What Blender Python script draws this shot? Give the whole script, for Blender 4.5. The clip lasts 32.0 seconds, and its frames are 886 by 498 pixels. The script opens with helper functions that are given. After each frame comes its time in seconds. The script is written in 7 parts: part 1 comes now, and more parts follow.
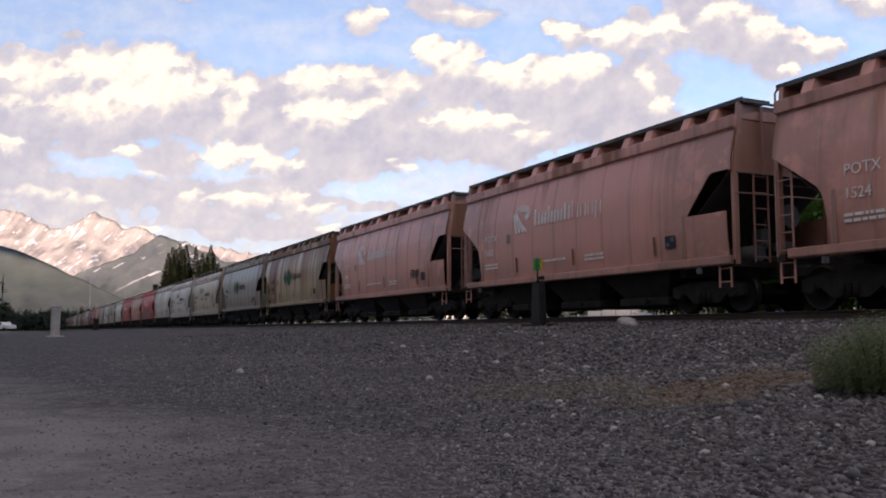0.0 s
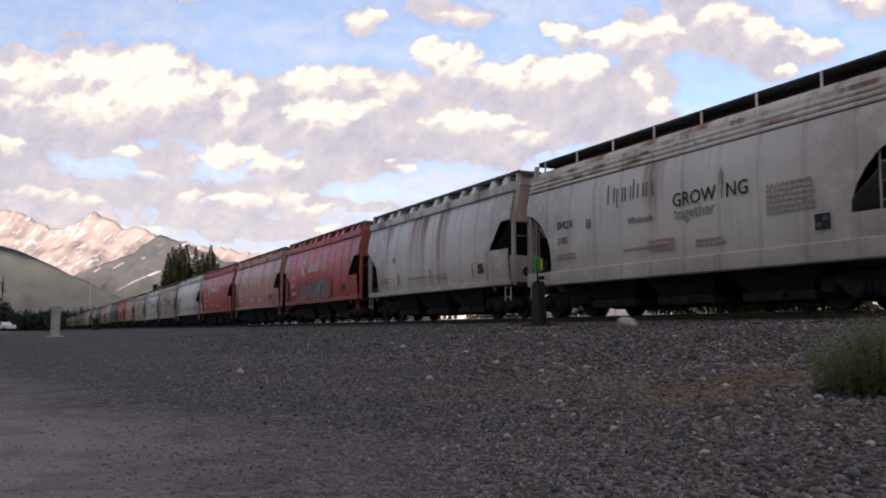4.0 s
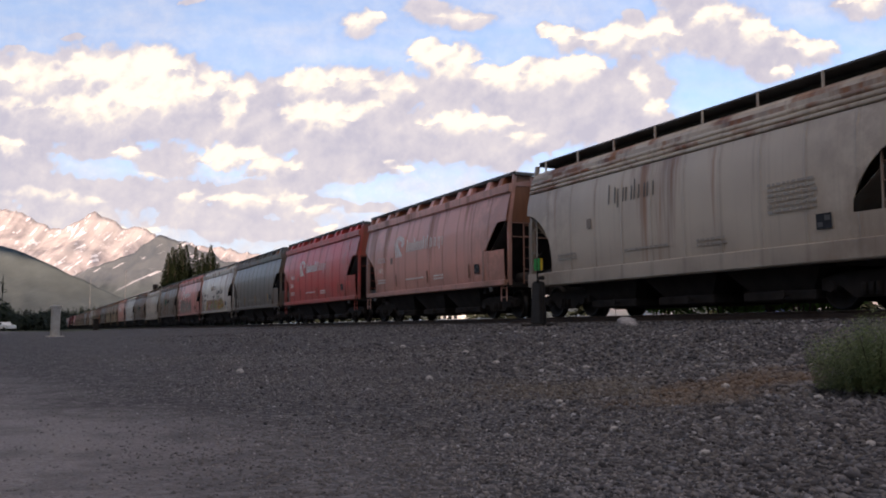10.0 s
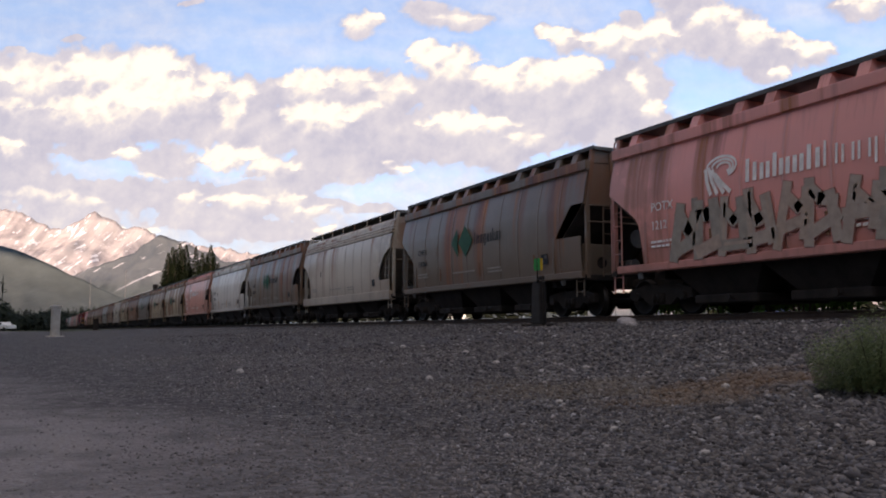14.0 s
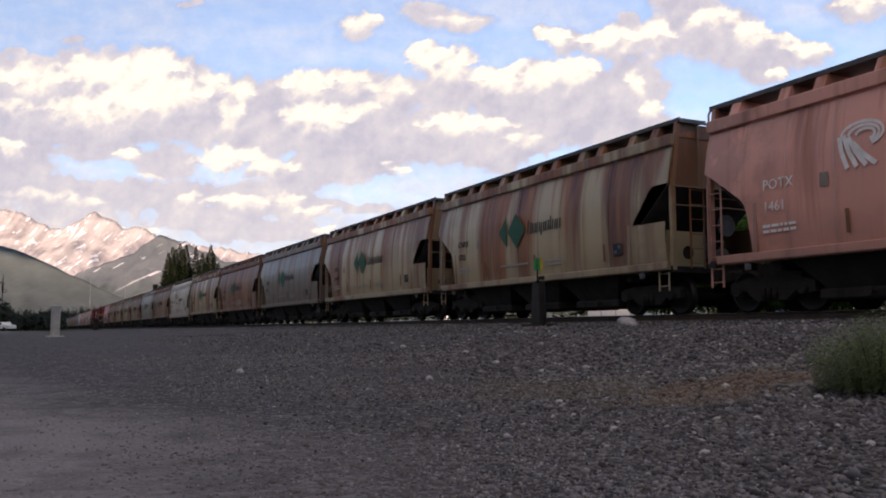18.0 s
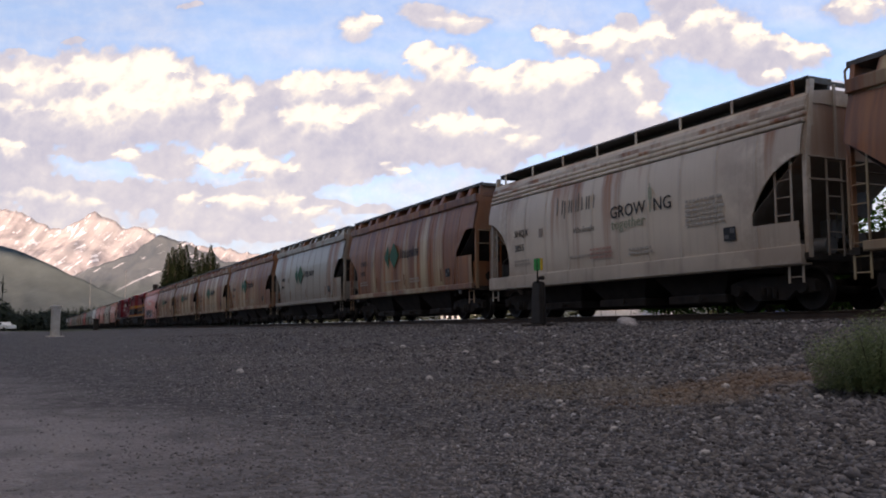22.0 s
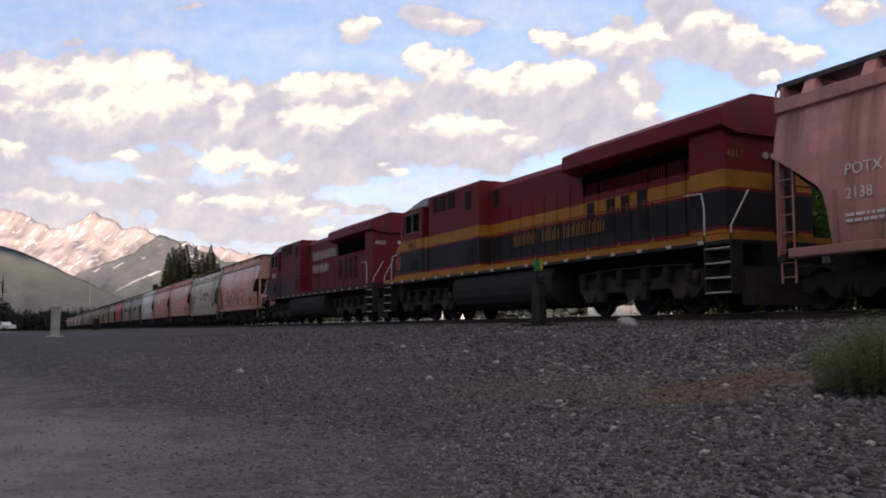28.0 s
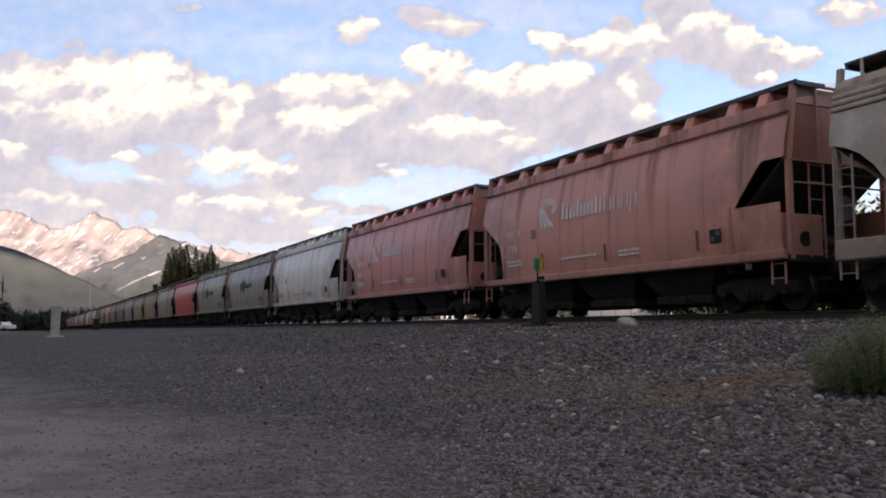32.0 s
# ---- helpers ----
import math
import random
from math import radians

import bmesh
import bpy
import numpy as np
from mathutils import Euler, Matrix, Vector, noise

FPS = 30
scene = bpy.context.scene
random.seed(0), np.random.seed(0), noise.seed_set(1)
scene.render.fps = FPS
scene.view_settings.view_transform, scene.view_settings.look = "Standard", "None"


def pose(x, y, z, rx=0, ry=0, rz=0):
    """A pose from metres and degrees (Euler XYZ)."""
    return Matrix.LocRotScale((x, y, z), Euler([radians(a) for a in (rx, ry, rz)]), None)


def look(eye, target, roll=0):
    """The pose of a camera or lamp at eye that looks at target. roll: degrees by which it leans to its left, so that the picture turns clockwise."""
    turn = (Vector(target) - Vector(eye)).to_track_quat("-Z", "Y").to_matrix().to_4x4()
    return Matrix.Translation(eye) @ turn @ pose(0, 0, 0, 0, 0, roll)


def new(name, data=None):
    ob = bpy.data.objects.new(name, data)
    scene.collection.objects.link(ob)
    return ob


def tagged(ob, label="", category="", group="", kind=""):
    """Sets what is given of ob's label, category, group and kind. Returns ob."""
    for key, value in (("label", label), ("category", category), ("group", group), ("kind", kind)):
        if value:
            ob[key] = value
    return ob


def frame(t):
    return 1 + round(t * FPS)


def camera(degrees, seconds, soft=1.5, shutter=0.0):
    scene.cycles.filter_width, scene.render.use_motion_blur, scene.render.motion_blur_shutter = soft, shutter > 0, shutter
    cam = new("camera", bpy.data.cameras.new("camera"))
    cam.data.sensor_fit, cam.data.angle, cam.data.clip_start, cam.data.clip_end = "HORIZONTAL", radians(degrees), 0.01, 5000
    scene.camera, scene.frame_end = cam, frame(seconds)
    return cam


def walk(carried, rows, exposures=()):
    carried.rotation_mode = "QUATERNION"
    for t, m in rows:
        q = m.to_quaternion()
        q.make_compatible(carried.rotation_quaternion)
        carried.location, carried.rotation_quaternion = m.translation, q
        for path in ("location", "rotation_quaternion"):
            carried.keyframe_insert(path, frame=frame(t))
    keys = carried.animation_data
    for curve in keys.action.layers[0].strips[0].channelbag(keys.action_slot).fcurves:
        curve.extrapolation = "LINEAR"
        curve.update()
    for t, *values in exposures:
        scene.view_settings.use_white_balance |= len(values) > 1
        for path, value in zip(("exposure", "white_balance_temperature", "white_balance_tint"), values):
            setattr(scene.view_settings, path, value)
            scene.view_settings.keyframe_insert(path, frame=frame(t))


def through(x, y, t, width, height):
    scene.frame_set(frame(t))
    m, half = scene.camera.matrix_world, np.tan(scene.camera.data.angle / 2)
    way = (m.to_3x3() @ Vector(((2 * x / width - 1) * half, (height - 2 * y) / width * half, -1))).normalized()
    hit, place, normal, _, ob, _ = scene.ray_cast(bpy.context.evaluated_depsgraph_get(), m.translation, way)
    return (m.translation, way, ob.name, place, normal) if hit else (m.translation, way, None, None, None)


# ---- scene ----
# ---------------------------------------------------------------- camera
EYE = Vector((0.0, 0.0, 0.52))
LENS = 53.75
TRACK_TURN = radians(25.08)      # the track runs this far to the side of the view
TILT = radians(5.28)
FORWARD = Vector((-math.cos(TRACK_TURN) * math.cos(TILT), math.sin(TRACK_TURN) * math.cos(TILT), math.sin(TILT)))
cam = camera(LENS, 32.0, soft=1.9)
walk(cam, [(0.0, look(EYE, EYE + FORWARD)), (32.0, look(EYE, EYE + FORWARD))],
     exposures=[(0.0, 1.05, 7950, 21), (28.1, 1.05, 7950, 21), (28.8, 1.17, 7950, 21), (29.3, 1.17, 7950, 21), (30.1, 1.15, 7950, 21), (30.8, 1.1, 7950, 21), (32.0, 1.1, 7950, 21)])

# ---------------------------------------------------------------- light
SUN_ELEV, SUN_AZ = 11.0, -38.0    # low evening sun behind the camera, azimuth from +x
sun_way = Vector((math.cos(radians(SUN_ELEV)) * math.cos(radians(SUN_AZ)),
                  math.cos(radians(SUN_ELEV)) * math.sin(radians(SUN_AZ)), math.sin(radians(SUN_ELEV))))
world = bpy.data.worlds.new("evening_sky")
scene.world = world
world.use_nodes = True
wn, wl = world.node_tree.nodes, world.node_tree.links
wn.clear()
sky = wn.new("ShaderNodeTexSky")
sky.sky_type = 'NISHITA'
sky.sun_disc = False
sky.sun_elevation = radians(SUN_ELEV)
sky.sun_rotation = radians(90 - SUN_AZ)
sky.altitude = 2200
sky.dust_density = 0.2
sky.ozone_density = 3.0
wb = wn.new("ShaderNodeBackground")
wb.inputs["Strength"].default_value = 0.14
wo = wn.new("ShaderNodeOutputWorld")
wl.new(sky.outputs[0], wb.inputs["Color"])
wl.new(wb.outputs[0], wo.inputs["Surface"])

sun = new("sun", bpy.data.lights.new("sun", "SUN"))
sun.data.energy = 4.4
sun.data.angle = radians(0.5)
sun.data.color = (1.0, 0.82, 0.73)
sun.matrix_world = look(sun_way * 100, (0, 0, 0))

# ---------------------------------------------------------------- plan of the track and the train
TRACK_Y = 15.3           # centre of the track
RAIL_Z = 0.905           # top of the rails
BED_Z = 0.60             # top of the ballast
SCALE = 1.04


def train_shift(t):
    """How far the train has rolled along +x after t seconds."""
    return SCALE * (18.513 * t - 0.02384 * max(0, t - 8) ** 2 + 0.01748 * max(0, t - 16) ** 2)



# ---------------------------------------------------------------- materials
def material(name, rough=0.7, metal=0.0, spec=0.4):
    m = bpy.data.materials.new(name)
    m.use_nodes = True
    n, l = m.node_tree.nodes, m.node_tree.links
    b = n["Principled BSDF"]
    b.inputs["Roughness"].default_value = rough
    b.inputs["Metallic"].default_value = metal
    b.inputs["Specular IOR Level"].default_value = spec
    return m, n, l, b


def coords(n, l, scale=(1, 1, 1), kind="Object"):
    tc, mp = n.new("ShaderNodeTexCoord"), n.new("ShaderNodeMapping")
    mp.inputs["Scale"].default_value = scale
    l.new(tc.outputs[kind], mp.inputs["Vector"])
    return mp.outputs["Vector"]


def noise_tex(n, l, vec, scale, detail=4.0, rough=0.55, dist=0.0):
    t = n.new("ShaderNodeTexNoise")
    t.inputs["Scale"].default_value = scale
    t.inputs["Detail"].default_value = detail
    t.inputs["Roughness"].default_value = rough
    t.inputs["Distortion"].default_value = dist
    l.new(vec, t.inputs["Vector"])
    return t.outputs["Fac"]


def ramp(n, l, fac, stops):
    r = n.new("ShaderNodeValToRGB")
    e = r.color_ramp.elements
    while len(e) < len(stops):
        e.new(0.5)
    for el, (p, c) in zip(e, stops):
        el.position = p
        el.color = (*c, 1) if len(c) == 3 else c
    l.new(fac, r.inputs["Fac"])
    return r.outputs["Color"]


def grey_ramp(n, l, fac, lo, hi, a=0.0, b=1.0):
    return ramp(n, l, fac, [(lo, (a, a, a)), (hi, (b, b, b))])


def mix(n, l, fac, a, b, mode="MIX"):
    m = n.new("ShaderNodeMix")
    m.data_type, m.blend_type = "RGBA", mode
    for s, v in ((m.inputs[0], fac), (m.inputs[6], a), (m.inputs[7], b)):
        if isinstance(v, (int, float)):
            s.default_value = v
        elif isinstance(v, tuple):
            s.default_value = (*v, 1)
        else:
            l.new(v, s)
    return m.outputs[2]


def maths(n, l, op, a, b=0.0):
    m = n.new("ShaderNodeMath")
    m.operation = op
    for s, v in ((m.inputs[0], a), (m.inputs[1], b)):
        if isinstance(v, (int, float)):
            s.default_value = v
        else:
            l.new(v, s)
    return m.outputs[0]


def bump(n, l, b, height, strength=0.3, dist=0.02):
    k = n.new("ShaderNodeBump")
    k.inputs["Strength"].default_value = strength
    k.inputs["Distance"].default_value = dist
    l.new(height, k.inputs["Height"])
    l.new(k.outputs[0], b.inputs["Normal"])


def simple(name, col, rough=0.7, metal=0.0, var=0.35, scale=6.0, bumps=0.15, spec=0.4):
    """A plain surface with blotches and fine grain."""
    m, n, l, b = material(name, rough, metal, spec)
    v = coords(n, l)
    f1, f2 = noise_tex(n, l, v, scale), noise_tex(n, l, v, scale * 9, 3)
    dark = tuple(c * (1 - var) for c in col)
    c1 = mix(n, l, grey_ramp(n, l, f1, 0.35, 0.65), dark, col)
    c2 = mix(n, l, grey_ramp(n, l, f2, 0.3, 0.7, 0.0, 0.35), c1, tuple(min(1, c * (1 + var * 0.5)) for c in col))
    l.new(c2, b.inputs["Base Color"])
    if bumps:
        bump(n, l, b, f2, bumps, 0.01)
    return m


def car_paint():
    """Weathered car paint: colour from the object, alpha gives how much rust runs down."""
    m, n, l, b = material("weathered_car_paint", 0.5, 0.0, 0.5)
    oi = n.new("ShaderNodeObjectInfo")
    tc = n.new("ShaderNodeTexCoord")
    add = n.new("ShaderNodeVectorMath")
    add.operation = "ADD"
    shift = n.new("ShaderNodeCombineXYZ")
    l.new(maths(n, l, "MULTIPLY", oi.outputs["Random"], 83.0), shift.inputs[0])
    l.new(tc.outputs["Object"], add.inputs[0])
    l.new(shift.outputs[0], add.inputs[1])

    def mapped(s):
        mp = n.new("ShaderNodeMapping")
        mp.inputs["Scale"].default_value = s
        l.new(add.outputs[0], mp.inputs["Vector"])
        return mp.outputs[0]
    fine = mapped((1, 1, 1))
    streak = noise_tex(n, l, mapped((1.0, 0.3, 0.045)), 3.2, 4, 0.65)
    streak_wide = noise_tex(n, l, mapped((1.0, 0.3, 0.05)), 1.0, 2, 0.5)
    streak_thin = noise_tex(n, l, mapped((1.0, 0.3, 0.03)), 11.0, 2, 0.5)
    blotch = noise_tex(n, l, fine, 0.6, 5)
    grain = noise_tex(n, l, fine, 22.0, 3)
    base = oi.outputs["Color"]
    sep = n.new("ShaderNodeSeparateXYZ")
    l.new(tc.outputs["Object"], sep.inputs[0])
    # dirt that gathers along the welded seams between the sheets
    along_seam = maths(n, l, "PINGPONG", maths(n, l, "ADD", sep.outputs[0], 6.585 + 13.17 * 4), 13.17 / 22)
    seam = n.new("ShaderNodeMapRange")
    seam.inputs[1].default_value, seam.inputs[2].default_value = 0.10, 0.015
    l.new(along_seam, seam.inputs[0])
    # faded and dusty patches
    c = mix(n, l, grey_ramp(n, l, blotch, 0.4, 0.7, 0.0, 0.22), base, (0.36, 0.29, 0.26))
    c = mix(n, l, maths(n, l, "MULTIPLY", seam.outputs[0], maths(n, l, "MULTIPLY", blotch, 0.42)), c, (0.10, 0.07, 0.055))
    # grime runs
    c = mix(n, l, maths(n, l, "MULTIPLY", grey_ramp(n, l, streak_thin, 0.58, 0.85, 0.0, 0.38), blotch), c, (0.07, 0.055, 0.05))
    c = mix(n, l, grey_ramp(n, l, streak, 0.58, 0.8, 0.0, 0.25), c, (0.09, 0.065, 0.05))
    # rust runs, ruled by the object's alpha
    ra = oi.outputs["Alpha"]
    both = maths(n, l, "ADD", maths(n, l, "MULTIPLY", streak, 0.36), maths(n, l, "MULTIPLY", streak_wide, 0.64))
    # it starts under the roof and thins out on the way down
    both = maths(n, l, "ADD", both, maths(n, l, "MULTIPLY", maths(n, l, "SUBTRACT", sep.outputs[2], 2.7), 0.035))
    lim = maths(n, l, "SUBTRACT", maths(n, l, "ADD", both, maths(n, l, "MULTIPLY", ra, 0.285)), 0.60)
    rf = grey_ramp(n, l, maths(n, l, "MULTIPLY", lim, 8.0), 0.0, 1.0, 0.0, 0.93)
    rust = mix(n, l, grey_ramp(n, l, streak, 0.38, 0.66), (0.105, 0.022, 0.015), (0.36, 0.125, 0.035))
    c = mix(n, l, rf, c, rust)
    # grime thrown up from the wheels onto the lowest part
    low = n.new("ShaderNodeMapRange")
    low.inputs[1].default_value, low.inputs[2].default_value = 2.1, 0.9
    low.inputs[3].default_value, low.inputs[4].default_value = 0.0, 0.85
    l.new(sep.outputs[2], low.inputs[0])
    c = mix(n, l, maths(n, l, "MULTIPLY", low.outputs[0], blotch), c, (0.11, 0.075, 0.055))
    # brown road dirt that the wheels throw over both ends
    ends = n.new("ShaderNodeMapRange")
    ends.inputs[1].default_value, ends.inputs[2].default_value = 3.6, 6.6
    ends.inputs[3].default_value, ends.inputs[4].default_value = 0.0, 1.25
    l.new(maths(n, l, "ABSOLUTE", sep.outputs[0]), ends.inputs[0])
    patch = grey_ramp(n, l, noise_tex(n, l, fine, 1.4, 5, 0.65), 0.36, 0.72)
    c = mix(n, l, maths(n, l, "MINIMUM", maths(n, l, "MULTIPLY", ends.outputs[0], patch), 0.34), c, (0.20, 0.125, 0.085))
    l.new(c, b.inputs["Base Color"])
    l.new(grey_ramp(n, l, maths(n, l, "ADD", maths(n, l, "MULTIPLY", rf, 0.3), grain), 0.2, 1.0, 0.26, 0.58), b.inputs["Roughness"])
    bump(n, l, b, maths(n, l, "ADD", grain, maths(n, l, "MULTIPLY", blotch, 6.0)), 0.12, 0.01)
    return m


def flat_paint(name, col, rough=0.6):
    return simple(name, col, rough, 0, 0.25, 5.0, 0.08)


M_PAINT = car_paint()
M_GRIME = simple("grimy_black_steel", (0.027, 0.022, 0.0195), 0.9, 0.0, 0.6, 3.0, 0.3)
M_WHEEL = simple("rolled_wheel_steel", (0.017, 0.0145, 0.0135), 0.9, 0.0, 0.4, 4.0, 0.2)
M_TREAD = simple("polished_tread", (0.035, 0.033, 0.032), 0.42, 0.9, 0.3, 4.0, 0.0)
M_GRATE = simple("dull_galvanised_grating", (0.12, 0.115, 0.11), 0.6, 0.4, 0.4, 3.0, 0.2)
M_WHITE = flat_paint("white_lettering", (0.88, 0.86, 0.83))
M_BLACK = flat_paint("black_lettering", (0.025, 0.025, 0.028))
M_FADED = flat_paint("faded_grey_print", (0.20, 0.185, 0.165))
M_FAINT = flat_paint("faint_worn_print", (0.40, 0.365, 0.32))
M_GREEN = flat_paint("green_emblem", (0.02, 0.11, 0.06))
M_GREENS = flat_paint("faded_green_lettering", (0.31, 0.35, 0.26))
M_REDS = flat_paint("faded_red_lettering", (0.50, 0.30, 0.25))
M_ORANGE = flat_paint("orange_tick", (0.62, 0.30, 0.05))
M_GLASS = simple("dark_cab_glass", (0.05, 0.055, 0.06), 0.08, 0.0, 0.2, 1.0, 0.0, 0.8)
M_RAIL = simple("rusty_rail", (0.075, 0.05, 0.038), 0.7, 0.3, 0.4, 3.0, 0.3)
M_RAILTOP = simple("worn_rail_head", (0.45, 0.44, 0.43), 0.3, 1.0, 0.2, 3.0, 0.0)
M_TIE = simple("creosoted_timber", (0.06, 0.048, 0.04), 0.85, 0.0, 0.45, 4.0, 0.5)
M_CONC = simple("pale_concrete", (0.42, 0.40, 0.36), 0.85, 0.0, 0.3, 5.0, 0.4)
M_STEEL = simple("grey_steel", (0.16, 0.16, 0.16), 0.55, 0.4, 0.3, 5.0, 0.2)
M_BARK = simple("dark_bark", (0.07, 0.05, 0.04), 0.9, 0, 0.4, 8.0, 0.6)

# ---------------------------------------------------------------- mesh helpers
def box(bm, x0, x1, y0, y1, z0, z1):
    vs = [bm.verts.new((x, y, z)) for x in (x0, x1) for y in (y0, y1) for z in (z0, z1)]
    for f in ((0, 1, 3, 2), (4, 6, 7, 5), (0, 4, 5, 1), (2, 3, 7, 6), (0, 2, 6, 4), (1, 5, 7, 3)):
        bm.faces.new([vs[i] for i in f])


def soft_box(bm, x0, x1, y0, y1, z0, z1, r=0.02, seg=2):
    t = bmesh.new()
    box(t, x0, x1, y0, y1, z0, z1)
    bmesh.ops.recalc_face_normals(t, faces=t.faces)
    bmesh.ops.bevel(t, geom=t.edges[:], offset=r, segments=seg, affect="EDGES", profile=0.5)
    merge(bm, t)


def merge(bm, t, m=None):
    """Adds the bmesh t to bm and frees it."""
    vs = {v: bm.verts.new(m @ v.co if m else v.co) for v in t.verts}
    for f in t.faces:
        nf = bm.faces.new([vs[v] for v in f.verts])
        nf.smooth = f.smooth
        nf.material_index = f.material_index
    t.free()


def rod(bm, a, b, r, n=8, r2=None, caps=True):
    a, b = Vector(a), Vector(b)
    q = (b - a).to_track_quat("Z", "Y")
    rings = []
    for p, rr in ((a, r), (b, r if r2 is None else r2)):
        rings.append([bm.verts.new(p + q @ Vector((rr * math.cos(2 * math.pi * i / n), rr * math.sin(2 * math.pi * i / n), 0))) for i in range(n)])
    for i in range(n):
        f = bm.faces.new((rings[0][i], rings[0][(i + 1) % n], rings[1][(i + 1) % n], rings[1][i]))
        f.smooth = n > 6
    if caps:
        bm.faces.new(rings[0][::-1])
        bm.faces.new(rings[1])


def pipe(bm, pts, r, n=6):
    for a, b in zip(pts, pts[1:]):
        rod(bm, a, b, r, n)


def prism(bm, poly, axis, lo, hi):
    """Pushes a polygon along x, y or z; poly holds the two other coordinates in order."""
    def put(u, v, w):
        return {"x": (w, u, v), "y": (u, w, v), "z": (u, v, w)}[axis]
    a = [bm.verts.new(put(u, v, lo)) for u, v in poly]
    b = [bm.verts.new(put(u, v, hi)) for u, v in poly]
    k = len(poly)
    for i in range(k):
        bm.faces.new((a[i], a[(i + 1) % k], b[(i + 1) % k], b[i]))
    bm.faces.new(a[::-1])
    bm.faces.new(b)


def finish(bm, name, mats, normals=True):
    if normals:
        bmesh.ops.recalc_face_normals(bm, faces=bm.faces)
    me = bpy.data.meshes.new(name)
    bm.to_mesh(me)
    bm.free()
    for m in (mats if isinstance(mats, (list, tuple)) else [mats]):
        me.materials.append(m)
    return me


def part(name, bm, mat, parent, label="", m=None):
    """One mesh object under a thing or under a part; bm may be a bmesh or a ready mesh."""
    me = bm if isinstance(bm, bpy.types.Mesh) else finish(bm, name, mat)
    ob = new(name, me)
    ob.parent = parent
    if m is not None:
        ob.matrix_basis = m
    if label:
        ob["label"] = label
    return ob


def thing(name, label, category, m=None, group="", kind=""):
    ob = new(name)
    ob.empty_display_size = 0.2
    if m is not None:
        ob.matrix_basis = m
    return tagged(ob, label, category, group, kind)


def solid(name, bm, mat, label, category, m=None, group="", kind=""):
    ob = new(name, bm if isinstance(bm, bpy.types.Mesh) else finish(bm, name, mat))
    if m is not None:
        ob.matrix_basis = m
    return tagged(ob, label, category, group, kind)


def raw_mesh(name, verts, faces, mat, smooth=False):
    """A mesh from number arrays; all faces have the same count of corners."""
    verts, faces = np.asarray(verts, dtype=np.float32), np.asarray(faces, dtype=np.int32)
    k = faces.shape[1]
    me = bpy.data.meshes.new(name)
    me.vertices.add(len(verts))
    me.vertices.foreach_set("co", verts.ravel())
    me.loops.add(faces.size)
    me.loops.foreach_set("vertex_index", faces.ravel())
    me.polygons.add(len(faces))
    me.polygons.foreach_set("loop_start", np.arange(0, faces.size, k, dtype=np.int32))
    me.polygons.foreach_set("loop_total", np.full(len(faces), k, dtype=np.int32))
    if smooth:
        me.polygons.foreach_set("use_smooth", np.ones(len(faces), dtype=bool))
    me.update(calc_edges=True)
    me.materials.append(mat)
    return me


def grid_mesh(name, xs, ys, zs, mat, smooth=True):
    """A sheet from coordinate arrays of one shape (rows, columns)."""
    r, c = xs.shape
    verts = np.stack([xs.ravel(), ys.ravel(), zs.ravel()], 1)
    i = np.arange(r * c).reshape(r, c)
    faces = np.stack([i[:-1, :-1].ravel(), i[:-1, 1:].ravel(), i[1:, 1:].ravel(), i[1:, :-1].ravel()], 1)
    return raw_mesh(name, verts, faces, mat, smooth)


def value_noise(x, y, seed=0):
    """Smooth noise on number arrays, about -1 to 1."""
    x, y = np.asarray(x, float), np.asarray(y, float)
    xi, yi = np.floor(x).astype(int), np.floor(y).astype(int)
    xf, yf = x - xi, y - yi
    u, v = xf * xf * (3 - 2 * xf), yf * yf * (3 - 2 * yf)

    def h(a, b):
        k = np.sin(a * 127.1 + b * 311.7 + seed * 74.7) * 43758.5453
        return (k - np.floor(k)) * 2 - 1
    return (h(xi, yi) * (1 - u) + h(xi + 1, yi) * u) * (1 - v) + (h(xi, yi + 1) * (1 - u) + h(xi + 1, yi + 1) * u) * v


def fractal(x, y, octaves=5, seed=0, gain=0.5):
    s, a, tot = 0.0, 1.0, 0.0
    for o in range(octaves):
        s = s + a * value_noise(x * 2 ** o, y * 2 ** o, seed + o * 13)
        tot += a
        a *= gain
    return s / tot


FONT_MESHES = {}


def text_mesh(words, size, mat, key=""):
    """Flat letters in the built-in font, facing -y, starting at x = 0, on z = 0."""
    k = (words, size, mat.name)
    if k not in FONT_MESHES:
        cu = bpy.data.curves.new("letters", "FONT")
        cu.body, cu.size, cu.extrude, cu.resolution_u = words, size, 0.004, 2
        ob = bpy.data.objects.new("letters", cu)
        scene.collection.objects.link(ob)
        dg = bpy.context.evaluated_depsgraph_get()
        me = bpy.data.meshes.new_from_object(ob.evaluated_get(dg))
        me.transform(Matrix.Rotation(radians(90), 4, "X"))
        bpy.data.objects.remove(ob)
        me.materials.clear()
        me.materials.append(mat)
        FONT_MESHES[k] = me
    return FONT_MESHES[k]



# ---------------------------------------------------------------- distance: clouds and mountains
HALF = math.tan(radians(LENS) / 2)
AXIS_RIGHT = Vector((math.sin(TRACK_TURN), math.cos(TRACK_TURN), 0))
AXIS_UP = AXIS_RIGHT.cross(FORWARD)
CLOUD_FAR = 3700.0
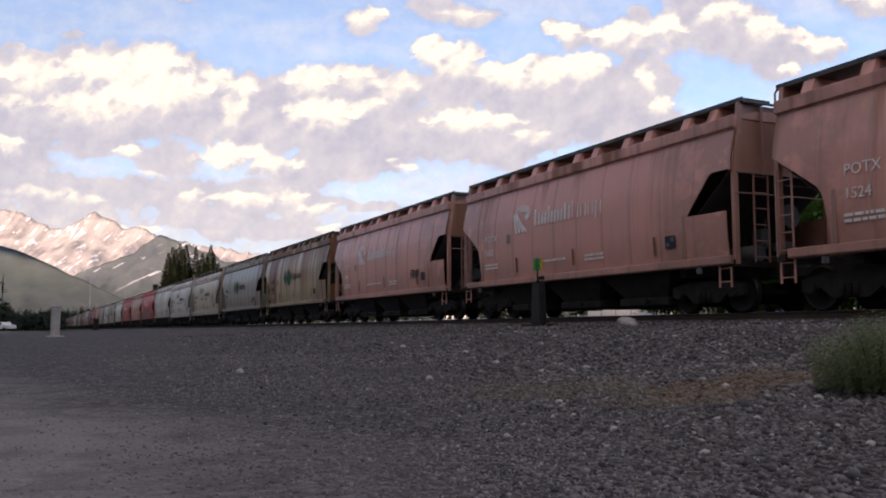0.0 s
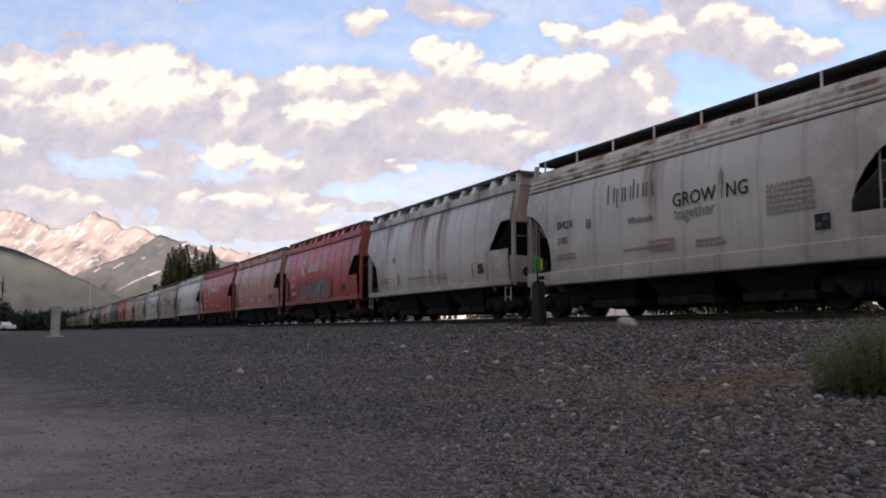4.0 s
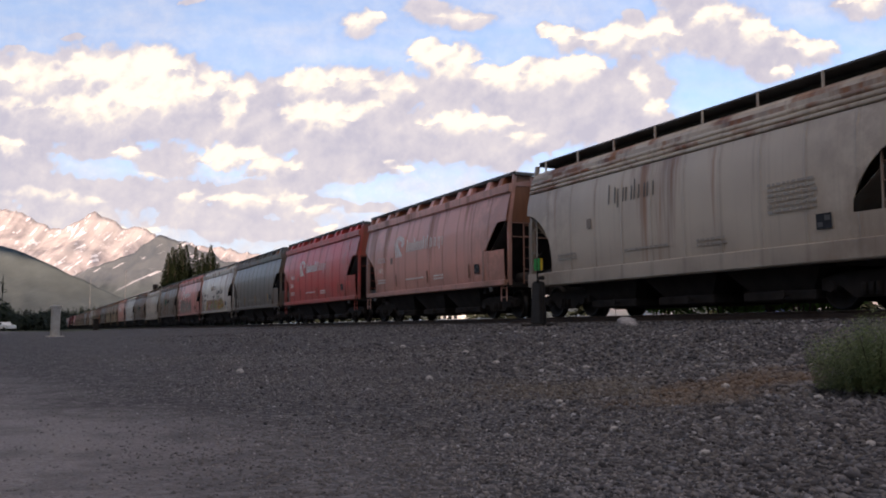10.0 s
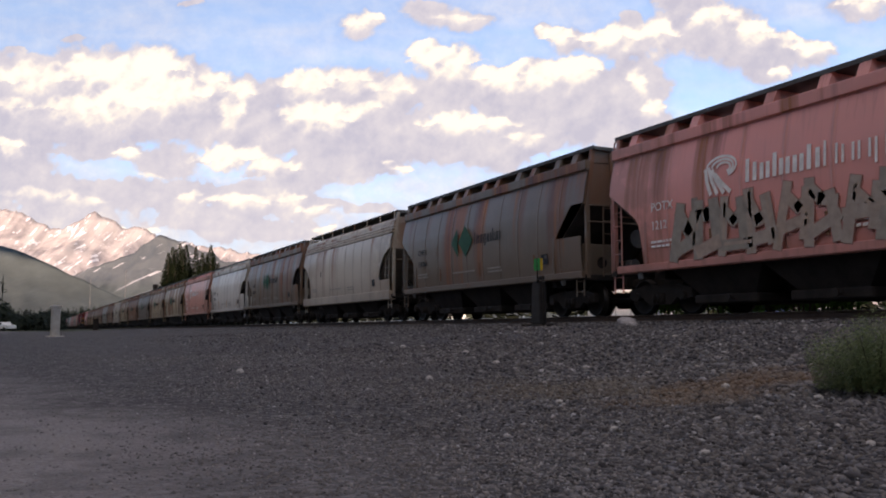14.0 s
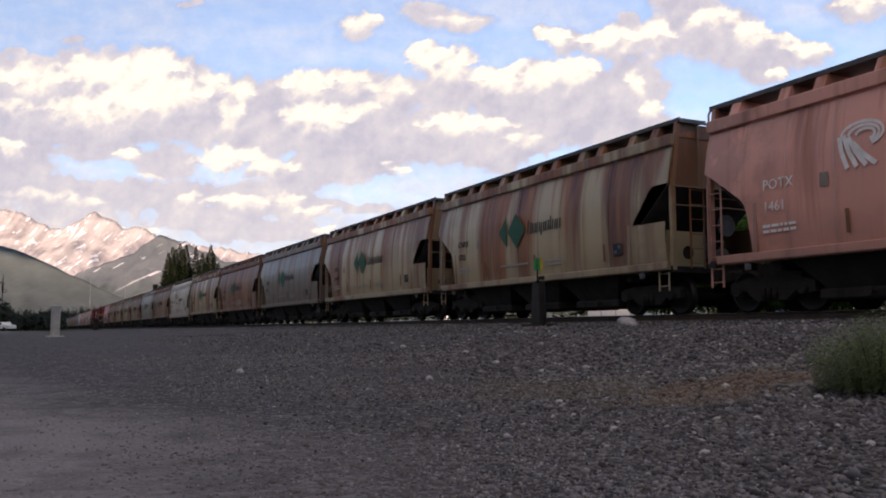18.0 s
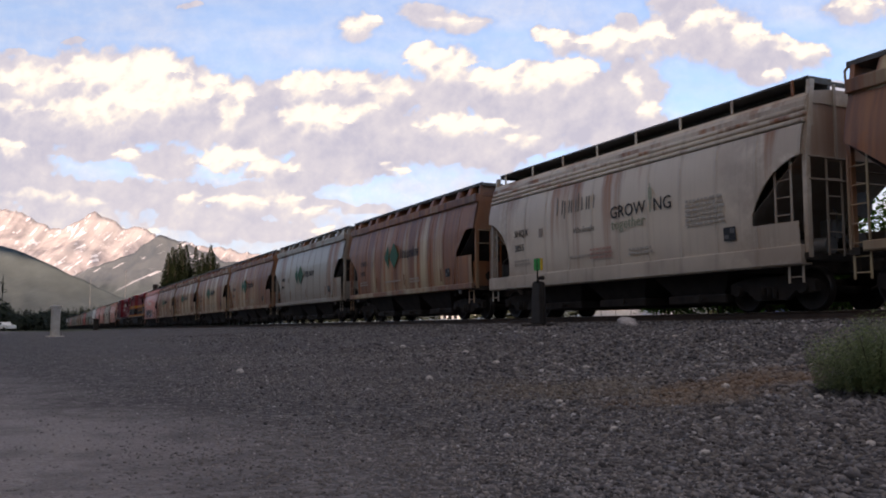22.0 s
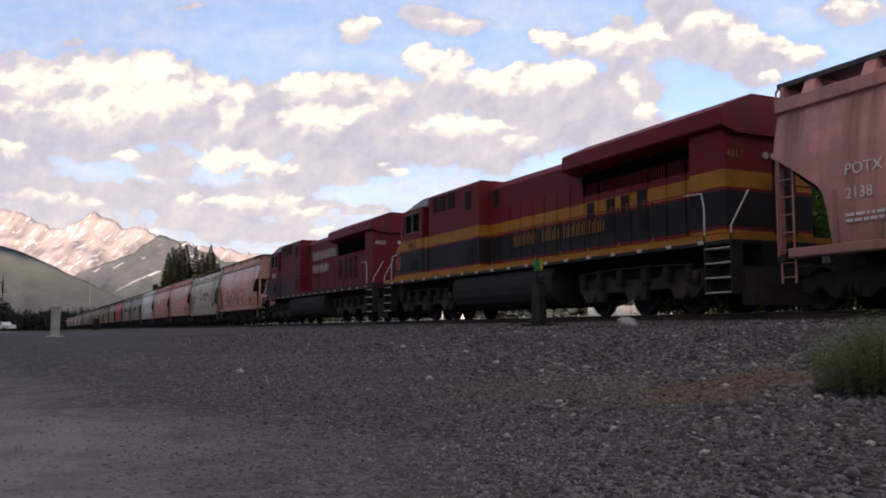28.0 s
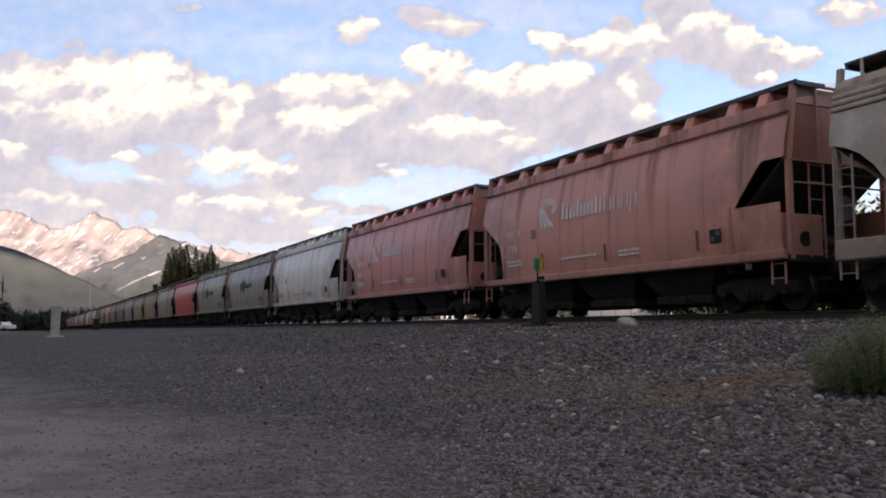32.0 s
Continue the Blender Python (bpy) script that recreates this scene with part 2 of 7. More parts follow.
# clouds on the sky sheet: across, up, half width, half height, in hundredths of the lens's half width
# soft grey bodies
BODY_WEST = [-97, 38, 14, 7, -82, 38, 14, 8, -68, 40, 14, 7, -57, 38, 9, 6, -88, 29, 18, 5, -70, 30, 18, 5, -52, 28, 16, 5, -110, 36, 16, 9, -125, 30, 18, 10,
             -95, 22, 9, 4.5, -78, 23, 9, 2.5, -62, 20, 11, 4, -100, 14, 18, 5.5, -80, 12, 16, 4.5, -60, 12, 14, 4, -44, 12, 12, 3.6]
BODY_MID = [-44, 34, 9, 6, -31, 35, 9, 6, -20, 37, 9, 6, -10, 34, 8, 6, -40, 26, 12, 6, -26, 27, 14, 7, -12, 26, 13, 6, -18, 20, 14, 4, 2, 24, 10, 5.5, 14, 22, 11, 4.5,
            -32, 17, 14, 4, -30, 10, 12, 3, -52, 6, 16, 4, -90, 6, 20, 4, -38, 4.5, 16, 3, 22, 26, 8, 4, -14, 9, 7, 1.6]
BODY_TALL = [2, 43, 9, 5, 2, 35, 9, 6, 14, 35, 10, 6, 26, 36, 14, 6, 38, 34, 13, 7, 46, 37, 8, 7, 34, 28, 16, 5.5, 50, 28, 6, 4, 20, 29, 10, 5, 48, 22, 9, 2.2]
BODY_HIGH = [30, 48, 5, 3.4, 42, 47, 9, 4.5, 52, 49, 8, 4.5, 63, 51, 12, 5.5, 72, 46, 12, 5, 85, 45, 8, 3, 76, 40.5, 6, 2.6, -18, 51, 5, 3, -2, 54, 8, 3, 6, 52.5, 6, 2.2,
             24, 51, 2.2, 1.4, 44, 53, 2.4, 2.2, 97, 55, 9, 3.5, -56, 56, 3, 1, 90, 37, 6, 1.8, 56, 57, 8, 3, -83, 48, 3, 1.2, -96, 46, 2.5, 1]
# sunlit heads: the same, with how bright
HEADS_WEST = [-91, 39, 9, 4, .75, -76, 40, 10, 4.5, .95, -66, 41, 8, 5, 1, -74, 33, 9, 4, .95, -60, 35, 8, 4.5, 1, -52, 39, 4, 3.5, .8, -84, 32, 8, 3, .7, -98, 33, 5, 2.2, .6,
              -98, 23.5, 3.6, 1.7, .9, -72, 22, 3.4, 1.5, 1, -92, 12, 9, 1.6, .5, -80, 11, 5, 1.2, .55, -66, 17, 4, 1, .5]
HEADS_MID = [-45, 36, 4.5, 3, .8, -47, 31, 4, 3, .75, -30, 37, 5.5, 4, .8, -20, 39, 5, 3.5, .75, -26, 30, 8, 3.4, 1, -33, 31, 3.5, 2, .75, -11, 36, 5, 3.5, .7, -17, 32, 4, 2, .6,
             -47, 20.5, 8, 3.4, 1, -37, 18.5, 5, 2.2, .8, -46, 11, 8, 1.7, .8, -34, 12, 4, 1.4, .8, -28, 9.5, 4, 1.1, .8, -56, 12.5, 3, 1, .6]
HEADS_TALL = [-2, 45, 6, 3.4, 1, 4, 43, 7, 4, 1, 14, 38.5, 6, 3, 1, 24, 40, 9, 3.6, 1, 33, 41, 5, 3.2, 1, 4, 29, 7, 2.4, 1, 14, 28, 6, 2, .9, 20, 25, 4, 1.4, .6,
              46, 38, 2.6, 3.2, .9, 49, 32.5, 3.4, 1.8, .9, -9, 17.8, 2.6, 1.2, 1, -12, 19.5, 1.5, .9, 1]
HEADS_HIGH = [28, 49, 4, 2.6, 1, 40, 48, 7, 2.8, .95, 50, 49, 5, 3.4, .95, 63, 53, 7, 3, .9, 72, 50, 5, 3, 1, 80, 48, 4, 2, .9, 86, 46, 6, 1.9, 1, 79, 40.5, 2.6, 1.4, 1,
              -19, 51.5, 3, 1.8, .8, -16, 52, 3, 1.6, .7, 4, 53, 5, 1.4, .55, 97, 56, 6, 2, .9, 23.5, 51, 1.4, .9, .8, -26, 5, 3, .8, .8, -76, 4.6, 4, 1.8, 1, -68, 4.6, 4, 1.4, .9]


def cloud_sheet():
    m = bpy.data.materials.new("sunlit_cloud_vapour")
    m.use_nodes = True
    n, l = m.node_tree.nodes, m.node_tree.links
    n.clear()
    v = coords(n, l, (1 / CLOUD_FAR,) * 3)
    den, lit, veil = (n.new("ShaderNodeAttribute") for _ in range(3))
    den.attribute_name, lit.attribute_name, veil.attribute_name = "puff_thickness", "light_through", "veil"
    f1 = noise_tex(n, l, v, 42.0, 8, 0.62, 0.3)
    f2 = noise_tex(n, l, v, 110.0, 7, 0.68, 0.3)
    wob = maths(n, l, "ADD", maths(n, l, "SUBTRACT", f1, 0.5), maths(n, l, "MULTIPLY", maths(n, l, "SUBTRACT", f2, 0.5), 0.6))
    d = maths(n, l, "ADD", den.outputs["Fac"], maths(n, l, "MULTIPLY", wob, 0.7))
    alpha = maths(n, l, "MAXIMUM", grey_ramp(n, l, d, 0.12, 0.85), maths(n, l, "MULTIPLY", veil.outputs["Fac"], grey_ramp(n, l, f1, 0.3, 0.65, 0.75, 1.0)))
    lum = maths(n, l, "ADD", lit.outputs["Fac"], maths(n, l, "MULTIPLY", wob, 0.46))
    # thick vapour is lavender grey in the shade and white where the sun reaches it
    col = ramp(n, l, lum, [(0.0, (0.545, 0.615, 0.81)), (0.3, (0.70, 0.765, 0.91)), (0.55, (0.92, 0.97, 1.0)), (0.85, (1.15, 1.19, 1.13))])
    em = n.new("ShaderNodeEmission")
    em.inputs["Strength"].default_value = 0.47
    l.new(col, em.inputs["Color"])
    tr = n.new("ShaderNodeBsdfTransparent")
    ms, out = n.new("ShaderNodeMixShader"), n.new("ShaderNodeOutputMaterial")
    l.new(alpha, ms.inputs[0])
    l.new(tr.outputs[0], ms.inputs[1])
    l.new(em.outputs[0], ms.inputs[2])
    l.new(ms.outputs[0], out.inputs["Surface"])
    W, H = 1080, 352
    us, vs = np.meshgrid(np.linspace(-135, 135, W), np.linspace(-8, 80, H))

    def billow(x, y, seed, gain=0.55):
        """Heaped noise: round heads with creases between, 0 to 1."""
        tot, amp, out = 0.0, 1.0, 0.0
        for k in range(5):
            out = out + amp * (1 - np.sqrt(value_noise(x * 2 ** k + 0.37 * k, y * 2 ** k, seed + 7 * k) ** 2 + 0.01))
            tot, amp = tot + amp, amp * gain
        return out / tot
    bulge = billow((us * 0.8 + vs * 0.6) / 4.4, (vs * 0.8 - us * 0.6) / 4.2, 61, 0.5)
    turn = us * 0.83 + vs * 0.56, vs * 0.83 - us * 0.56
    wu = us + 2.6 * fractal(turn[0] / 8, turn[1] / 7, 4, 41) + 0.7 * fractal(turn[0] / 2.1, turn[1] / 1.7, 3, 43)
    wv = vs + 1.7 * fractal(turn[0] / 7, turn[1] / 7, 4, 51) + 0.6 * fractal(turn[0] / 1.9, turn[1] / 1.7, 3, 53)

    def field(puffs, upper, lower):
        """Greatest of the puffs; crisp along the top, soft below."""
        out = np.zeros(us.shape)
        for cx, cy, rx, ry, top in puffs:
            U, V = (wu - cx) / rx, (wv - cy) / ry
            q = 1.36 - np.sqrt(U * U + np.where(V < 0, V * V * 0.7, V * V)) + 0.5 * (bulge - 0.62)
            k = np.where(V < 0, lower, upper)
            e = np.clip(q * k, 0, 1)
            out = 1 - (1 - out) * (1 - top * e * e * (3 - 2 * e))
        return out
    rnd = np.random.RandomState(5)
    side = np.stack([rnd.uniform(106, 140, 12), rnd.uniform(8, 60, 12), rnd.uniform(6, 12, 12), rnd.uniform(3, 6, 12)], 1)
    bodies = np.concatenate([np.array(q, float).reshape(-1, 4) for q in (BODY_WEST, BODY_MID, BODY_TALL, BODY_HIGH)] + [side])
    heads = np.concatenate([np.array(q, float).reshape(-1, 5) for q in (HEADS_WEST, HEADS_MID, HEADS_TALL, HEADS_HIGH)])
    body = field(np.concatenate([bodies, np.full((len(bodies), 1), 0.85)], 1), 1.35, 0.9)
    head = field(heads, 1.4, 0.62)
    relief = bulge - np.roll(np.roll(bulge, -5, 0), 4, 1)
    thick = np.maximum(np.clip(body * 1.4, 0, 1), np.clip(head * 1.5, 0, 1))
    lit_a = 0.15 + 0.22 * fractal(turn[0] / 6, turn[1] / 5.5, 4, 31) + 0.75 * relief * (0.25 + 0.75 * head) + 0.73 * head ** 1.25 * (0.6 + 0.75 * bulge)
    lit_a = lit_a + 0.16 * np.clip((20 - vs) / 20, 0, 1)
    haze = 0.33 + np.clip((27 - vs) / 34, 0, 0.58)
    veil_a = np.clip(haze + 0.28 * fractal(us / 16, vs / 5, 5, 91) * np.clip(vs / 8, 0.2, 1), 0, 0.94)
    thin = np.clip(1 - thick * 2.2, 0, 1)
    lit_a = lit_a * (1 - thin) + (0.30 + 0.16 * np.clip(vs / 40, 0, 1) + 0.25 * fractal(us / 12, vs / 4.0, 5, 95, 0.6)) * thin
    k = HALF * CLOUD_FAR / 100
    me = grid_mesh("cloud_bank", us * k, vs * k, np.zeros(us.shape), m)
    for name, arr in (("puff_thickness", thick), ("light_through", lit_a), ("veil", veil_a)):
        at = me.attributes.new(name, "FLOAT", "POINT")
        at.data.foreach_set("value", arr.ravel().astype(np.float32))
    ob = new("cloud_bank", me)
    base = Matrix((AXIS_RIGHT, AXIS_UP, -FORWARD)).transposed().to_4x4()
    ob.matrix_basis = Matrix.Translation(EYE + FORWARD * CLOUD_FAR) @ base
    return tagged(ob, "banks of white and grey evening cumulus drifting over blue sky", "clouds", kind="structure")


CLOUDS = cloud_sheet()
CLOUD_REST = CLOUDS.matrix_basis.copy()


def overhead_clouds():
    """Unseen glowing sheet of broken cloud over the camera, added to light the yard."""
    m = bpy.data.materials.new("glowing_cloud_base")
    m.use_nodes = True
    n, l = m.node_tree.nodes, m.node_tree.links
    n.clear()
    f = noise_tex(n, l, coords(n, l), 0.0045, 6, 0.6, 0.4)
    em, tr = n.new("ShaderNodeEmission"), n.new("ShaderNodeBsdfTransparent")
    l.new(ramp(n, l, f, [(0.45, (0.43, 0.43, 0.46)), (0.65, (0.28, 0.28, 0.30))]), em.inputs["Color"])
    em.inputs["Strength"].default_value = 0.8
    ms, out = n.new("ShaderNodeMixShader"), n.new("ShaderNodeOutputMaterial")
    l.new(grey_ramp(n, l, f, 0.36, 0.46), ms.inputs[0])
    l.new(tr.outputs[0], ms.inputs[1])
    l.new(em.outputs[0], ms.inputs[2])
    l.new(ms.outputs[0], out.inputs["Surface"])
    xs, ys = np.meshgrid(np.linspace(-300, 900, 30), np.linspace(-900, 600, 30))
    ob = new("cloud_ceiling", grid_mesh("cloud_ceiling", xs, ys, 420 - (xs ** 2 + ys ** 2) / 20000, m))
    return tagged(ob, "unseen glowing cloud sheet overhead, added to light the yard", "clouds", kind="structure")


overhead_clouds()
CLOUD_DRIFT = (FORWARD - AXIS_RIGHT * (614 / 1547) - AXIS_UP * (124 / 1547)) * (CLOUD_FAR * 0.0335)


def rock_material(name, lo, hi, snow, tree, tree_line, snow_amount, lean, scale):
    """Bare rock with snow-filled gullies that run down the face, and forest below a height."""
    m, n, l, b = material(name, 0.92, 0, 0.12)
    v = coords(n, l)
    f1 = noise_tex(n, l, v, 0.006, 8, 0.65)
    f2 = noise_tex(n, l, v, 0.009, 8, 0.68, 0.5)
    # across the face and up it, leaning as the strata do
    dot = n.new("ShaderNodeVectorMath")
    dot.operation = "DOT_PRODUCT"
    dot.inputs[1].default_value = AXIS_RIGHT
    l.new(v, dot.inputs[0])
    sep = n.new("ShaderNodeSeparateXYZ")
    l.new(v, sep.inputs[0])
    face = n.new("ShaderNodeCombineXYZ")
    l.new(maths(n, l, "SUBTRACT", dot.outputs["Value"], maths(n, l, "MULTIPLY", sep.outputs[2], lean)), face.inputs[0])
    l.new(maths(n, l, "MULTIPLY", sep.outputs[2], 0.3), face.inputs[1])
    gully = noise_tex(n, l, face.outputs[0], scale, 5, 0.6, 0.6)
    patch = noise_tex(n, l, v, 0.02, 6, 0.65)
    c = mix(n, l, grey_ramp(n, l, f2, 0.34, 0.54), lo, hi)
    where = maths(n, l, "ADD", gully, maths(n, l, "MULTIPLY", maths(n, l, "SUBTRACT", patch, 0.5), 0.55))
    c = mix(n, l, grey_ramp(n, l, where, 0.66 - snow_amount, 0.70 - snow_amount), c, snow)
    line = maths(n, l, "ADD", sep.outputs[2], maths(n, l, "MULTIPLY", maths(n, l, "SUBTRACT", f1, 0.5), 160.0))
    t = n.new("ShaderNodeMapRange")
    t.inputs[1].default_value, t.inputs[2].default_value = tree_line + 40, tree_line - 30
    l.new(line, t.inputs[0])
    dark = tuple(x * 0.72 for x in tree)
    forest = mix(n, l, grey_ramp(n, l, noise_tex(n, l, v, 0.02, 5, 0.6), 0.35, 0.7), dark, tree)
    c = mix(n, l, t.outputs[0], c, forest)
    l.new(c, b.inputs["Base Color"])
    bump(n, l, b, maths(n, l, "ADD", gully, maths(n, l, "MULTIPLY", f2, 0.8)), 0.25, 20.0)
    return m


def ridged(x, y, octaves, seed):
    """Sharp-crested noise between 0 and 1."""
    out, amp, tot = 0.0, 1.0, 0.0
    for k in range(octaves):
        out = out + amp * (1 - np.minimum(1, 2.2 * np.abs(fractal(x * 2 ** k, y * 2 ** k, 1, seed + 13 * k))))
        tot += amp
        amp *= 0.52
    return out / tot


def mountain(name, label, far, profile, depth, mat, rough, seed, step=9.0):
    """A massif: profile gives (degrees across from the view's axis, height in metres)."""
    a = np.radians(np.array([p[0] for p in profile]))
    hgt = np.array([p[1] for p in profile], float)
    across = np.tan(a) * far
    xs = np.arange(across[0], across[-1], step)
    crest = np.interp(xs, across, hgt)
    crest = crest + rough * 1.7 * (0.30 * fractal(xs / 150, xs * 0 + seed, 4, seed) + 0.28 * ridged(xs / 75, xs * 0 + seed, 3, seed + 1) - 0.14) * np.clip(crest / 150, 0, 1)
    ds = np.linspace(-1, 0.5, 96)
    X, D = np.meshgrid(xs, ds)
    C = np.tile(crest, (len(ds), 1))
    bend = X + 60 * fractal(X / 300, D * 3, 3, seed + 5)
    spur = ridged(bend / 260, D * depth / 700 + seed, 4, seed + 3)
    rib = ridged(bend / 95 + D * 0.8, D * depth / 300, 4, seed + 8)
    fall = np.clip(1 - np.abs(D) ** 0.85 * np.where(D < 0, 1, 1.2), 0, 1)
    Z = C * fall * (1 - (1 - spur) * np.abs(D) ** 0.8 * 0.6) + rough * 0.55 * (rib - 0.6) * fall * np.clip(np.abs(D) * 6, 0, 1)
    Z = np.maximum(Z, -3)
    f = Vector((FORWARD.x, FORWARD.y, 0)).normalized()
    base = Vector((EYE.x, EYE.y, 0)) + f * far
    wx = base.x + AXIS_RIGHT.x * X + f.x * D * depth
    wy = base.y + AXIS_RIGHT.y * X + f.y * D * depth
    ob = new(name, grid_mesh(name, wx, wy, Z, mat))
    return tagged(ob, label, "mountain", kind="structure")


M_PEAK = rock_material("pale_limestone_and_snow", (0.235, 0.22, 0.222), (0.43, 0.395, 0.372), (0.74, 0.73, 0.72), (0.21, 0.205, 0.20), 60.0, 0.07, 0.35, 0.06)
# Blue-grey rock, dulled snow and forest: valley haze and cloud shade as colour.
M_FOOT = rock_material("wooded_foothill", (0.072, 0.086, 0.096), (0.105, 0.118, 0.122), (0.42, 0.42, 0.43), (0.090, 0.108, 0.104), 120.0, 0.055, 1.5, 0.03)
mountain("mountain_range", "snow-streaked pink limestone peaks in evening sun", 3250,
         [(-34, 330), (-31, 420), (-28.5, 470), (-26.8, 462), (-26.2, 456), (-25.7, 440), (-24.9, 404), (-24.3, 384), (-23.6, 374), (-23.1, 392), (-22.5, 412), (-21.95, 438), (-21.2, 420), (-20.7, 414), (-20.2, 386),
          (-19.6, 376), (-19.0, 390), (-18.6, 380), (-18.35, 386), (-17.9, 350), (-16.2, 330), (-14, 312), (-11.5, 292), (-8, 270), (-3, 230), (6, 200), (20, 180), (34, 160)], 900, M_PEAK, 46, 2, 6.0)
mountain("foothill_west", "wooded foothill with haze and shade in its blue-green colour", 1200,
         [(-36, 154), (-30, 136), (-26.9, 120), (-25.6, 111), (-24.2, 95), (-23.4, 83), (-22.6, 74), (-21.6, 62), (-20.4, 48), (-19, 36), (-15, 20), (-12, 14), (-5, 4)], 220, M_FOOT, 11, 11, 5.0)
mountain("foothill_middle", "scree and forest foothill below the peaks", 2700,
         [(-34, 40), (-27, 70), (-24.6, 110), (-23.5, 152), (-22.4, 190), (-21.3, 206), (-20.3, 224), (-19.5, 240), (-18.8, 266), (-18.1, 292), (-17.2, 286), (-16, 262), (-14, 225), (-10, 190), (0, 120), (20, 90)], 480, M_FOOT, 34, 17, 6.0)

# ---------------------------------------------------------------- ground
def ground_z(x, y):
    """Height of the land: a shallow yard that rises to the track bed."""
    x, y = np.asarray(x, float), np.asarray(y, float)
    far = np.clip((-x - 4) / 26, 0, 1)
    z = 0.29 * far * far * (3 - 2 * far)
    k = np.clip((y - 3.5) / 8.2, 0, 1)
    rise = k * k * (3 - 2 * k)
    z = z * (1 - rise) + 0.575 * rise
    z = z + 0.05 * fractal(x / 5.5, y / 3.0, 2, 14) * np.clip((9 - y) / 4, 0, 1) + 0.025 * fractal(x / 2.2, y / 2.2, 3, 4) * (1 - 0.6 * np.clip((y - 9) / 3, 0, 1)) + 0.008 * fractal(x / 0.5, y / 0.5, 3, 9)
    return z


def far_grass(n, l, sep, c, b, patch):
    """Dark turf beyond the yard and beyond the line."""
    beyond = maths(n, l, "MAXIMUM", maths(n, l, "MULTIPLY", maths(n, l, "SUBTRACT", sep.outputs[1], 20.0), 0.25),
                   maths(n, l, "MULTIPLY", maths(n, l, "SUBTRACT", maths(n, l, "MULTIPLY", sep.outputs[0], -1.0), 110.0), 0.02))
    grass = mix(n, l, grey_ramp(n, l, patch, 0.35, 0.65), (0.035, 0.045, 0.022), (0.07, 0.08, 0.04))
    l.new(mix(n, l, grey_ramp(n, l, beyond, 0.0, 1.0), c, grass), b.inputs["Base Color"])


def ground_material():
    m, n, l, b = material("crushed_stone_and_dirt", 0.92, 0, 0.25)
    v = coords(n, l)
    vo = n.new("ShaderNodeTexVoronoi")
    vo.inputs["Scale"].default_value = 26.0
    l.new(v, vo.inputs["Vector"])
    vf = n.new("ShaderNodeTexVoronoi")
    vf.inputs["Scale"].default_value = 70.0
    l.new(v, vf.inputs["Vector"])
    big = noise_tex(n, l, v, 0.35, 5)
    mid = noise_tex(n, l, v, 2.2, 5)
    fine = noise_tex(n, l, v, 60.0, 3)
    bw = n.new("ShaderNodeRGBToBW")
    l.new(vo.outputs["Color"], bw.inputs[0])
    c = ramp(n, l, bw.outputs[0], [(0.2, (0.04, 0.039, 0.041)), (0.6, (0.092, 0.089, 0.094)), (0.86, (0.20, 0.19, 0.195))])
    dirt = mix(n, l, grey_ramp(n, l, fine, 0.3, 0.7), (0.19, 0.178, 0.182), (0.30, 0.284, 0.287))
    # packed dirt where wheels run, away from the track
    sep = n.new("ShaderNodeSeparateXYZ")
    l.new(v, sep.inputs[0])
    away = maths(n, l, "ADD", maths(n, l, "MULTIPLY", sep.outputs[1], 0.22), maths(n, l, "MULTIPLY", maths(n, l, "SUBTRACT", big, 0.5), 0.7))
    along_yard = n.new("ShaderNodeMapRange")
    along_yard.inputs[1].default_value, along_yard.inputs[2].default_value = -5.0, -15.0
    along_yard.inputs[3].default_value, along_yard.inputs[4].default_value = 0.0, 0.75
    l.new(sep.outputs[0], along_yard.inputs[0])
    c = mix(n, l, grey_ramp(n, l, maths(n, l, "ADD", away, along_yard.outputs[0]), 0.02, 0.42), dirt, c)
    c = mix(n, l, grey_ramp(n, l, mid, 0.48, 0.7, 0.0, 0.6), c, (0.062, 0.060, 0.064))
    # long damp swathes left by the drainage of the bank
    swath = noise_tex(n, l, coords(n, l, (0.16, 0.5, 1)), 1.6, 4, 0.6, 0.4)
    c = mix(n, l, maths(n, l, "MULTIPLY", grey_ramp(n, l, swath, 0.46, 0.64, 0.0, 0.5), grey_ramp(n, l, away, 0.1, 0.7)), c, (0.055, 0.051, 0.054))
    far_grass(n, l, sep, c, b, noise_tex(n, l, v, 0.06, 4))
    h = maths(n, l, "ADD", maths(n, l, "MULTIPLY", vo.outputs["Distance"], -1.2), maths(n, l, "MULTIPLY", vf.outputs["Distance"], -0.6))
    bump(n, l, b, maths(n, l, "ADD", h, maths(n, l, "MULTIPLY", fine, 0.8)), 0.9, 0.025)
    return m


M_GROUND = ground_material()


def ground():
    def axis(lo, hi, near, step, grow):
        out, p, s = [0.0], 0.0, step
        while p < hi:
            s = step if p < near else s * grow
            p += s
            out.append(p)
        neg, p, s = [], 0.0, step
        while p > lo:
            s = step if -p < near else s * grow
            p -= s
            neg.append(p)
        return np.array(neg[::-1] + out)
    xs, ys = axis(-4600, 4600, 26, 0.12, 1.12), axis(-4600, 4600, 17, 0.12, 1.12)
    X, Y = np.meshgrid(xs, ys)
    dist = np.hypot(X, Y)
    Z = ground_z(X, Y)
    Z = np.where((np.abs(Y) > 22) | (dist > 400), np.minimum(Z, 0.3), Z)
    return tagged(new("ground", grid_mesh("ground", X, Y, Z, M_GROUND)), "grey crushed-stone railway yard ground", "ground", kind="structure")


ground()


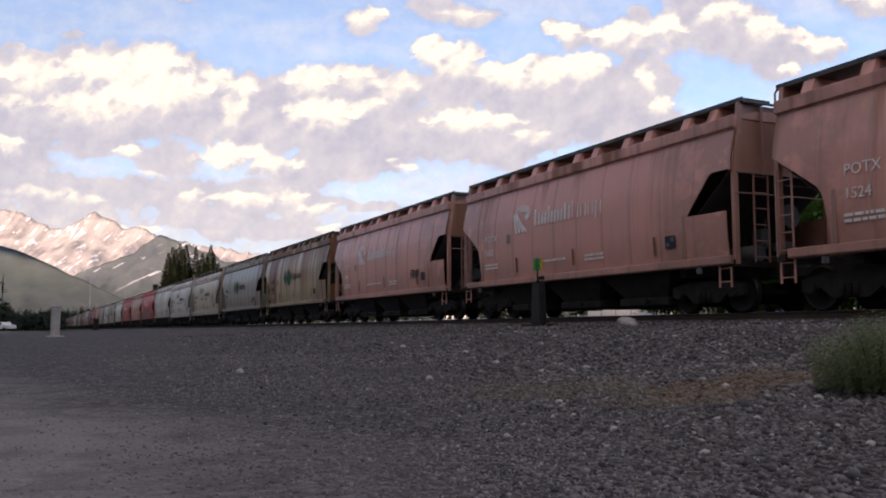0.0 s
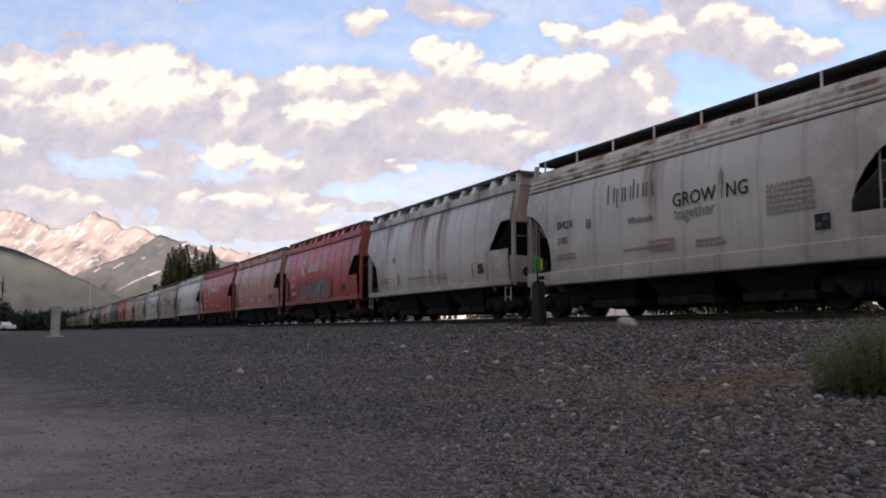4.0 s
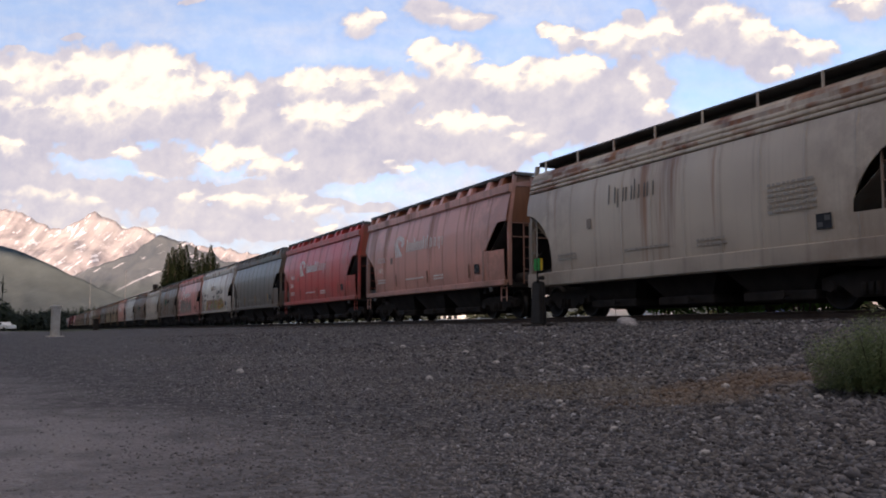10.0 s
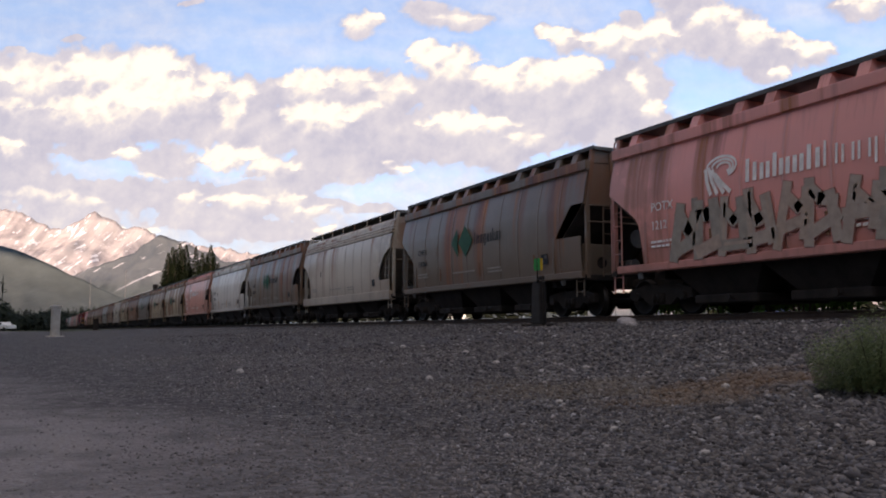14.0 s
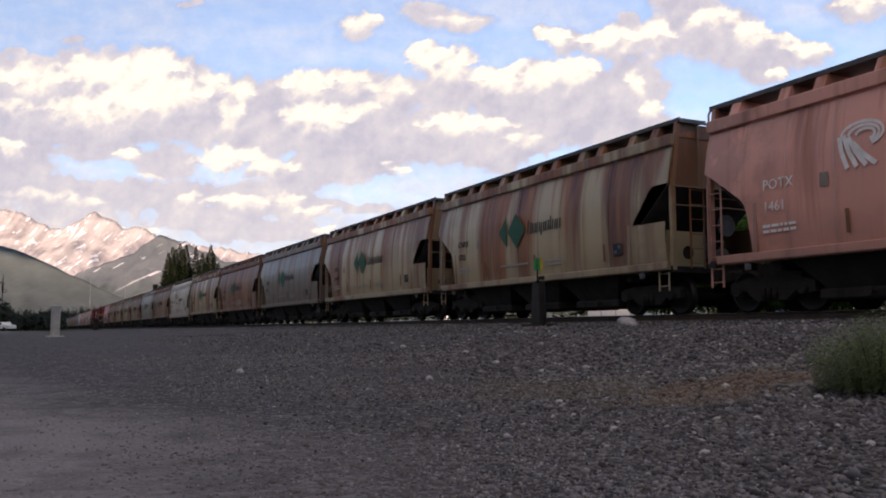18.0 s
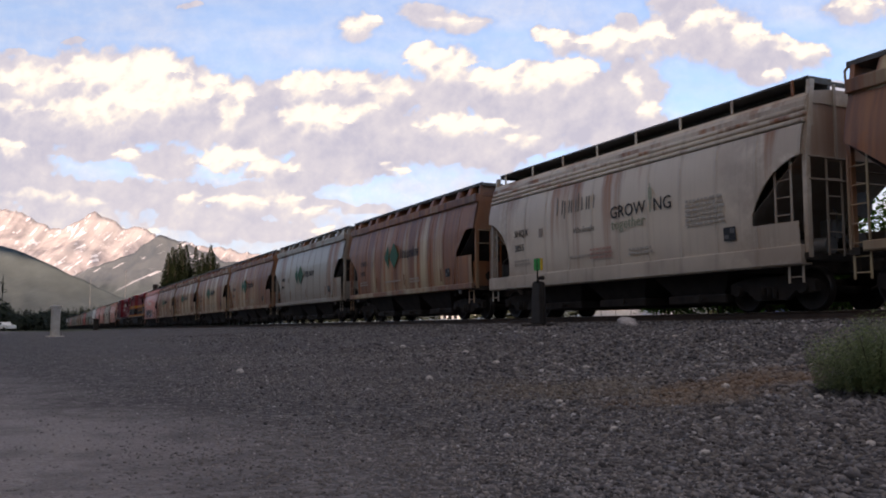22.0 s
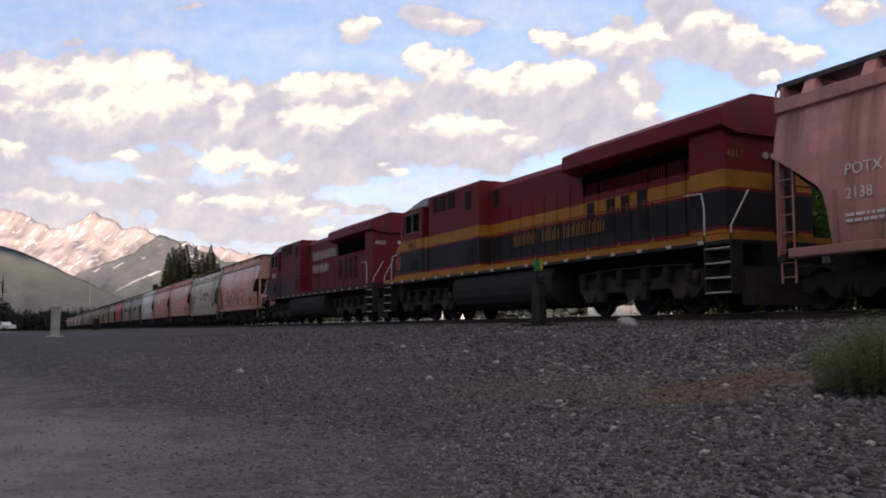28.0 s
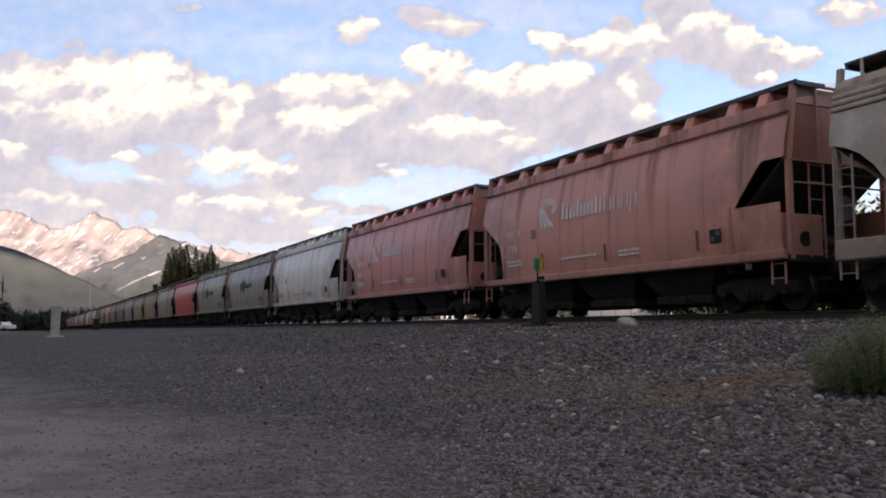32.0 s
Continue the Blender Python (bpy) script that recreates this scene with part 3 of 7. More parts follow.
# ---------------------------------------------------------------- unseen bank and ridge, added behind the camera to keep the low sun off the yard
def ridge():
    m, n, l, b = material("unseen_bank_green", 0.95, 0, 0.1)
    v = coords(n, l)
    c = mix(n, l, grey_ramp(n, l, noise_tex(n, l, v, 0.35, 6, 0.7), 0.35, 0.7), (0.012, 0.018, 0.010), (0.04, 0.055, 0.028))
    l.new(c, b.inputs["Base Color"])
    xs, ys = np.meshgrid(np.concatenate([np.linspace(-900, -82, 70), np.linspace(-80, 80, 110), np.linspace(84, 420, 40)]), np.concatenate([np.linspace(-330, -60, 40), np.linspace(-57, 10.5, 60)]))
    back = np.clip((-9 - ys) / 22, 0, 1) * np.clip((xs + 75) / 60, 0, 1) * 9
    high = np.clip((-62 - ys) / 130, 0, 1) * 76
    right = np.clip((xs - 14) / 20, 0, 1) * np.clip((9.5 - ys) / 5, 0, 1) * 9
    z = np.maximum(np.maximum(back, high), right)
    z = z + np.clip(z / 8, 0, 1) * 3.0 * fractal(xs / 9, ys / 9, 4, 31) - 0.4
    return tagged(new("wooded_bank", grid_mesh("wooded_bank", xs, ys, z, m, False)), "unseen dark green bank added behind the yard to block the low sun", "hillside", kind="structure")


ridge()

# ---------------------------------------------------------------- track
def rail_mesh(x0, x1):
    bm = bmesh.new()
    prism(bm, [(-0.075, 0), (0.075, 0), (0.075, 0.012), (0.012, 0.035), (0.010, 0.125), (0.036, 0.140), (0.036, 0.168), (-0.036, 0.168),
               (-0.036, 0.140), (-0.010, 0.125), (-0.012, 0.035), (-0.075, 0.012)], "x", x0, x1)
    box(bm, x0, x1, -0.03, 0.03, 0.168, 0.172)
    for f in bm.faces:
        f.material_index = 0
    for f in list(bm.faces)[-6:]:
        f.material_index = 1
    return finish(bm, "rail", [M_RAIL, M_RAILTOP])


def track():
    t = thing("railway_track", "rusty steel rails on dark timber sleepers in grey ballast", "railway track",
              pose(0, TRACK_Y, 0), kind="structure")
    for y in (-0.7535, 0.7535):
        part("rail", rail_mesh(-1400, 640), None, t, m=pose(0, y, RAIL_Z - 0.172))
    bm = bmesh.new()
    soft_box(bm, -0.115, 0.115, -1.3, 1.3, -0.17, 0.0, 0.012, 1)
    tie = finish(bm, "sleeper", M_TIE)
    rnd = random.Random(3)
    for i in range(130):
        part("sleeper", tie, None, t, m=pose(-58 + i * 0.52, rnd.uniform(-0.04, 0.04), RAIL_Z - 0.172, 0, 0, rnd.uniform(-1, 1)))
    verts, faces = [], []
    for i in range(500):
        x = -58.6 - i * 0.52
        k = len(verts)
        verts += [(x + a, b, RAIL_Z - 0.172 + c) for a in (-0.115, 0.115) for b in (-1.3, 1.3) for c in (-0.17, 0)]
        faces += [tuple(k + j for j in f) for f in ((0, 1, 3, 2), (4, 6, 7, 5), (0, 4, 5, 1), (2, 3, 7, 6), (1, 5, 7, 3))]
    far = part("far_sleepers", raw_mesh("far_sleepers", verts, faces, M_TIE), None, t)
    far["kind"] = "stuff"
    # ballast bed with a sloped shoulder
    bm = bmesh.new()
    prism(bm, [(-2.9, 0.3), (-2.35, BED_Z - 0.02), (-1.72, 0.70), (1.72, 0.70), (2.35, BED_Z - 0.02), (2.9, 0.1)], "x", -1400, 640)
    part("ballast_bed", bm, M_GROUND, t)


track()

# ---------------------------------------------------------------- train: hopper cars
LB = 13.17               # length of a hopper body
E2 = LB / 2
# Dark colour holds the shade inside the end bays as well as grime.
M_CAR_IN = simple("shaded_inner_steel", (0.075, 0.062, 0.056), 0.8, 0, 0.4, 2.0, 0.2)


def side_y(z, style):
    """Half width of the bulging side at height z."""
    pts = [(1.05, 1.50), (1.4, 1.545), (2.0, 1.58), (2.6, 1.59), (3.1, 1.565), (3.6, 1.49), (4.05, 1.37)] if style == "A" else \
          [(1.05, 1.53), (1.5, 1.56), (2.2, 1.59), (2.9, 1.59), (3.4, 1.56), (3.8, 1.47), (4.25, 1.33)]
    return float(np.interp(z, [p[0] for p in pts], [p[1] for p in pts]))


def side_sheet(style):
    """Bulging side with the cut-out corners of the end bays, 3 cm thick."""
    if style == "A":
        rows = [(1.10, -E2 + 1.38, E2 - 0.12), (1.5, -E2 + 1.36, E2 - 0.12), (2.0, -E2 + 1.30, E2 - 0.12), (2.225, -E2 + 1.24, E2 - 0.12), (2.235, -E2 + 1.24, E2 - 1.38),
                (2.40, -E2 + 1.12, E2 - 1.26), (2.75, -E2 + 0.62, E2 - 0.95), (3.05, -E2 + 0.16, E2 - 0.69), (3.14, -E2, E2 - 0.60), (3.15, -E2, E2),
                (3.4, -E2, E2), (3.7, -E2, E2), (3.9, -E2, E2), (4.06, -E2, E2)]
    else:
        rows = [(1.10, -E2 + 1.30, E2 - 0.12), (1.55, -E2 + 1.36, E2 - 0.12), (1.78, -E2 + 1.35, E2 - 0.12), (1.79, -E2 + 1.35, E2 - 1.35), (2.0, -E2 + 1.32, E2 - 1.33), (2.3, -E2 + 1.2, E2 - 1.2), (2.6, -E2 + 0.98, E2 - 0.98),
                (2.85, -E2 + 0.70, E2 - 0.70), (3.02, -E2 + 0.38, E2 - 0.38), (3.09, -E2 + 0.16, E2 - 0.16), (3.11, -E2, E2), (3.4, -E2, E2), (3.75, -E2, E2)]
    bm = bmesh.new()
    cols = 16
    for off, flip in ((0.0, False), (0.03, True)):
        grid = []
        for z, a, b in rows:
            y = -side_y(z, style) + off
            grid.append([bm.verts.new((a + (b - a) * i / cols, y, z)) for i in range(cols + 1)])
        for r0, r1 in zip(grid, grid[1:]):
            for i in range(cols):
                q = (r0[i], r0[i + 1], r1[i + 1], r1[i])
                f = bm.faces.new(q[::-1] if flip else q)
                f.smooth = True
    # vertical weld seams and stiffeners
    for k in range(1, 11):
        x = -E2 + LB * k / 11
        for (z, a, b), (z2, a2, b2) in zip(rows, rows[1:]):
            if a < x < b and a2 < x < b2:
                y, y2 = side_y(z, style), side_y(z2, style)
                vs = [bm.verts.new(p) for p in ((x - 0.05, -y, z), (x, -y - 0.016, z), (x + 0.05, -y, z), (x - 0.05, -y2, z2), (x, -y2 - 0.016, z2), (x + 0.05, -y2, z2))]
                bm.faces.new((vs[0], vs[1], vs[4], vs[3]))
                bm.faces.new((vs[1], vs[2], vs[5], vs[4]))
    me = finish(bm, "side_sheet", M_PAINT, False)
    return me


def mirrored(me):
    other = me.copy()
    other.transform(Matrix.Diagonal((1, -1, 1, 1)))
    other.flip_normals()
    return other


def top_chord(style):
    """Band below the roof edge."""
    bm = bmesh.new()
    if style == "A":
        soft_box(bm, -E2 - 0.02, E2 + 0.02, -1.45, -1.29, 4.09, 4.37, 0.025, 2)
    else:
        box(bm, -E2, E2, -1.40, -1.18, 3.74, 4.24)
    return finish(bm, "top_chord", M_PAINT)


def chord_trim(style):
    """The dark groove under the band, or the three pressed ribs along it."""
    out = []
    for z in ((4.05,) if style == "A" else (3.77, 3.90, 4.03)):
        bm = bmesh.new()
        if style == "A":
            box(bm, -E2, E2, -1.385, -1.2, 4.05, 4.10)
        else:
            soft_box(bm, -E2 - 0.01, E2 + 0.01, -side_y(z, "B") - 0.035, -1.2, z, z + 0.10, 0.035, 2)
        out.append(finish(bm, "eave_groove" if style == "A" else "chord_rib", M_PAINT))
    return out


def side_sill(style):
    bm = bmesh.new()
    a, b = (-E2 + 0.35, E2 - 0.02) if style == "A" else (-E2 + 0.05, E2 - 0.05)
    low, top = (1.06, 1.24) if style == "A" else (0.92, 1.30)
    soft_box(bm, a, b, -1.60, -1.46, low, top, 0.015, 1)
    box(bm, a, b, -1.58, -1.30, low - 0.01, low + 0.03)
    return finish(bm, "side_sill", M_PAINT)


def roof(style):
    bm = bmesh.new()
    z0 = 4.36
    poly = [(-1.37, 4.20), (-1.33, 4.34), (-1.18, 4.45), (-0.6, 4.53), (0.6, 4.53), (1.18, 4.45), (1.33, 4.34), (1.37, 4.20)] if style == "B" else [(-1.36, z0), (-0.75, z0 + 0.14), (-0.3, z0 + 0.17), (0.3, z0 + 0.17), (0.75, z0 + 0.14), (1.36, z0), (1.36, z0 - 0.05), (-1.36, z0 - 0.05)]
    prism(bm, poly, "x", -E2, E2)
    return finish(bm, "roof", M_PAINT)


def sloped_plate(right, x0, z0, x1, z1, w0, w1, name, mat):
    bm = bmesh.new()
    s = 1 if right else -1
    vs = [bm.verts.new(p) for p in ((s * x0, -w0, z0), (s * x0, w0, z0), (s * x1, w1, z1), (s * x1, -w1, z1))]
    bm.faces.new(vs)
    vs2 = [bm.verts.new((v.co.x - s * 0.04, v.co.y, v.co.z - 0.02)) for v in vs]
    bm.faces.new(vs2[::-1])
    for i in range(4):
        bm.faces.new((vs[i], vs2[i], vs2[(i + 1) % 4], vs[(i + 1) % 4]))
    return finish(bm, name, mat)


def end_wall(right, style):
    """Upper bulkhead of one end."""
    top, w = (4.66, 1.20) if style == "A" else (4.44, 1.26)
    return sloped_plate(right, E2 - 0.03, top, E2 - 0.03, 3.12, w, 1.53, "end_wall", M_PAINT)


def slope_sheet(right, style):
    """Sheet that runs inward under the end bay, coloured dark for shade and grime."""
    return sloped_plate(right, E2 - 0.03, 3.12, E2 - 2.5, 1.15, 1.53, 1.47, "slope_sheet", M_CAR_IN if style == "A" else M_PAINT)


def end_frame(right, style):
    """Stub sill, bolster web and cross beam of one end."""
    bm = bmesh.new()
    s = 1 if right else -1
    def bx(x0, x1, *r):
        box(bm, min(s * x0, s * x1), max(s * x0, s * x1), *r)
    bx(E2 - 2.6, E2 + 0.25, -0.28, 0.28, 0.78, 1.12)
    bx(E2 - 0.22, E2 + 0.02, -1.5, 1.5, 1.0, 1.14)
    bx(E2 - 1.95, E2 - 1.75, -1.35, 1.35, 0.85, 1.35)
    prism(bm, [(s * (E2 - 1.9), 1.2), (s * (E2 - 0.35), 1.14), (s * (E2 - 1.9), 2.0)], "y", -0.03, 0.03)
    return finish(bm, "end_frame", M_GRIME)


def corner_post(right, style):
    bm = bmesh.new()
    s = 1 if right else -1
    x = s * (E2 - 0.07)
    box(bm, min(x, x + s * 0.10), max(x, x + s * 0.10), -1.46, -1.34, 1.05, 3.2)
    prism(bm, [(-1.46, 3.2), (-1.34, 3.2), (-1.13, 4.68), (-1.25, 4.68)], "x", min(x, x + s * 0.10), max(x, x + s * 0.10))
    return finish(bm, "corner_post", M_PAINT)


def cross_rail():
    bm = bmesh.new()
    rod(bm, (0, -1.4, 0), (0, 1.4, 0), 0.02, 6)
    return finish(bm, "cross_rail", M_PAINT)


def end_stile():
    bm = bmesh.new()
    box(bm, -0.014, 0.014, -0.035, 0.035, 3.05, 4.62)
    return finish(bm, "end_stile", M_PAINT)


def stiffener():
    """Short upright rib at the foot of the cut-out corner."""
    bm = bmesh.new()
    prism(bm, [(-1.52, 1.24), (-1.60, 1.24), (-1.60, 1.3), (-1.585, 2.28), (-1.55, 2.32)], "x", -0.045, 0.045)
    return finish(bm, "end_stiffener", M_PAINT)


def end_plate():
    """Low plate across the near half of the end."""
    bm = bmesh.new()
    soft_box(bm, -0.02, 0.02, -1.44, -0.30, 1.12, 2.02, 0.012, 1)
    return finish(bm, "end_plate", M_PAINT)


def round_opening():
    # Disc laid on the plate; its black stands for the shade within a hole.
    bm = bmesh.new()
    rod(bm, (0.0, -0.80, 1.50), (0.026, -0.80, 1.50), 0.165, 20)
    return finish(bm, "round_opening", M_GRIME)


def ladder(w, z0, z1, step=0.36):
    """A ladder in the x-z plane with its left stile at x = 0."""
    bm = bmesh.new()
    for x in (0, w):
        box(bm, x - 0.022, x + 0.022, -0.012, 0.012, z0, z1)
    z = z0 + 0.12
    while z < z1 - 0.05:
        rod(bm, (0, 0, z), (w, 0, z), 0.013, 6)
        z += step
    return finish(bm, "ladder", M_PAINT)


def running_board(style):
    """Walkway along one edge of the roof, with its lip."""
    bm = bmesh.new()
    if style == "A":
        prism(bm, [(-1.25, 4.67), (-1.22, 4.67), (-1.22, 4.70), (-0.42, 4.70), (-0.42, 4.75), (-1.22, 4.75), (-1.22, 4.77), (-1.25, 4.77)], "x", -E2 - 0.12, E2 + 0.12)
    else:
        box(bm, -E2 + 0.1, E2 - 0.1, -1.18, -0.5, 4.74, 4.785)
    return finish(bm, "running_board", M_GRATE)


def board_end(style):
    bm = bmesh.new()
    w = 1.215 if style == "A" else 1.17
    box(bm, -0.03, 0.03, -w, w, 4.655, 4.70 if style == "A" else 4.738)
    return finish(bm, "board_end", M_GRATE)


def board_stringer():
    bm = bmesh.new()
    box(bm, -E2 + 0.1, E2 - 0.1, -0.62, -0.55, 4.3, 4.738)
    return finish(bm, "board_stringer", M_GRATE)


def grab_hoop():
    """Bent pipe that guards the end of the running board."""
    bm = bmesh.new()
    pipe(bm, [(0, 0, 0), (-0.16, 0, 0.12), (-0.16, 0, 0.30), (-0.02, 0, 0.42), (0.35, 0, 0.44)], 0.025, 6)
    return finish(bm, "grab_hoop", M_PAINT)


def wedge_bracket():
    bm = bmesh.new()
    prism(bm, [(-1.34, 4.37), (-1.23, 4.70), (-0.5, 4.70), (-0.5, 4.45)], "x", -0.05, 0.05)
    prism(bm, [(-1.36, 4.37), (-1.22, 4.68), (-1.12, 4.68), (-1.12, 4.40)], "x", -0.14, 0.14)
    return finish(bm, "board_bracket", M_PAINT)


def thin_bracket():
    bm = bmesh.new()
    box(bm, -0.025, 0.025, -1.21, -1.17, 4.26, 4.78)
    return finish(bm, "board_post", M_PAINT)


def chute(w=3.0):
    """Bottom hopper pocket."""
    bm = bmesh.new()
    top = [(-w / 2, -1.42), (w / 2, -1.42), (w / 2, 1.42), (-w / 2, 1.42)]
    bot = [(-0.85, -1.0), (0.85, -1.0), (0.85, 1.0), (-0.85, 1.0)]
    a = [bm.verts.new((x, y, 1.1)) for x, y in top]
    b = [bm.verts.new((x, y, 0.42)) for x, y in bot]
    for i in range(4):
        bm.faces.new((a[i], a[(i + 1) % 4], b[(i + 1) % 4], b[i]))
    bm.faces.new(b)
    return finish(bm, "hopper_chute", M_GRIME)


def gate():
    """Sliding outlet gate under a pocket."""
    bm = bmesh.new()
    soft_box(bm, -1.0, 1.0, -1.1, 1.1, 0.22, 0.43, 0.03, 1)
    return finish(bm, "outlet_gate", M_GRIME)


def gate_shaft():
    bm = bmesh.new()
    rod(bm, (0.3, -1.3, 0.34), (0.3, 1.3, 0.34), 0.035, 8)
    rod(bm, (0.3, -1.32, 0.34), (0.3, -1.26, 0.34), 0.09, 8)
    return finish(bm, "gate_shaft", M_GRIME)


def centre_sill():
    bm = bmesh.new()
    box(bm, -4.4, 4.4, -0.22, 0.22, 0.5, 1.1)
    return finish(bm, "centre_sill", M_GRIME)


def bogie_bolster():
    bm = bmesh.new()
    soft_box(bm, -0.2, 0.2, -1.0, 1.0, 0.42, 0.72, 0.03, 1)
    rod(bm, (0, 0, 0.72), (0, 0, 0.84), 0.2, 12)
    return finish(bm, "bogie", M_GRIME)


def side_frame():
    """Cast truss frame with bearing ends and a window for the springs."""
    bm = bmesh.new()
    out = [(-1.18, 0.40), (-1.18, 0.62), (-0.95, 0.68), (-0.55, 0.74), (0.55, 0.74), (0.95, 0.68), (1.18, 0.62), (1.18, 0.40), (0.98, 0.36), (0.72, 0.46),
           (0.42, 0.24), (-0.42, 0.24), (-0.72, 0.46), (-0.98, 0.36)]
    prism(bm, out, "y", -0.07, 0.07)
    for x in (-0.9, 0.9):
        rod(bm, (x, -0.17, 0.457), (x, 0.0, 0.457), 0.11, 12)
    for x in (-0.16, 0, 0.16):
        rod(bm, (x, -0.10, 0.28), (x, -0.10, 0.52), 0.06, 8)
    return finish(bm, "side_frame", M_GRIME)


def wheelset(r=0.457):
    bm = bmesh.new()
    rod(bm, (0, -1.0, 0), (0, 1.0, 0), 0.08, 10)
    for s in (-1, 1):
        y = s * 0.75
        prof = [(r + 0.025, -0.05), (r + 0.025, -0.02), (r, 0.0), (r - 0.006, 0.09), (r - 0.05, 0.09), (r - 0.07, 0.045), (0.15, 0.035), (0.14, 0.09), (0.06, 0.09),
                (0.06, -0.06), (0.15, -0.06), (0.16, -0.015), (r - 0.07, -0.015), (r - 0.05, -0.05)]
        n = 28
        rings = [[bm.verts.new((rr * math.cos(a), y + s * d, rr * math.sin(a))) for rr, d in prof] for a in (2 * math.pi * i / n for i in range(n))]
        k = len(prof)
        for i in range(n):
            for j in range(k):
                f = bm.faces.new((rings[i][j], rings[i][(j + 1) % k], rings[(i + 1) % n][(j + 1) % k], rings[(i + 1) % n][j]))
                f.smooth = True
                f.material_index = 1 if j in (2, 3) else 0
    return finish(bm, "wheelset", [M_WHEEL, M_TREAD])


def coupler():
    bm = bmesh.new()
    soft_box(bm, 0.0, 0.42, -0.09, 0.09, 0.78, 0.98, 0.02, 1)
    soft_box(bm, 0.36, 0.60, -0.17, 0.17, 0.74, 1.02, 0.05, 1)
    pipe(bm, [(0.1, 0.3, 0.8), (0.3, 0.3, 0.5), (0.55, 0.25, 0.42)], 0.03, 6)
    return finish(bm, "coupler", M_GRIME)


def brake_gear():
    bm = bmesh.new()
    rod(bm, (-0.4, -0.5, 0), (0.4, -0.5, 0), 0.19, 12)
    rod(bm, (-0.15, 0.35, 0.15), (0.45, 0.35, 0.15), 0.15, 12)
    soft_box(bm, -0.2, 0.15, -0.15, 0.15, 0.2, 0.6, 0.03, 1)
    pipe(bm, [(0.3, -0.2, 0.1), (0.3, -0.2, 0.7), (-0.2, 0.3, 0.9)], 0.02, 6)
    rod(bm, (0.35, 0.5, 0.9), (0.40, 0.5, 0.9), 0.28, 14)
    return finish(bm, "brake_gear", M_STEEL)


def roping_staple():
    bm = bmesh.new()
    soft_box(bm, -0.09, 0.09, -0.03, 0.03, -0.1, 0.1, 0.02, 1)
    rod(bm, (0, -0.06, 0), (0, 0, 0), 0.045, 8)
    return finish(bm, "towing_staple", M_STEEL)


SHARED = {}
for st in ("A", "B"):
    near = side_sheet(st)
    chord, sill, board = top_chord(st), side_sill(st), running_board(st)
    trims = chord_trim(st)
    SHARED[st] = dict(side=near, side2=mirrored(near), chord=chord, chord2=mirrored(chord), sill=sill, sill2=mirrored(sill), roof=roof(st),
                      wall_r=end_wall(True, st), wall_l=end_wall(False, st), slope_r=slope_sheet(True, st), slope_l=slope_sheet(False, st), frame_r=end_frame(True, st), frame_l=end_frame(False, st),
                      post_r=corner_post(True, st), post_l=corner_post(False, st), boards=[board, mirrored(board)],
                      trims=trims + [mirrored(q) for q in trims], board_end=board_end(st))
CROSS_RAIL, STILE, STIFFENER, END_PLATE, OPENING = cross_rail(), end_stile(), stiffener(), end_plate(), round_opening()
STRINGERS = [board_stringer()]
STRINGERS.append(mirrored(STRINGERS[0]))
WEDGE, THIN, HOOP = wedge_bracket(), thin_bracket(), grab_hoop()
LADDER_TALL, LADDER_LOW, STEP_IRON = ladder(0.42, 1.1, 3.1), ladder(0.42, 1.1, 2.9), ladder(0.36, 0.55, 1.1, 0.3)
GATE, SHAFT, CENTRE_SILL = gate(), gate_shaft(), centre_sill()
CHUTE, BOLSTER, FRAME, WHEELS, COUPLER, BRAKES, STAPLE = chute(), bogie_bolster(), side_frame(), wheelset(), coupler(), brake_gear(), roping_staple()
ALL_WHEELS = []


def add_bogie(car, x, detail=True):
    b = part("bogie", BOLSTER, None, car, m=pose(x, 0, 0))
    for s in (-1, 1):
        if s < 0 or detail:
            part("side_frame", FRAME, None, b, m=pose(0, s * 1.0, 0, 0, 0, 0 if s < 0 else 180))
    for dx in (-0.9, 0.9):
        w = part("wheelset", WHEELS, None, b)
        w.matrix_parent_inverse = Matrix.Translation((dx, 0, 0.457))
        ALL_WHEELS.append(w)


PAINTS = dict(dusty=(0.80, 0.385, 0.305), salmon=(0.84, 0.385, 0.29), pink=(0.84, 0.35, 0.30), red=(0.74, 0.085, 0.07), light=(0.79, 0.755, 0.685), white=(0.90, 0.87, 0.80),
              stone=(0.64, 0.56, 0.455), grey=(0.35, 0.325, 0.275), slate=(0.165, 0.148, 0.128), brown=(0.18, 0.138, 0.098), beige=(0.51, 0.405, 0.235), umber=(0.185, 0.145, 0.11),
              olive=(0.36, 0.335, 0.24), rusty=(0.36, 0.22, 0.10))
WORDS = dict(dusty="dusty faded red", salmon="faded salmon-orange", pink="faded pinkish red", red="bright red", light="light grey", white="off-white", stone="stone grey",
             grey="mid grey", slate="dark slate grey", brown="dark brown-grey", beige="beige", umber="dark purplish brown", olive="dull olive grey", rusty="rust-red and beige")


def bars(spec, mat, name="lettering"):
    """Upright bars for lettering: (x, z, width, height) each."""
    bm = bmesh.new()
    for x, z, w, h in spec:
        box(bm, x, x + w, -0.006, 0.0, z, z + h)
    return finish(bm, name, mat)


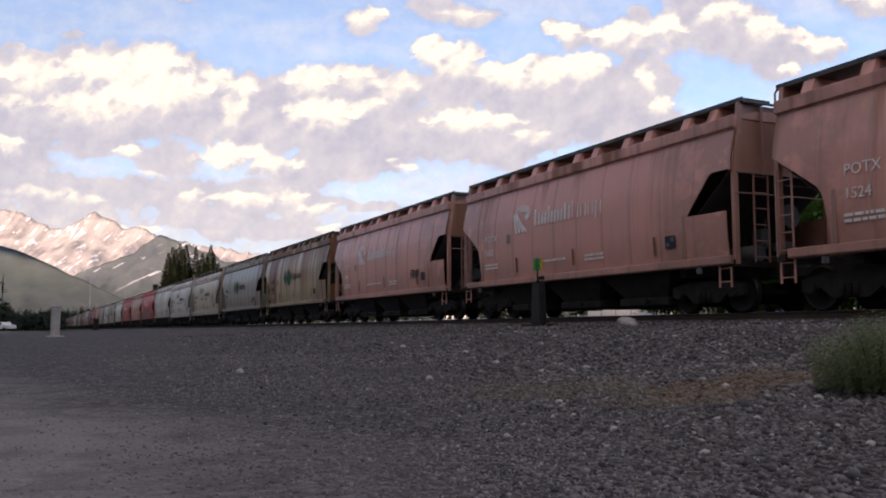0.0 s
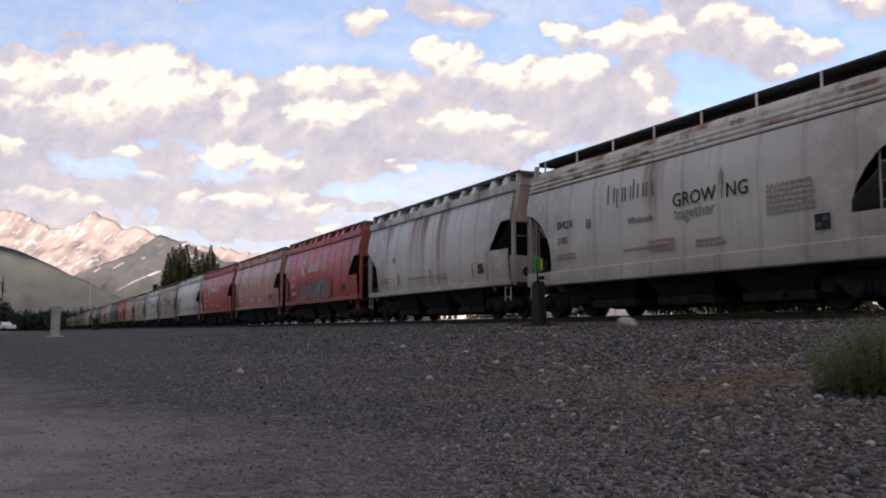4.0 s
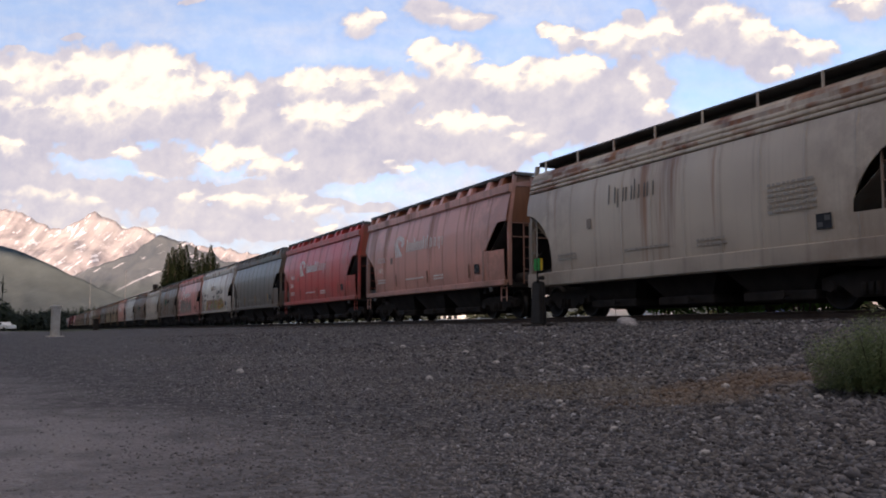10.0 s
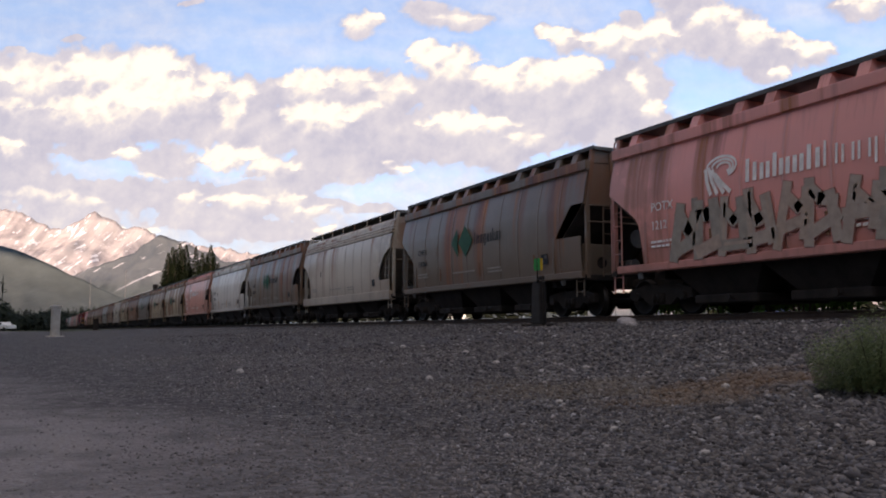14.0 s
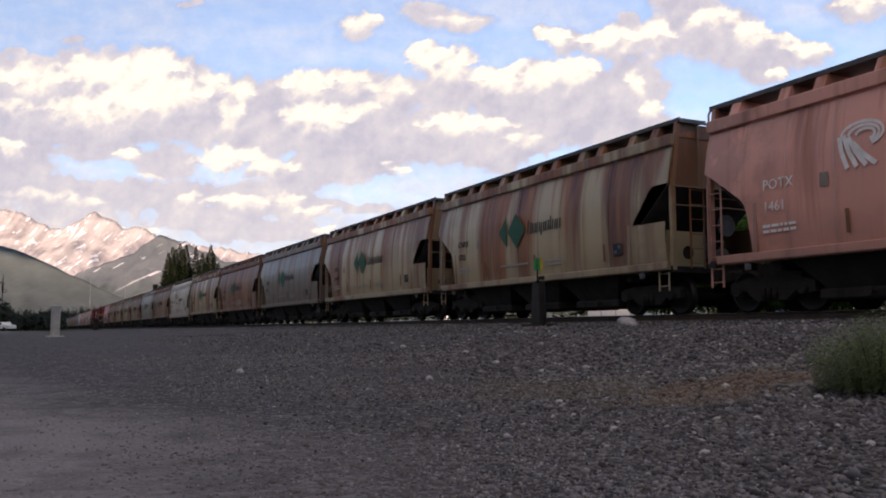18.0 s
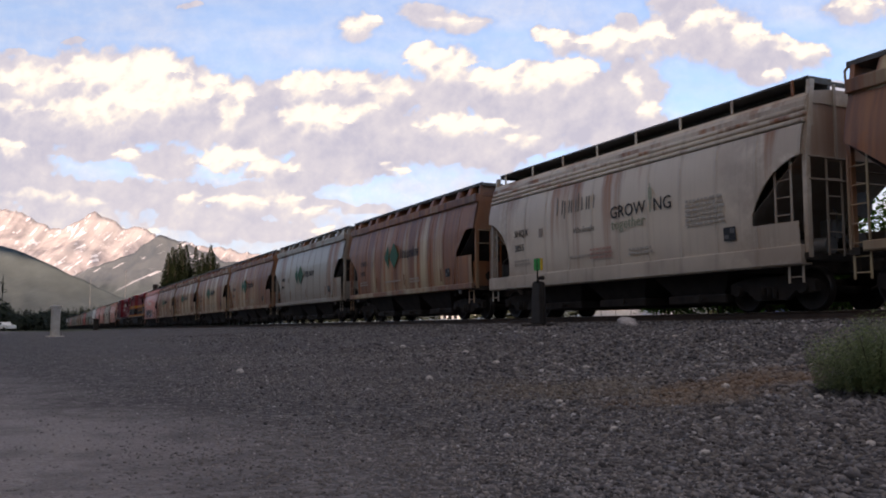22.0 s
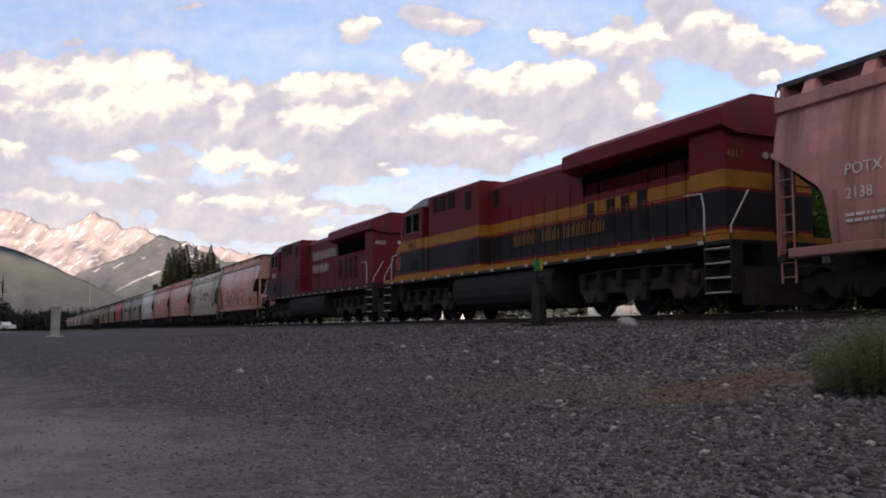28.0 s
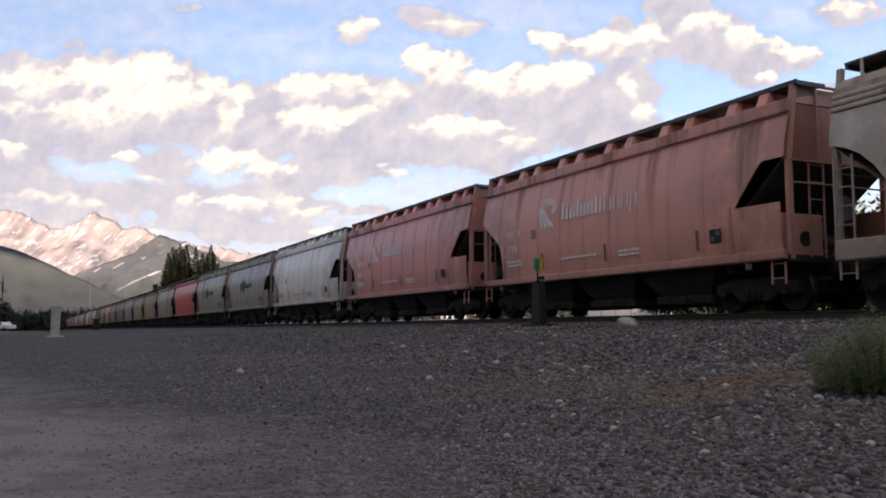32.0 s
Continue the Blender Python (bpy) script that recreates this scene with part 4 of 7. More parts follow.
def ribbon(bm, pts, w, back=0.0, front=-0.006):
    """A flat painted stroke of width w along points in the x-z plane."""
    prev = None
    for k, (x, z) in enumerate(pts):
        x0, z0 = pts[max(0, k - 1)]
        x1, z1 = pts[min(len(pts) - 1, k + 1)]
        d = math.hypot(x1 - x0, z1 - z0) or 1.0
        nx, nz = -(z1 - z0) / d * w / 2, (x1 - x0) / d * w / 2
        cur = [bm.verts.new((x + nx, front, z + nz)), bm.verts.new((x - nx, front, z - nz))]
        if prev:
            bm.faces.new((prev[0], prev[1], cur[1], cur[0]))
        prev = cur


def wordmark(shape, length, h, mat, stroke):
    """Plain upright bars in place of a brand name: c tall, x low, d hanging, i a single bar, - a space."""
    wide = dict(c=1.15, x=1.0, d=1.0, i=0.5)
    unit = length / sum(wide.get(q, 0.6) for q in shape)
    bm = bmesh.new()
    x = 0.0
    for k, q in enumerate(shape):
        w = wide.get(q, 0.6) * unit
        if q != "-":
            lo, hi = (-0.26 * h if q == "d" else 0.0), (h if q in "ci" else 0.7 * h)
            t = stroke * unit
            box(bm, x, x + t, -0.006, 0, lo, hi)
            if q != "i":
                box(bm, x + w * 0.78 - t, x + w * 0.78, -0.006, 0, 0, min(hi, 0.8 * h))
        x += w
    return finish(bm, "wordmark", mat)


def stripes_emblem(mat):
    """Four stripes that fan out to the foot and bend over into nested loops."""
    bm = bmesh.new()
    for k in range(4):
        top = (0.02 + 0.10 * k, 0.62 + 0.055 * k - 0.035 * k * k)
        foot = (0.20 + 0.205 * k, 0.0)
        mid = (0.5 * (top[0] + foot[0]) - 0.035, 0.5 * (top[1] + foot[1]))
        ribbon(bm, [top, mid, foot], 0.10)
    for k in range(3):
        rx, rz = 0.46 - 0.125 * k, 0.235 - 0.062 * k
        cx, cz = 0.52 + 0.035 * k, 0.60 - 0.012 * k
        ribbon(bm, [(cx + rx * math.cos(a), cz + rz * math.sin(a)) for a in (math.radians(q) for q in range(172, -76, -18))], 0.058)
    return finish(bm, "emblem", mat)


def diamonds_emblem():
    bm = bmesh.new()
    prism(bm, [(0.0, 0.55), (0.52, 0.05), (0.52, 1.05)], "y", -0.006, 0)
    prism(bm, [(0.58, 0.55), (1.13, 0.0), (1.68, 0.55), (1.13, 1.1)], "y", -0.006, 0)
    return finish(bm, "emblem", M_GREEN)


def small_print(mat, w=0.9, rows=2, seed=1):
    rnd = random.Random(seed)
    out = []
    for r in range(rows):
        x = 0
        while x < w:
            k = rnd.uniform(0.06, 0.2)
            out.append((x, -r * 0.11, k, 0.06))
            x += k + 0.04
    return bars(out, mat, "small_print")


def placard():
    bm = bmesh.new()
    box(bm, 0, 0.36, -0.006, 0, 0, 0.30)
    box(bm, 0.03, 0.15, -0.008, -0.006, 0.04, 0.13)
    box(bm, 0.20, 0.33, -0.008, -0.006, 0.16, 0.26)
    for f in list(bm.faces)[6:]:
        f.material_index = 1
    return finish(bm, "placard", [M_BLACK, M_STEEL])


EMB_W, EMB_D, PLACARD = stripes_emblem(M_WHITE), diamonds_emblem(), placard()
MARK_P1, MARK_P2 = wordmark("cxixxc", 2.05, 0.50, M_WHITE, 0.30), wordmark("cxxd", 1.5, 0.50, M_WHITE, 0.15)
MARK_C, MARK_A = wordmark("cxxdxixx", 1.9, 0.42, M_BLACK, 0.2), wordmark("cdxixx", 1.95, 0.52, M_FADED, 0.13)
PRINT_W, PRINT_B, PRINT_BLOCK = small_print(M_WHITE, 0.9, 2, 2), small_print(M_FAINT, 0.9, 2, 3), small_print(M_FAINT, 1.2, 6, 4)
PRINT_LONG_W, PRINT_LONG_B, PRINT_R = small_print(M_WHITE, 1.7, 1, 5), small_print(M_FAINT, 1.7, 1, 6), small_print(M_REDS, 1.0, 3, 7)
TICK = bars([(0, 0, 0.085, 0.5)], M_ORANGE, "seam_tick")
TICK_BROWN = bars([(0, 0, 0.08, 0.46)], simple("rusty_brown_paint", (0.24, 0.115, 0.06), 0.8), "seam_tick")
PLATE = bars([(0, 0, 0.2, 0.26)], simple("dull_data_plate", (0.30, 0.25, 0.215), 0.7), "data_plate")
STALK = bars([(0, 0, 0.035, 0.72), (0.05, 0.32, 0.03, 0.3), (-0.045, 0.32, 0.03, 0.3)], M_GREENS, "stalk")


def on_side(name, me, car, x, z, dark=0.012, label="", tilt=None):
    """Fixes a decal to the near side, x from the left end of the body."""
    zz = z + 0.15
    y = -side_y(zz, "A" if car["style"] == "A" else "B") - dark
    slope = (side_y(zz + 0.25, car["style"]) - side_y(zz - 0.1, car["style"])) / 0.35
    return part(name, me, None, car, label, pose(x - E2, y, z, math.degrees(math.atan(slope)) if tilt is None else tilt, 0, 0))


def decorate(car, livery, mark, number):
    if livery == "p":
        on_side("emblem", EMB_W, car, 3.7, 2.62, 0.03)
        on_side("wordmark", MARK_P1, car, 4.95, 2.76, 0.03)
        on_side("wordmark", MARK_P2, car, 7.0, 2.76, 0.03)
        ink, small, long = M_WHITE, PRINT_W, PRINT_LONG_W
    elif livery == "c":
        on_side("emblem", EMB_D, car, 4.85, 2.17, 0.035)
        on_side("wordmark", MARK_C, car, 6.65, 2.55, 0.03)
        ink, small, long = M_BLACK, PRINT_B, PRINT_LONG_B
    elif livery == "f":
        on_side("wordmark", MARK_A, car, 4.25, 2.92, 0.03)
        on_side("small_print", PRINT_BLOCK, car, 9.8, 2.55, 0.03)
        ink, small, long = M_BLACK, PRINT_B, PRINT_LONG_B
    elif livery == "a":
        o = 0.5 if car["style"] == "A" else 0.0
        on_side("wordmark", MARK_A, car, 4.25 + o, 2.92, 0.03)
        on_side("slogan", text_mesh("GROW", 0.46, M_BLACK), car, 6.85 + o, 2.52, 0.03)
        on_side("stalk", STALK, car, 8.50 + o, 2.50, 0.032, "green stalk drawn between the letters")
        on_side("slogan", text_mesh("NG", 0.46, M_BLACK), car, 8.62 + o, 2.52, 0.03)
        on_side("slogan", text_mesh("together", 0.40, M_GREENS), car, 6.9 + o, 2.22, 0.03)
        on_side("sub_title", text_mesh("Wholesale", 0.24, M_FADED), car, 5.1 + o, 2.3, 0.03)
        if car["style"] == "B":
            on_side("small_print", PRINT_BLOCK, car, 9.8, 2.55, 0.03)
        on_side("small_print", PRINT_R, car, 5.9, 1.75, 0.03)
        ink, small, long = M_BLACK, PRINT_B, PRINT_LONG_B
    else:
        ink, small, long = M_BLACK, PRINT_B, PRINT_LONG_B
    if mark != "-":
        on_side("reporting_mark", text_mesh(mark, 0.31, ink), car, 1.78, 2.50, 0.025)
        on_side("car_number", text_mesh(number, 0.30, ink), car, 1.78, 2.05, 0.025)
    on_side("small_print", small, car, 1.75, 1.72, 0.02)
    on_side("small_print", long, car, 4.9, 1.62, 0.02)
    on_side("small_print", small, car, 7.6, 1.62, 0.02)
    on_side("placard", PLACARD, car, 11.0, 1.55, 0.02)
    on_side("data_plate", PLATE, car, 3.25, 2.38, 0.02)
    if car["style"] == "A":
        for x in (3.8, 6.98, 10.55):
            on_side("seam_tick", TICK if livery in "na" else TICK_BROWN, car, x, 1.42, 0.022)


def hopper(i, style, paint, rust, livery, mark, number, near=True):
    kindword = "rounded-end" if style == "B" else "three-bay"
    car = thing("hopper_car", f"{WORDS[paint]} {kindword} covered hopper car" + (" with long rust streaks" if rust > 0.45 else " with grimy sides"),
                "railway car", group="hopper cars of the train")
    car["style"] = style
    S = SHARED[style]
    col = (*PAINTS[paint], rust)
    painted = []
    for name, me in (("side_sheet", S["side"]), ("side_sheet", S["side2"]), ("top_chord", S["chord"]), ("top_chord", S["chord2"]), ("side_sill", S["sill"]),
                     ("side_sill", S["sill2"]), ("roof", S["roof"]), ("end_wall", S["wall_r"]), ("end_wall", S["wall_l"])):
        painted.append(part(name, me, None, car))
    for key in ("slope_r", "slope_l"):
        # Paint cut to 0.45 puts the bay's shade into the sheet colour.
        part("slope_sheet", S[key], None, car, "grimy slope sheet, darkened for shade").color = (*(0.45 * a for a in PAINTS[paint]), rust)
    for me in S["boards"]:
        part("running_board", me, None, car, "dark walkway grating")
    for me in S["trims"]:
        painted.append(part("eave_groove" if style == "A" else "chord_rib", me, None, car))
    if style == "B":
        for me in STRINGERS:
            part("board_stringer", me, None, car)
    for x in (-5.2, 5.2):
        add_bogie(car, x, near)
    for x in (-2.9, 0.0, 2.9):
        ch = part("hopper_chute", CHUTE, None, car, m=pose(x, 0, 0))
        part("outlet_gate", GATE, None, ch)
        if near:
            part("gate_shaft", SHAFT, None, ch)
    part("centre_sill", CENTRE_SILL, None, car)
    if near:
        for key in ("post_r", "post_l"):
            painted += [part("corner_post", S[key], None, car), part("corner_post", S[key], None, car, m=pose(0, 2.79, 0))]
        for x in ((-E2 - 0.09, E2 + 0.09) if style == "A" else (-E2 + 0.13, E2 - 0.13)):
            part("board_end", S["board_end"], None, car, m=pose(x, 0, 0))
        part("end_frame", S["frame_r"], None, car)
        part("end_frame", S["frame_l"], None, car)
        part("coupler", COUPLER, None, car, m=pose(E2 + 0.02, 0, 0))
        part("coupler", COUPLER, None, car, m=pose(-E2 - 0.02, 0, 0, 0, 0, 180))
        part("brake_gear", BRAKES, None, car, "grey brake cylinder and reservoir", pose(E2 - 0.75, 0.1, 1.35))
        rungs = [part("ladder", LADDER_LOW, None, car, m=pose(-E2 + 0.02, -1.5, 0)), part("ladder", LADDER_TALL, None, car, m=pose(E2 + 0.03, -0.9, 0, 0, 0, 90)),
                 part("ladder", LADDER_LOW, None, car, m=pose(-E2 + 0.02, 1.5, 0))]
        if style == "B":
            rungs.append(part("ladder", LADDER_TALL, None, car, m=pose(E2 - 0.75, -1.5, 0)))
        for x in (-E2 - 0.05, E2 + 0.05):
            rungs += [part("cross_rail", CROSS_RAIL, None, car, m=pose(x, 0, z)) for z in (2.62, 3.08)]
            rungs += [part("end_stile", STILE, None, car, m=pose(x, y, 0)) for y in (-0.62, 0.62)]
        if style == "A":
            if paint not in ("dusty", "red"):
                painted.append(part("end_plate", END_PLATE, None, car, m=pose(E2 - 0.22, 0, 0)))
                part("round_opening", OPENING, None, painted[-1], "dark disc standing for a round opening")
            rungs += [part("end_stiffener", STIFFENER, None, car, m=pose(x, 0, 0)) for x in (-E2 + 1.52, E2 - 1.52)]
        # Paint mixed towards dark brown: shade of the end recesses and caked dirt.
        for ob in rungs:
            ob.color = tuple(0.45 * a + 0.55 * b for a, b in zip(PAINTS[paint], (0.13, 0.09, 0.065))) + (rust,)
        painted.append(part("step_iron", STEP_IRON, None, car, m=pose(E2 - 0.5, -1.45, 0)))
        painted.append(part("step_iron", STEP_IRON, None, car, m=pose(-E2 + 0.05, -1.45, 0)))
        for x in (-E2 + 1.2, E2 - 1.1):
            part("towing_staple", STAPLE, None, car, m=pose(x, -1.5, 0.98))
        if style == "A":
            for k in range(11):
                painted.append(part("board_bracket", WEDGE, None, car, m=pose(-E2 + 0.75 + k * 1.165 + (0.25 if k % 2 else 0), 0, 0)))
            painted.append(part("grab_hoop", HOOP, None, car, m=pose(-E2 - 0.02, -1.22, 4.31)))
        else:
            for k in range(8):
                painted.append(part("board_post", THIN, None, car, m=pose(-E2 + 0.5 + k * 1.74, 0, 0)))
        decorate(car, livery, mark, number)
    for ob in painted:
        ob.color = col
    # the bulkheads are the rustiest sheets
    for ob in painted[7:9]:
        ob.color = tuple(0.78 * a + 0.22 * b for a, b in zip(PAINTS[paint], (0.55, 0.25, 0.14))) + (max(rust, 0.42),)
    return car


# car by car, from the one that leads: body, paint, rust in tenths, livery, mark and number
TRAIN = """A dusty 1 p POTX 1524|A dusty 1 p POTX 1602|A dusty 1 p POTX 1885|A beige 6 c CNPX 1556|A grey 1 c CNPX 1236|B stone 1 a SHQX 3469|B light 1 a SHQX 3181
|A light 1 n - -|A red 0 p POTX 3285|A dusty 1 p POTX 1796|A red 0 p POTX 3648|A white 0 n NAHX 20730|B stone 2 a SHQX 3586|B white 1 a SHQX 2217|B stone 2 f - -
|A dusty 1 p POTX 1072|A red 0 p POTX 2700|A slate 0 n - -|A light 0 a NAHX 20654|A pink 1 p POTX 1212|A brown 3 c CNPX 150264|B stone 1 n - -|A brown 3 c CNPX 150258
|A light 0 n PTEX 21956|A salmon 1 p POTX 1461|A beige 6 c CNPX 1702|A beige 6 c CITX 151635|A umber 2 c CNPX 3310|A rusty 10 c CNPX 3424|A beige 6 c CITX 151536
|B stone 1 a SHQX 3855|A beige 9 c CNPX 3475|A grey 2 c CNPX 1784|A beige 8 c CNPX 3207|A beige 7 c CITX 151464|A beige 7 c CITX 151654|A beige 8 c CNPX 3066|A pink 0 p POTX 2138""".replace("\n", "").split("|")
AFTER = """A salmon 1 p POTX 1925|B stone 1 a SHQX 3608|A salmon 1 p POTX 1733|A pink 1 p POTX 1660|A white 0 n - -|A grey 1 c - -|A olive 3 c - -|A red 0 p - -|A olive 3 c - -|A beige 6 c - -
|A beige 6 c - -|A grey 1 c - -|A olive 3 c - -|A olive 3 c - -|A pink 0 p - -|A grey 1 c - -|A beige 6 c - -|A light 1 n - -|A dusty 1 p - -|A white 0 n - -|A red 0 p - -|A light 0 n - -
|A dusty 1 p - -|A dusty 1 p - -|A white 0 n - -|A red 0 p - -|A dusty 1 p - -|A grey 1 c - -|A beige 4 c - -|A dusty 1 p - -|A red 0 p - -|A stone 1 c - -|A dusty 1 p - -""".replace("\n", "").split("|")
# left ends of the bodies along the track when the clock starts
LEFT_ENDS = [-12.78, -26.62, -40.70, -54.66, -68.55, -82.49, -96.38, -110.1, -124.0, -137.95, -151.82, -165.81, -179.67, -193.5, -207.33, -221.34, -235.23, -249.09, -262.78,
             -276.55, -290.4, -304.3, -318.0, -331.69, -345.64, -359.54, -373.25, -386.94, -400.57, -414.32, -427.96, -441.78, -455.46, -469.22, -482.88, -496.66, -510.33, -524.1]
AFTER_START, AFTER_PITCH = -580.77, 13.77
CARS = []
for i, (text, left) in enumerate(zip(TRAIN, LEFT_ENDS)):
    st, paint, rust, livery, mark, number = text.split()
    CARS.append((hopper(i, st, paint, int(rust) / 10, livery, mark, number), left * SCALE + E2))
for i, text in enumerate(AFTER):
    st, paint, rust, livery, mark, number = text.split()
    CARS.append((hopper(i, st, paint, int(rust) / 10, livery, mark, number, i < 7), (AFTER_START - AFTER_PITCH * i) * SCALE + E2))

# ---------------------------------------------------------------- train: two diesel locomotives
def livery_material(name, bands, rough=0.6, soot=0.0):
    """Painted bands by height above the rail: (top of band, colour)."""
    m, n, l, b = material(name, rough, 0, 0.22)
    tc = n.new("ShaderNodeTexCoord")
    sep = n.new("ShaderNodeSeparateXYZ")
    l.new(tc.outputs["Object"], sep.inputs[0])
    r = n.new("ShaderNodeValToRGB")
    r.color_ramp.interpolation = "CONSTANT"
    e = r.color_ramp.elements
    while len(e) < len(bands):
        e.new(0.5)
    low = 0.0
    for el, (top, c) in zip(e, bands):
        el.position, el.color = low / 5.0, (*c, 1)
        low = top
    l.new(maths(n, l, "DIVIDE", sep.outputs[2], 5.0), r.inputs[0])
    v = tc.outputs["Object"]
    f, g = noise_tex(n, l, v, 1.3, 5), noise_tex(n, l, v, 20, 3)
    mp = n.new("ShaderNodeMapping")
    mp.inputs["Scale"].default_value = (1, 0.3, 0.06)
    l.new(v, mp.inputs[0])
    s = noise_tex(n, l, mp.outputs[0], 7, 3, 0.6)
    c = mix(n, l, grey_ramp(n, l, f, 0.42, 0.8, 0.0, 0.45), r.outputs[0], (0.05, 0.035, 0.03))
    c = mix(n, l, grey_ramp(n, l, s, 0.55, 0.8, 0.0, 0.4), c, (0.03, 0.025, 0.022))
    if soot:
        # brown road dirt caked on the lower cab and nose
        front, low = n.new("ShaderNodeMapRange"), n.new("ShaderNodeMapRange")
        front.inputs[1].default_value, front.inputs[2].default_value = -1.6, -4.6
        low.inputs[1].default_value, low.inputs[2].default_value = 3.3, 2.3
        l.new(sep.outputs[0], front.inputs[0])
        l.new(maths(n, l, "ADD", sep.outputs[2], maths(n, l, "MULTIPLY", maths(n, l, "SUBTRACT", f, 0.5), 1.2)), low.inputs[0])
        c = mix(n, l, maths(n, l, "MULTIPLY", maths(n, l, "MULTIPLY", front.outputs[0], low.outputs[0]), soot), c, (0.034, 0.023, 0.021))
    l.new(c, b.inputs["Base Color"])
    bump(n, l, b, g, 0.06, 0.01)
    return m


RED_CP, RED_K, YEL, BLK = (0.185, 0.012, 0.021), (0.205, 0.015, 0.018), (0.46, 0.19, 0.022), (0.018, 0.017, 0.018)
M_LIV_A = livery_material("banded_loco_paint", [(1.60, BLK), (1.84, YEL), (1.93, RED_K), (2.74, BLK), (2.82, RED_K), (3.22, YEL), (9, RED_K)])
M_LIV_B = livery_material("maroon_loco_paint", [(1.72, (0.05, 0.02, 0.02)), (9, RED_CP)], soot=0.85)
M_SILVER = simple("white_handrail", (0.6, 0.58, 0.55), 0.5, 0, 0.2, 5, 0)
M_CREAM = flat_paint("pale_loco_lettering", (0.62, 0.58, 0.52))
M_GOLD = flat_paint("gold_loco_lettering", (0.34, 0.15, 0.03))
M_TANK = simple("black_fuel_tank", (0.024, 0.0215, 0.0205), 0.85, 0.0, 0.5, 2.0, 0.2)
M_TRUCK = simple("dusty_bogie_steel", (0.055, 0.046, 0.04), 0.9, 0.0, 0.5, 3.0, 0.3)
M_ROOF = simple("pale_grey_cab_roof", (0.42, 0.42, 0.43), 0.5, 0.0, 0.3, 3.0, 0.1)
# Near-black colour stands for the shade under the radiator wing.
M_VOID = simple("shade_black_grille", (0.006, 0.0055, 0.0055), 0.95, 0.0, 0.4, 4.0, 0.1, 0.1)
M_HERALD = flat_paint("faded_red_emblem", (0.36, 0.06, 0.03))
M_DARKRED = flat_paint("dark_red_numerals", (0.16, 0.03, 0.02))


def clear_glass():
    """Thin window pane: light passes straight on, with a faint reflection."""
    m = bpy.data.materials.new("thin_window_glass")
    m.use_nodes = True
    n, l = m.node_tree.nodes, m.node_tree.links
    n.clear()
    tr, gl, ms, out = n.new("ShaderNodeBsdfTransparent"), n.new("ShaderNodeBsdfGlossy"), n.new("ShaderNodeMixShader"), n.new("ShaderNodeOutputMaterial")
    tr.inputs[0].default_value = (0.5, 0.54, 0.55, 1)
    gl.inputs["Roughness"].default_value = 0.03
    ms.inputs[0].default_value = 0.07
    l.new(tr.outputs[0], ms.inputs[1])
    l.new(gl.outputs[0], ms.inputs[2])
    l.new(ms.outputs[0], out.inputs[0])
    return m


M_CLEAR = clear_glass()


def hood_section(bm, x0, x1, hw, z0, z1, ch=0.22):
    prism(bm, [(-hw, z0), (-hw, z1 - ch), (-hw + ch * 0.9, z1), (hw - ch * 0.9, z1), (hw, z1 - ch), (hw, z0)], "x", x0, x1)


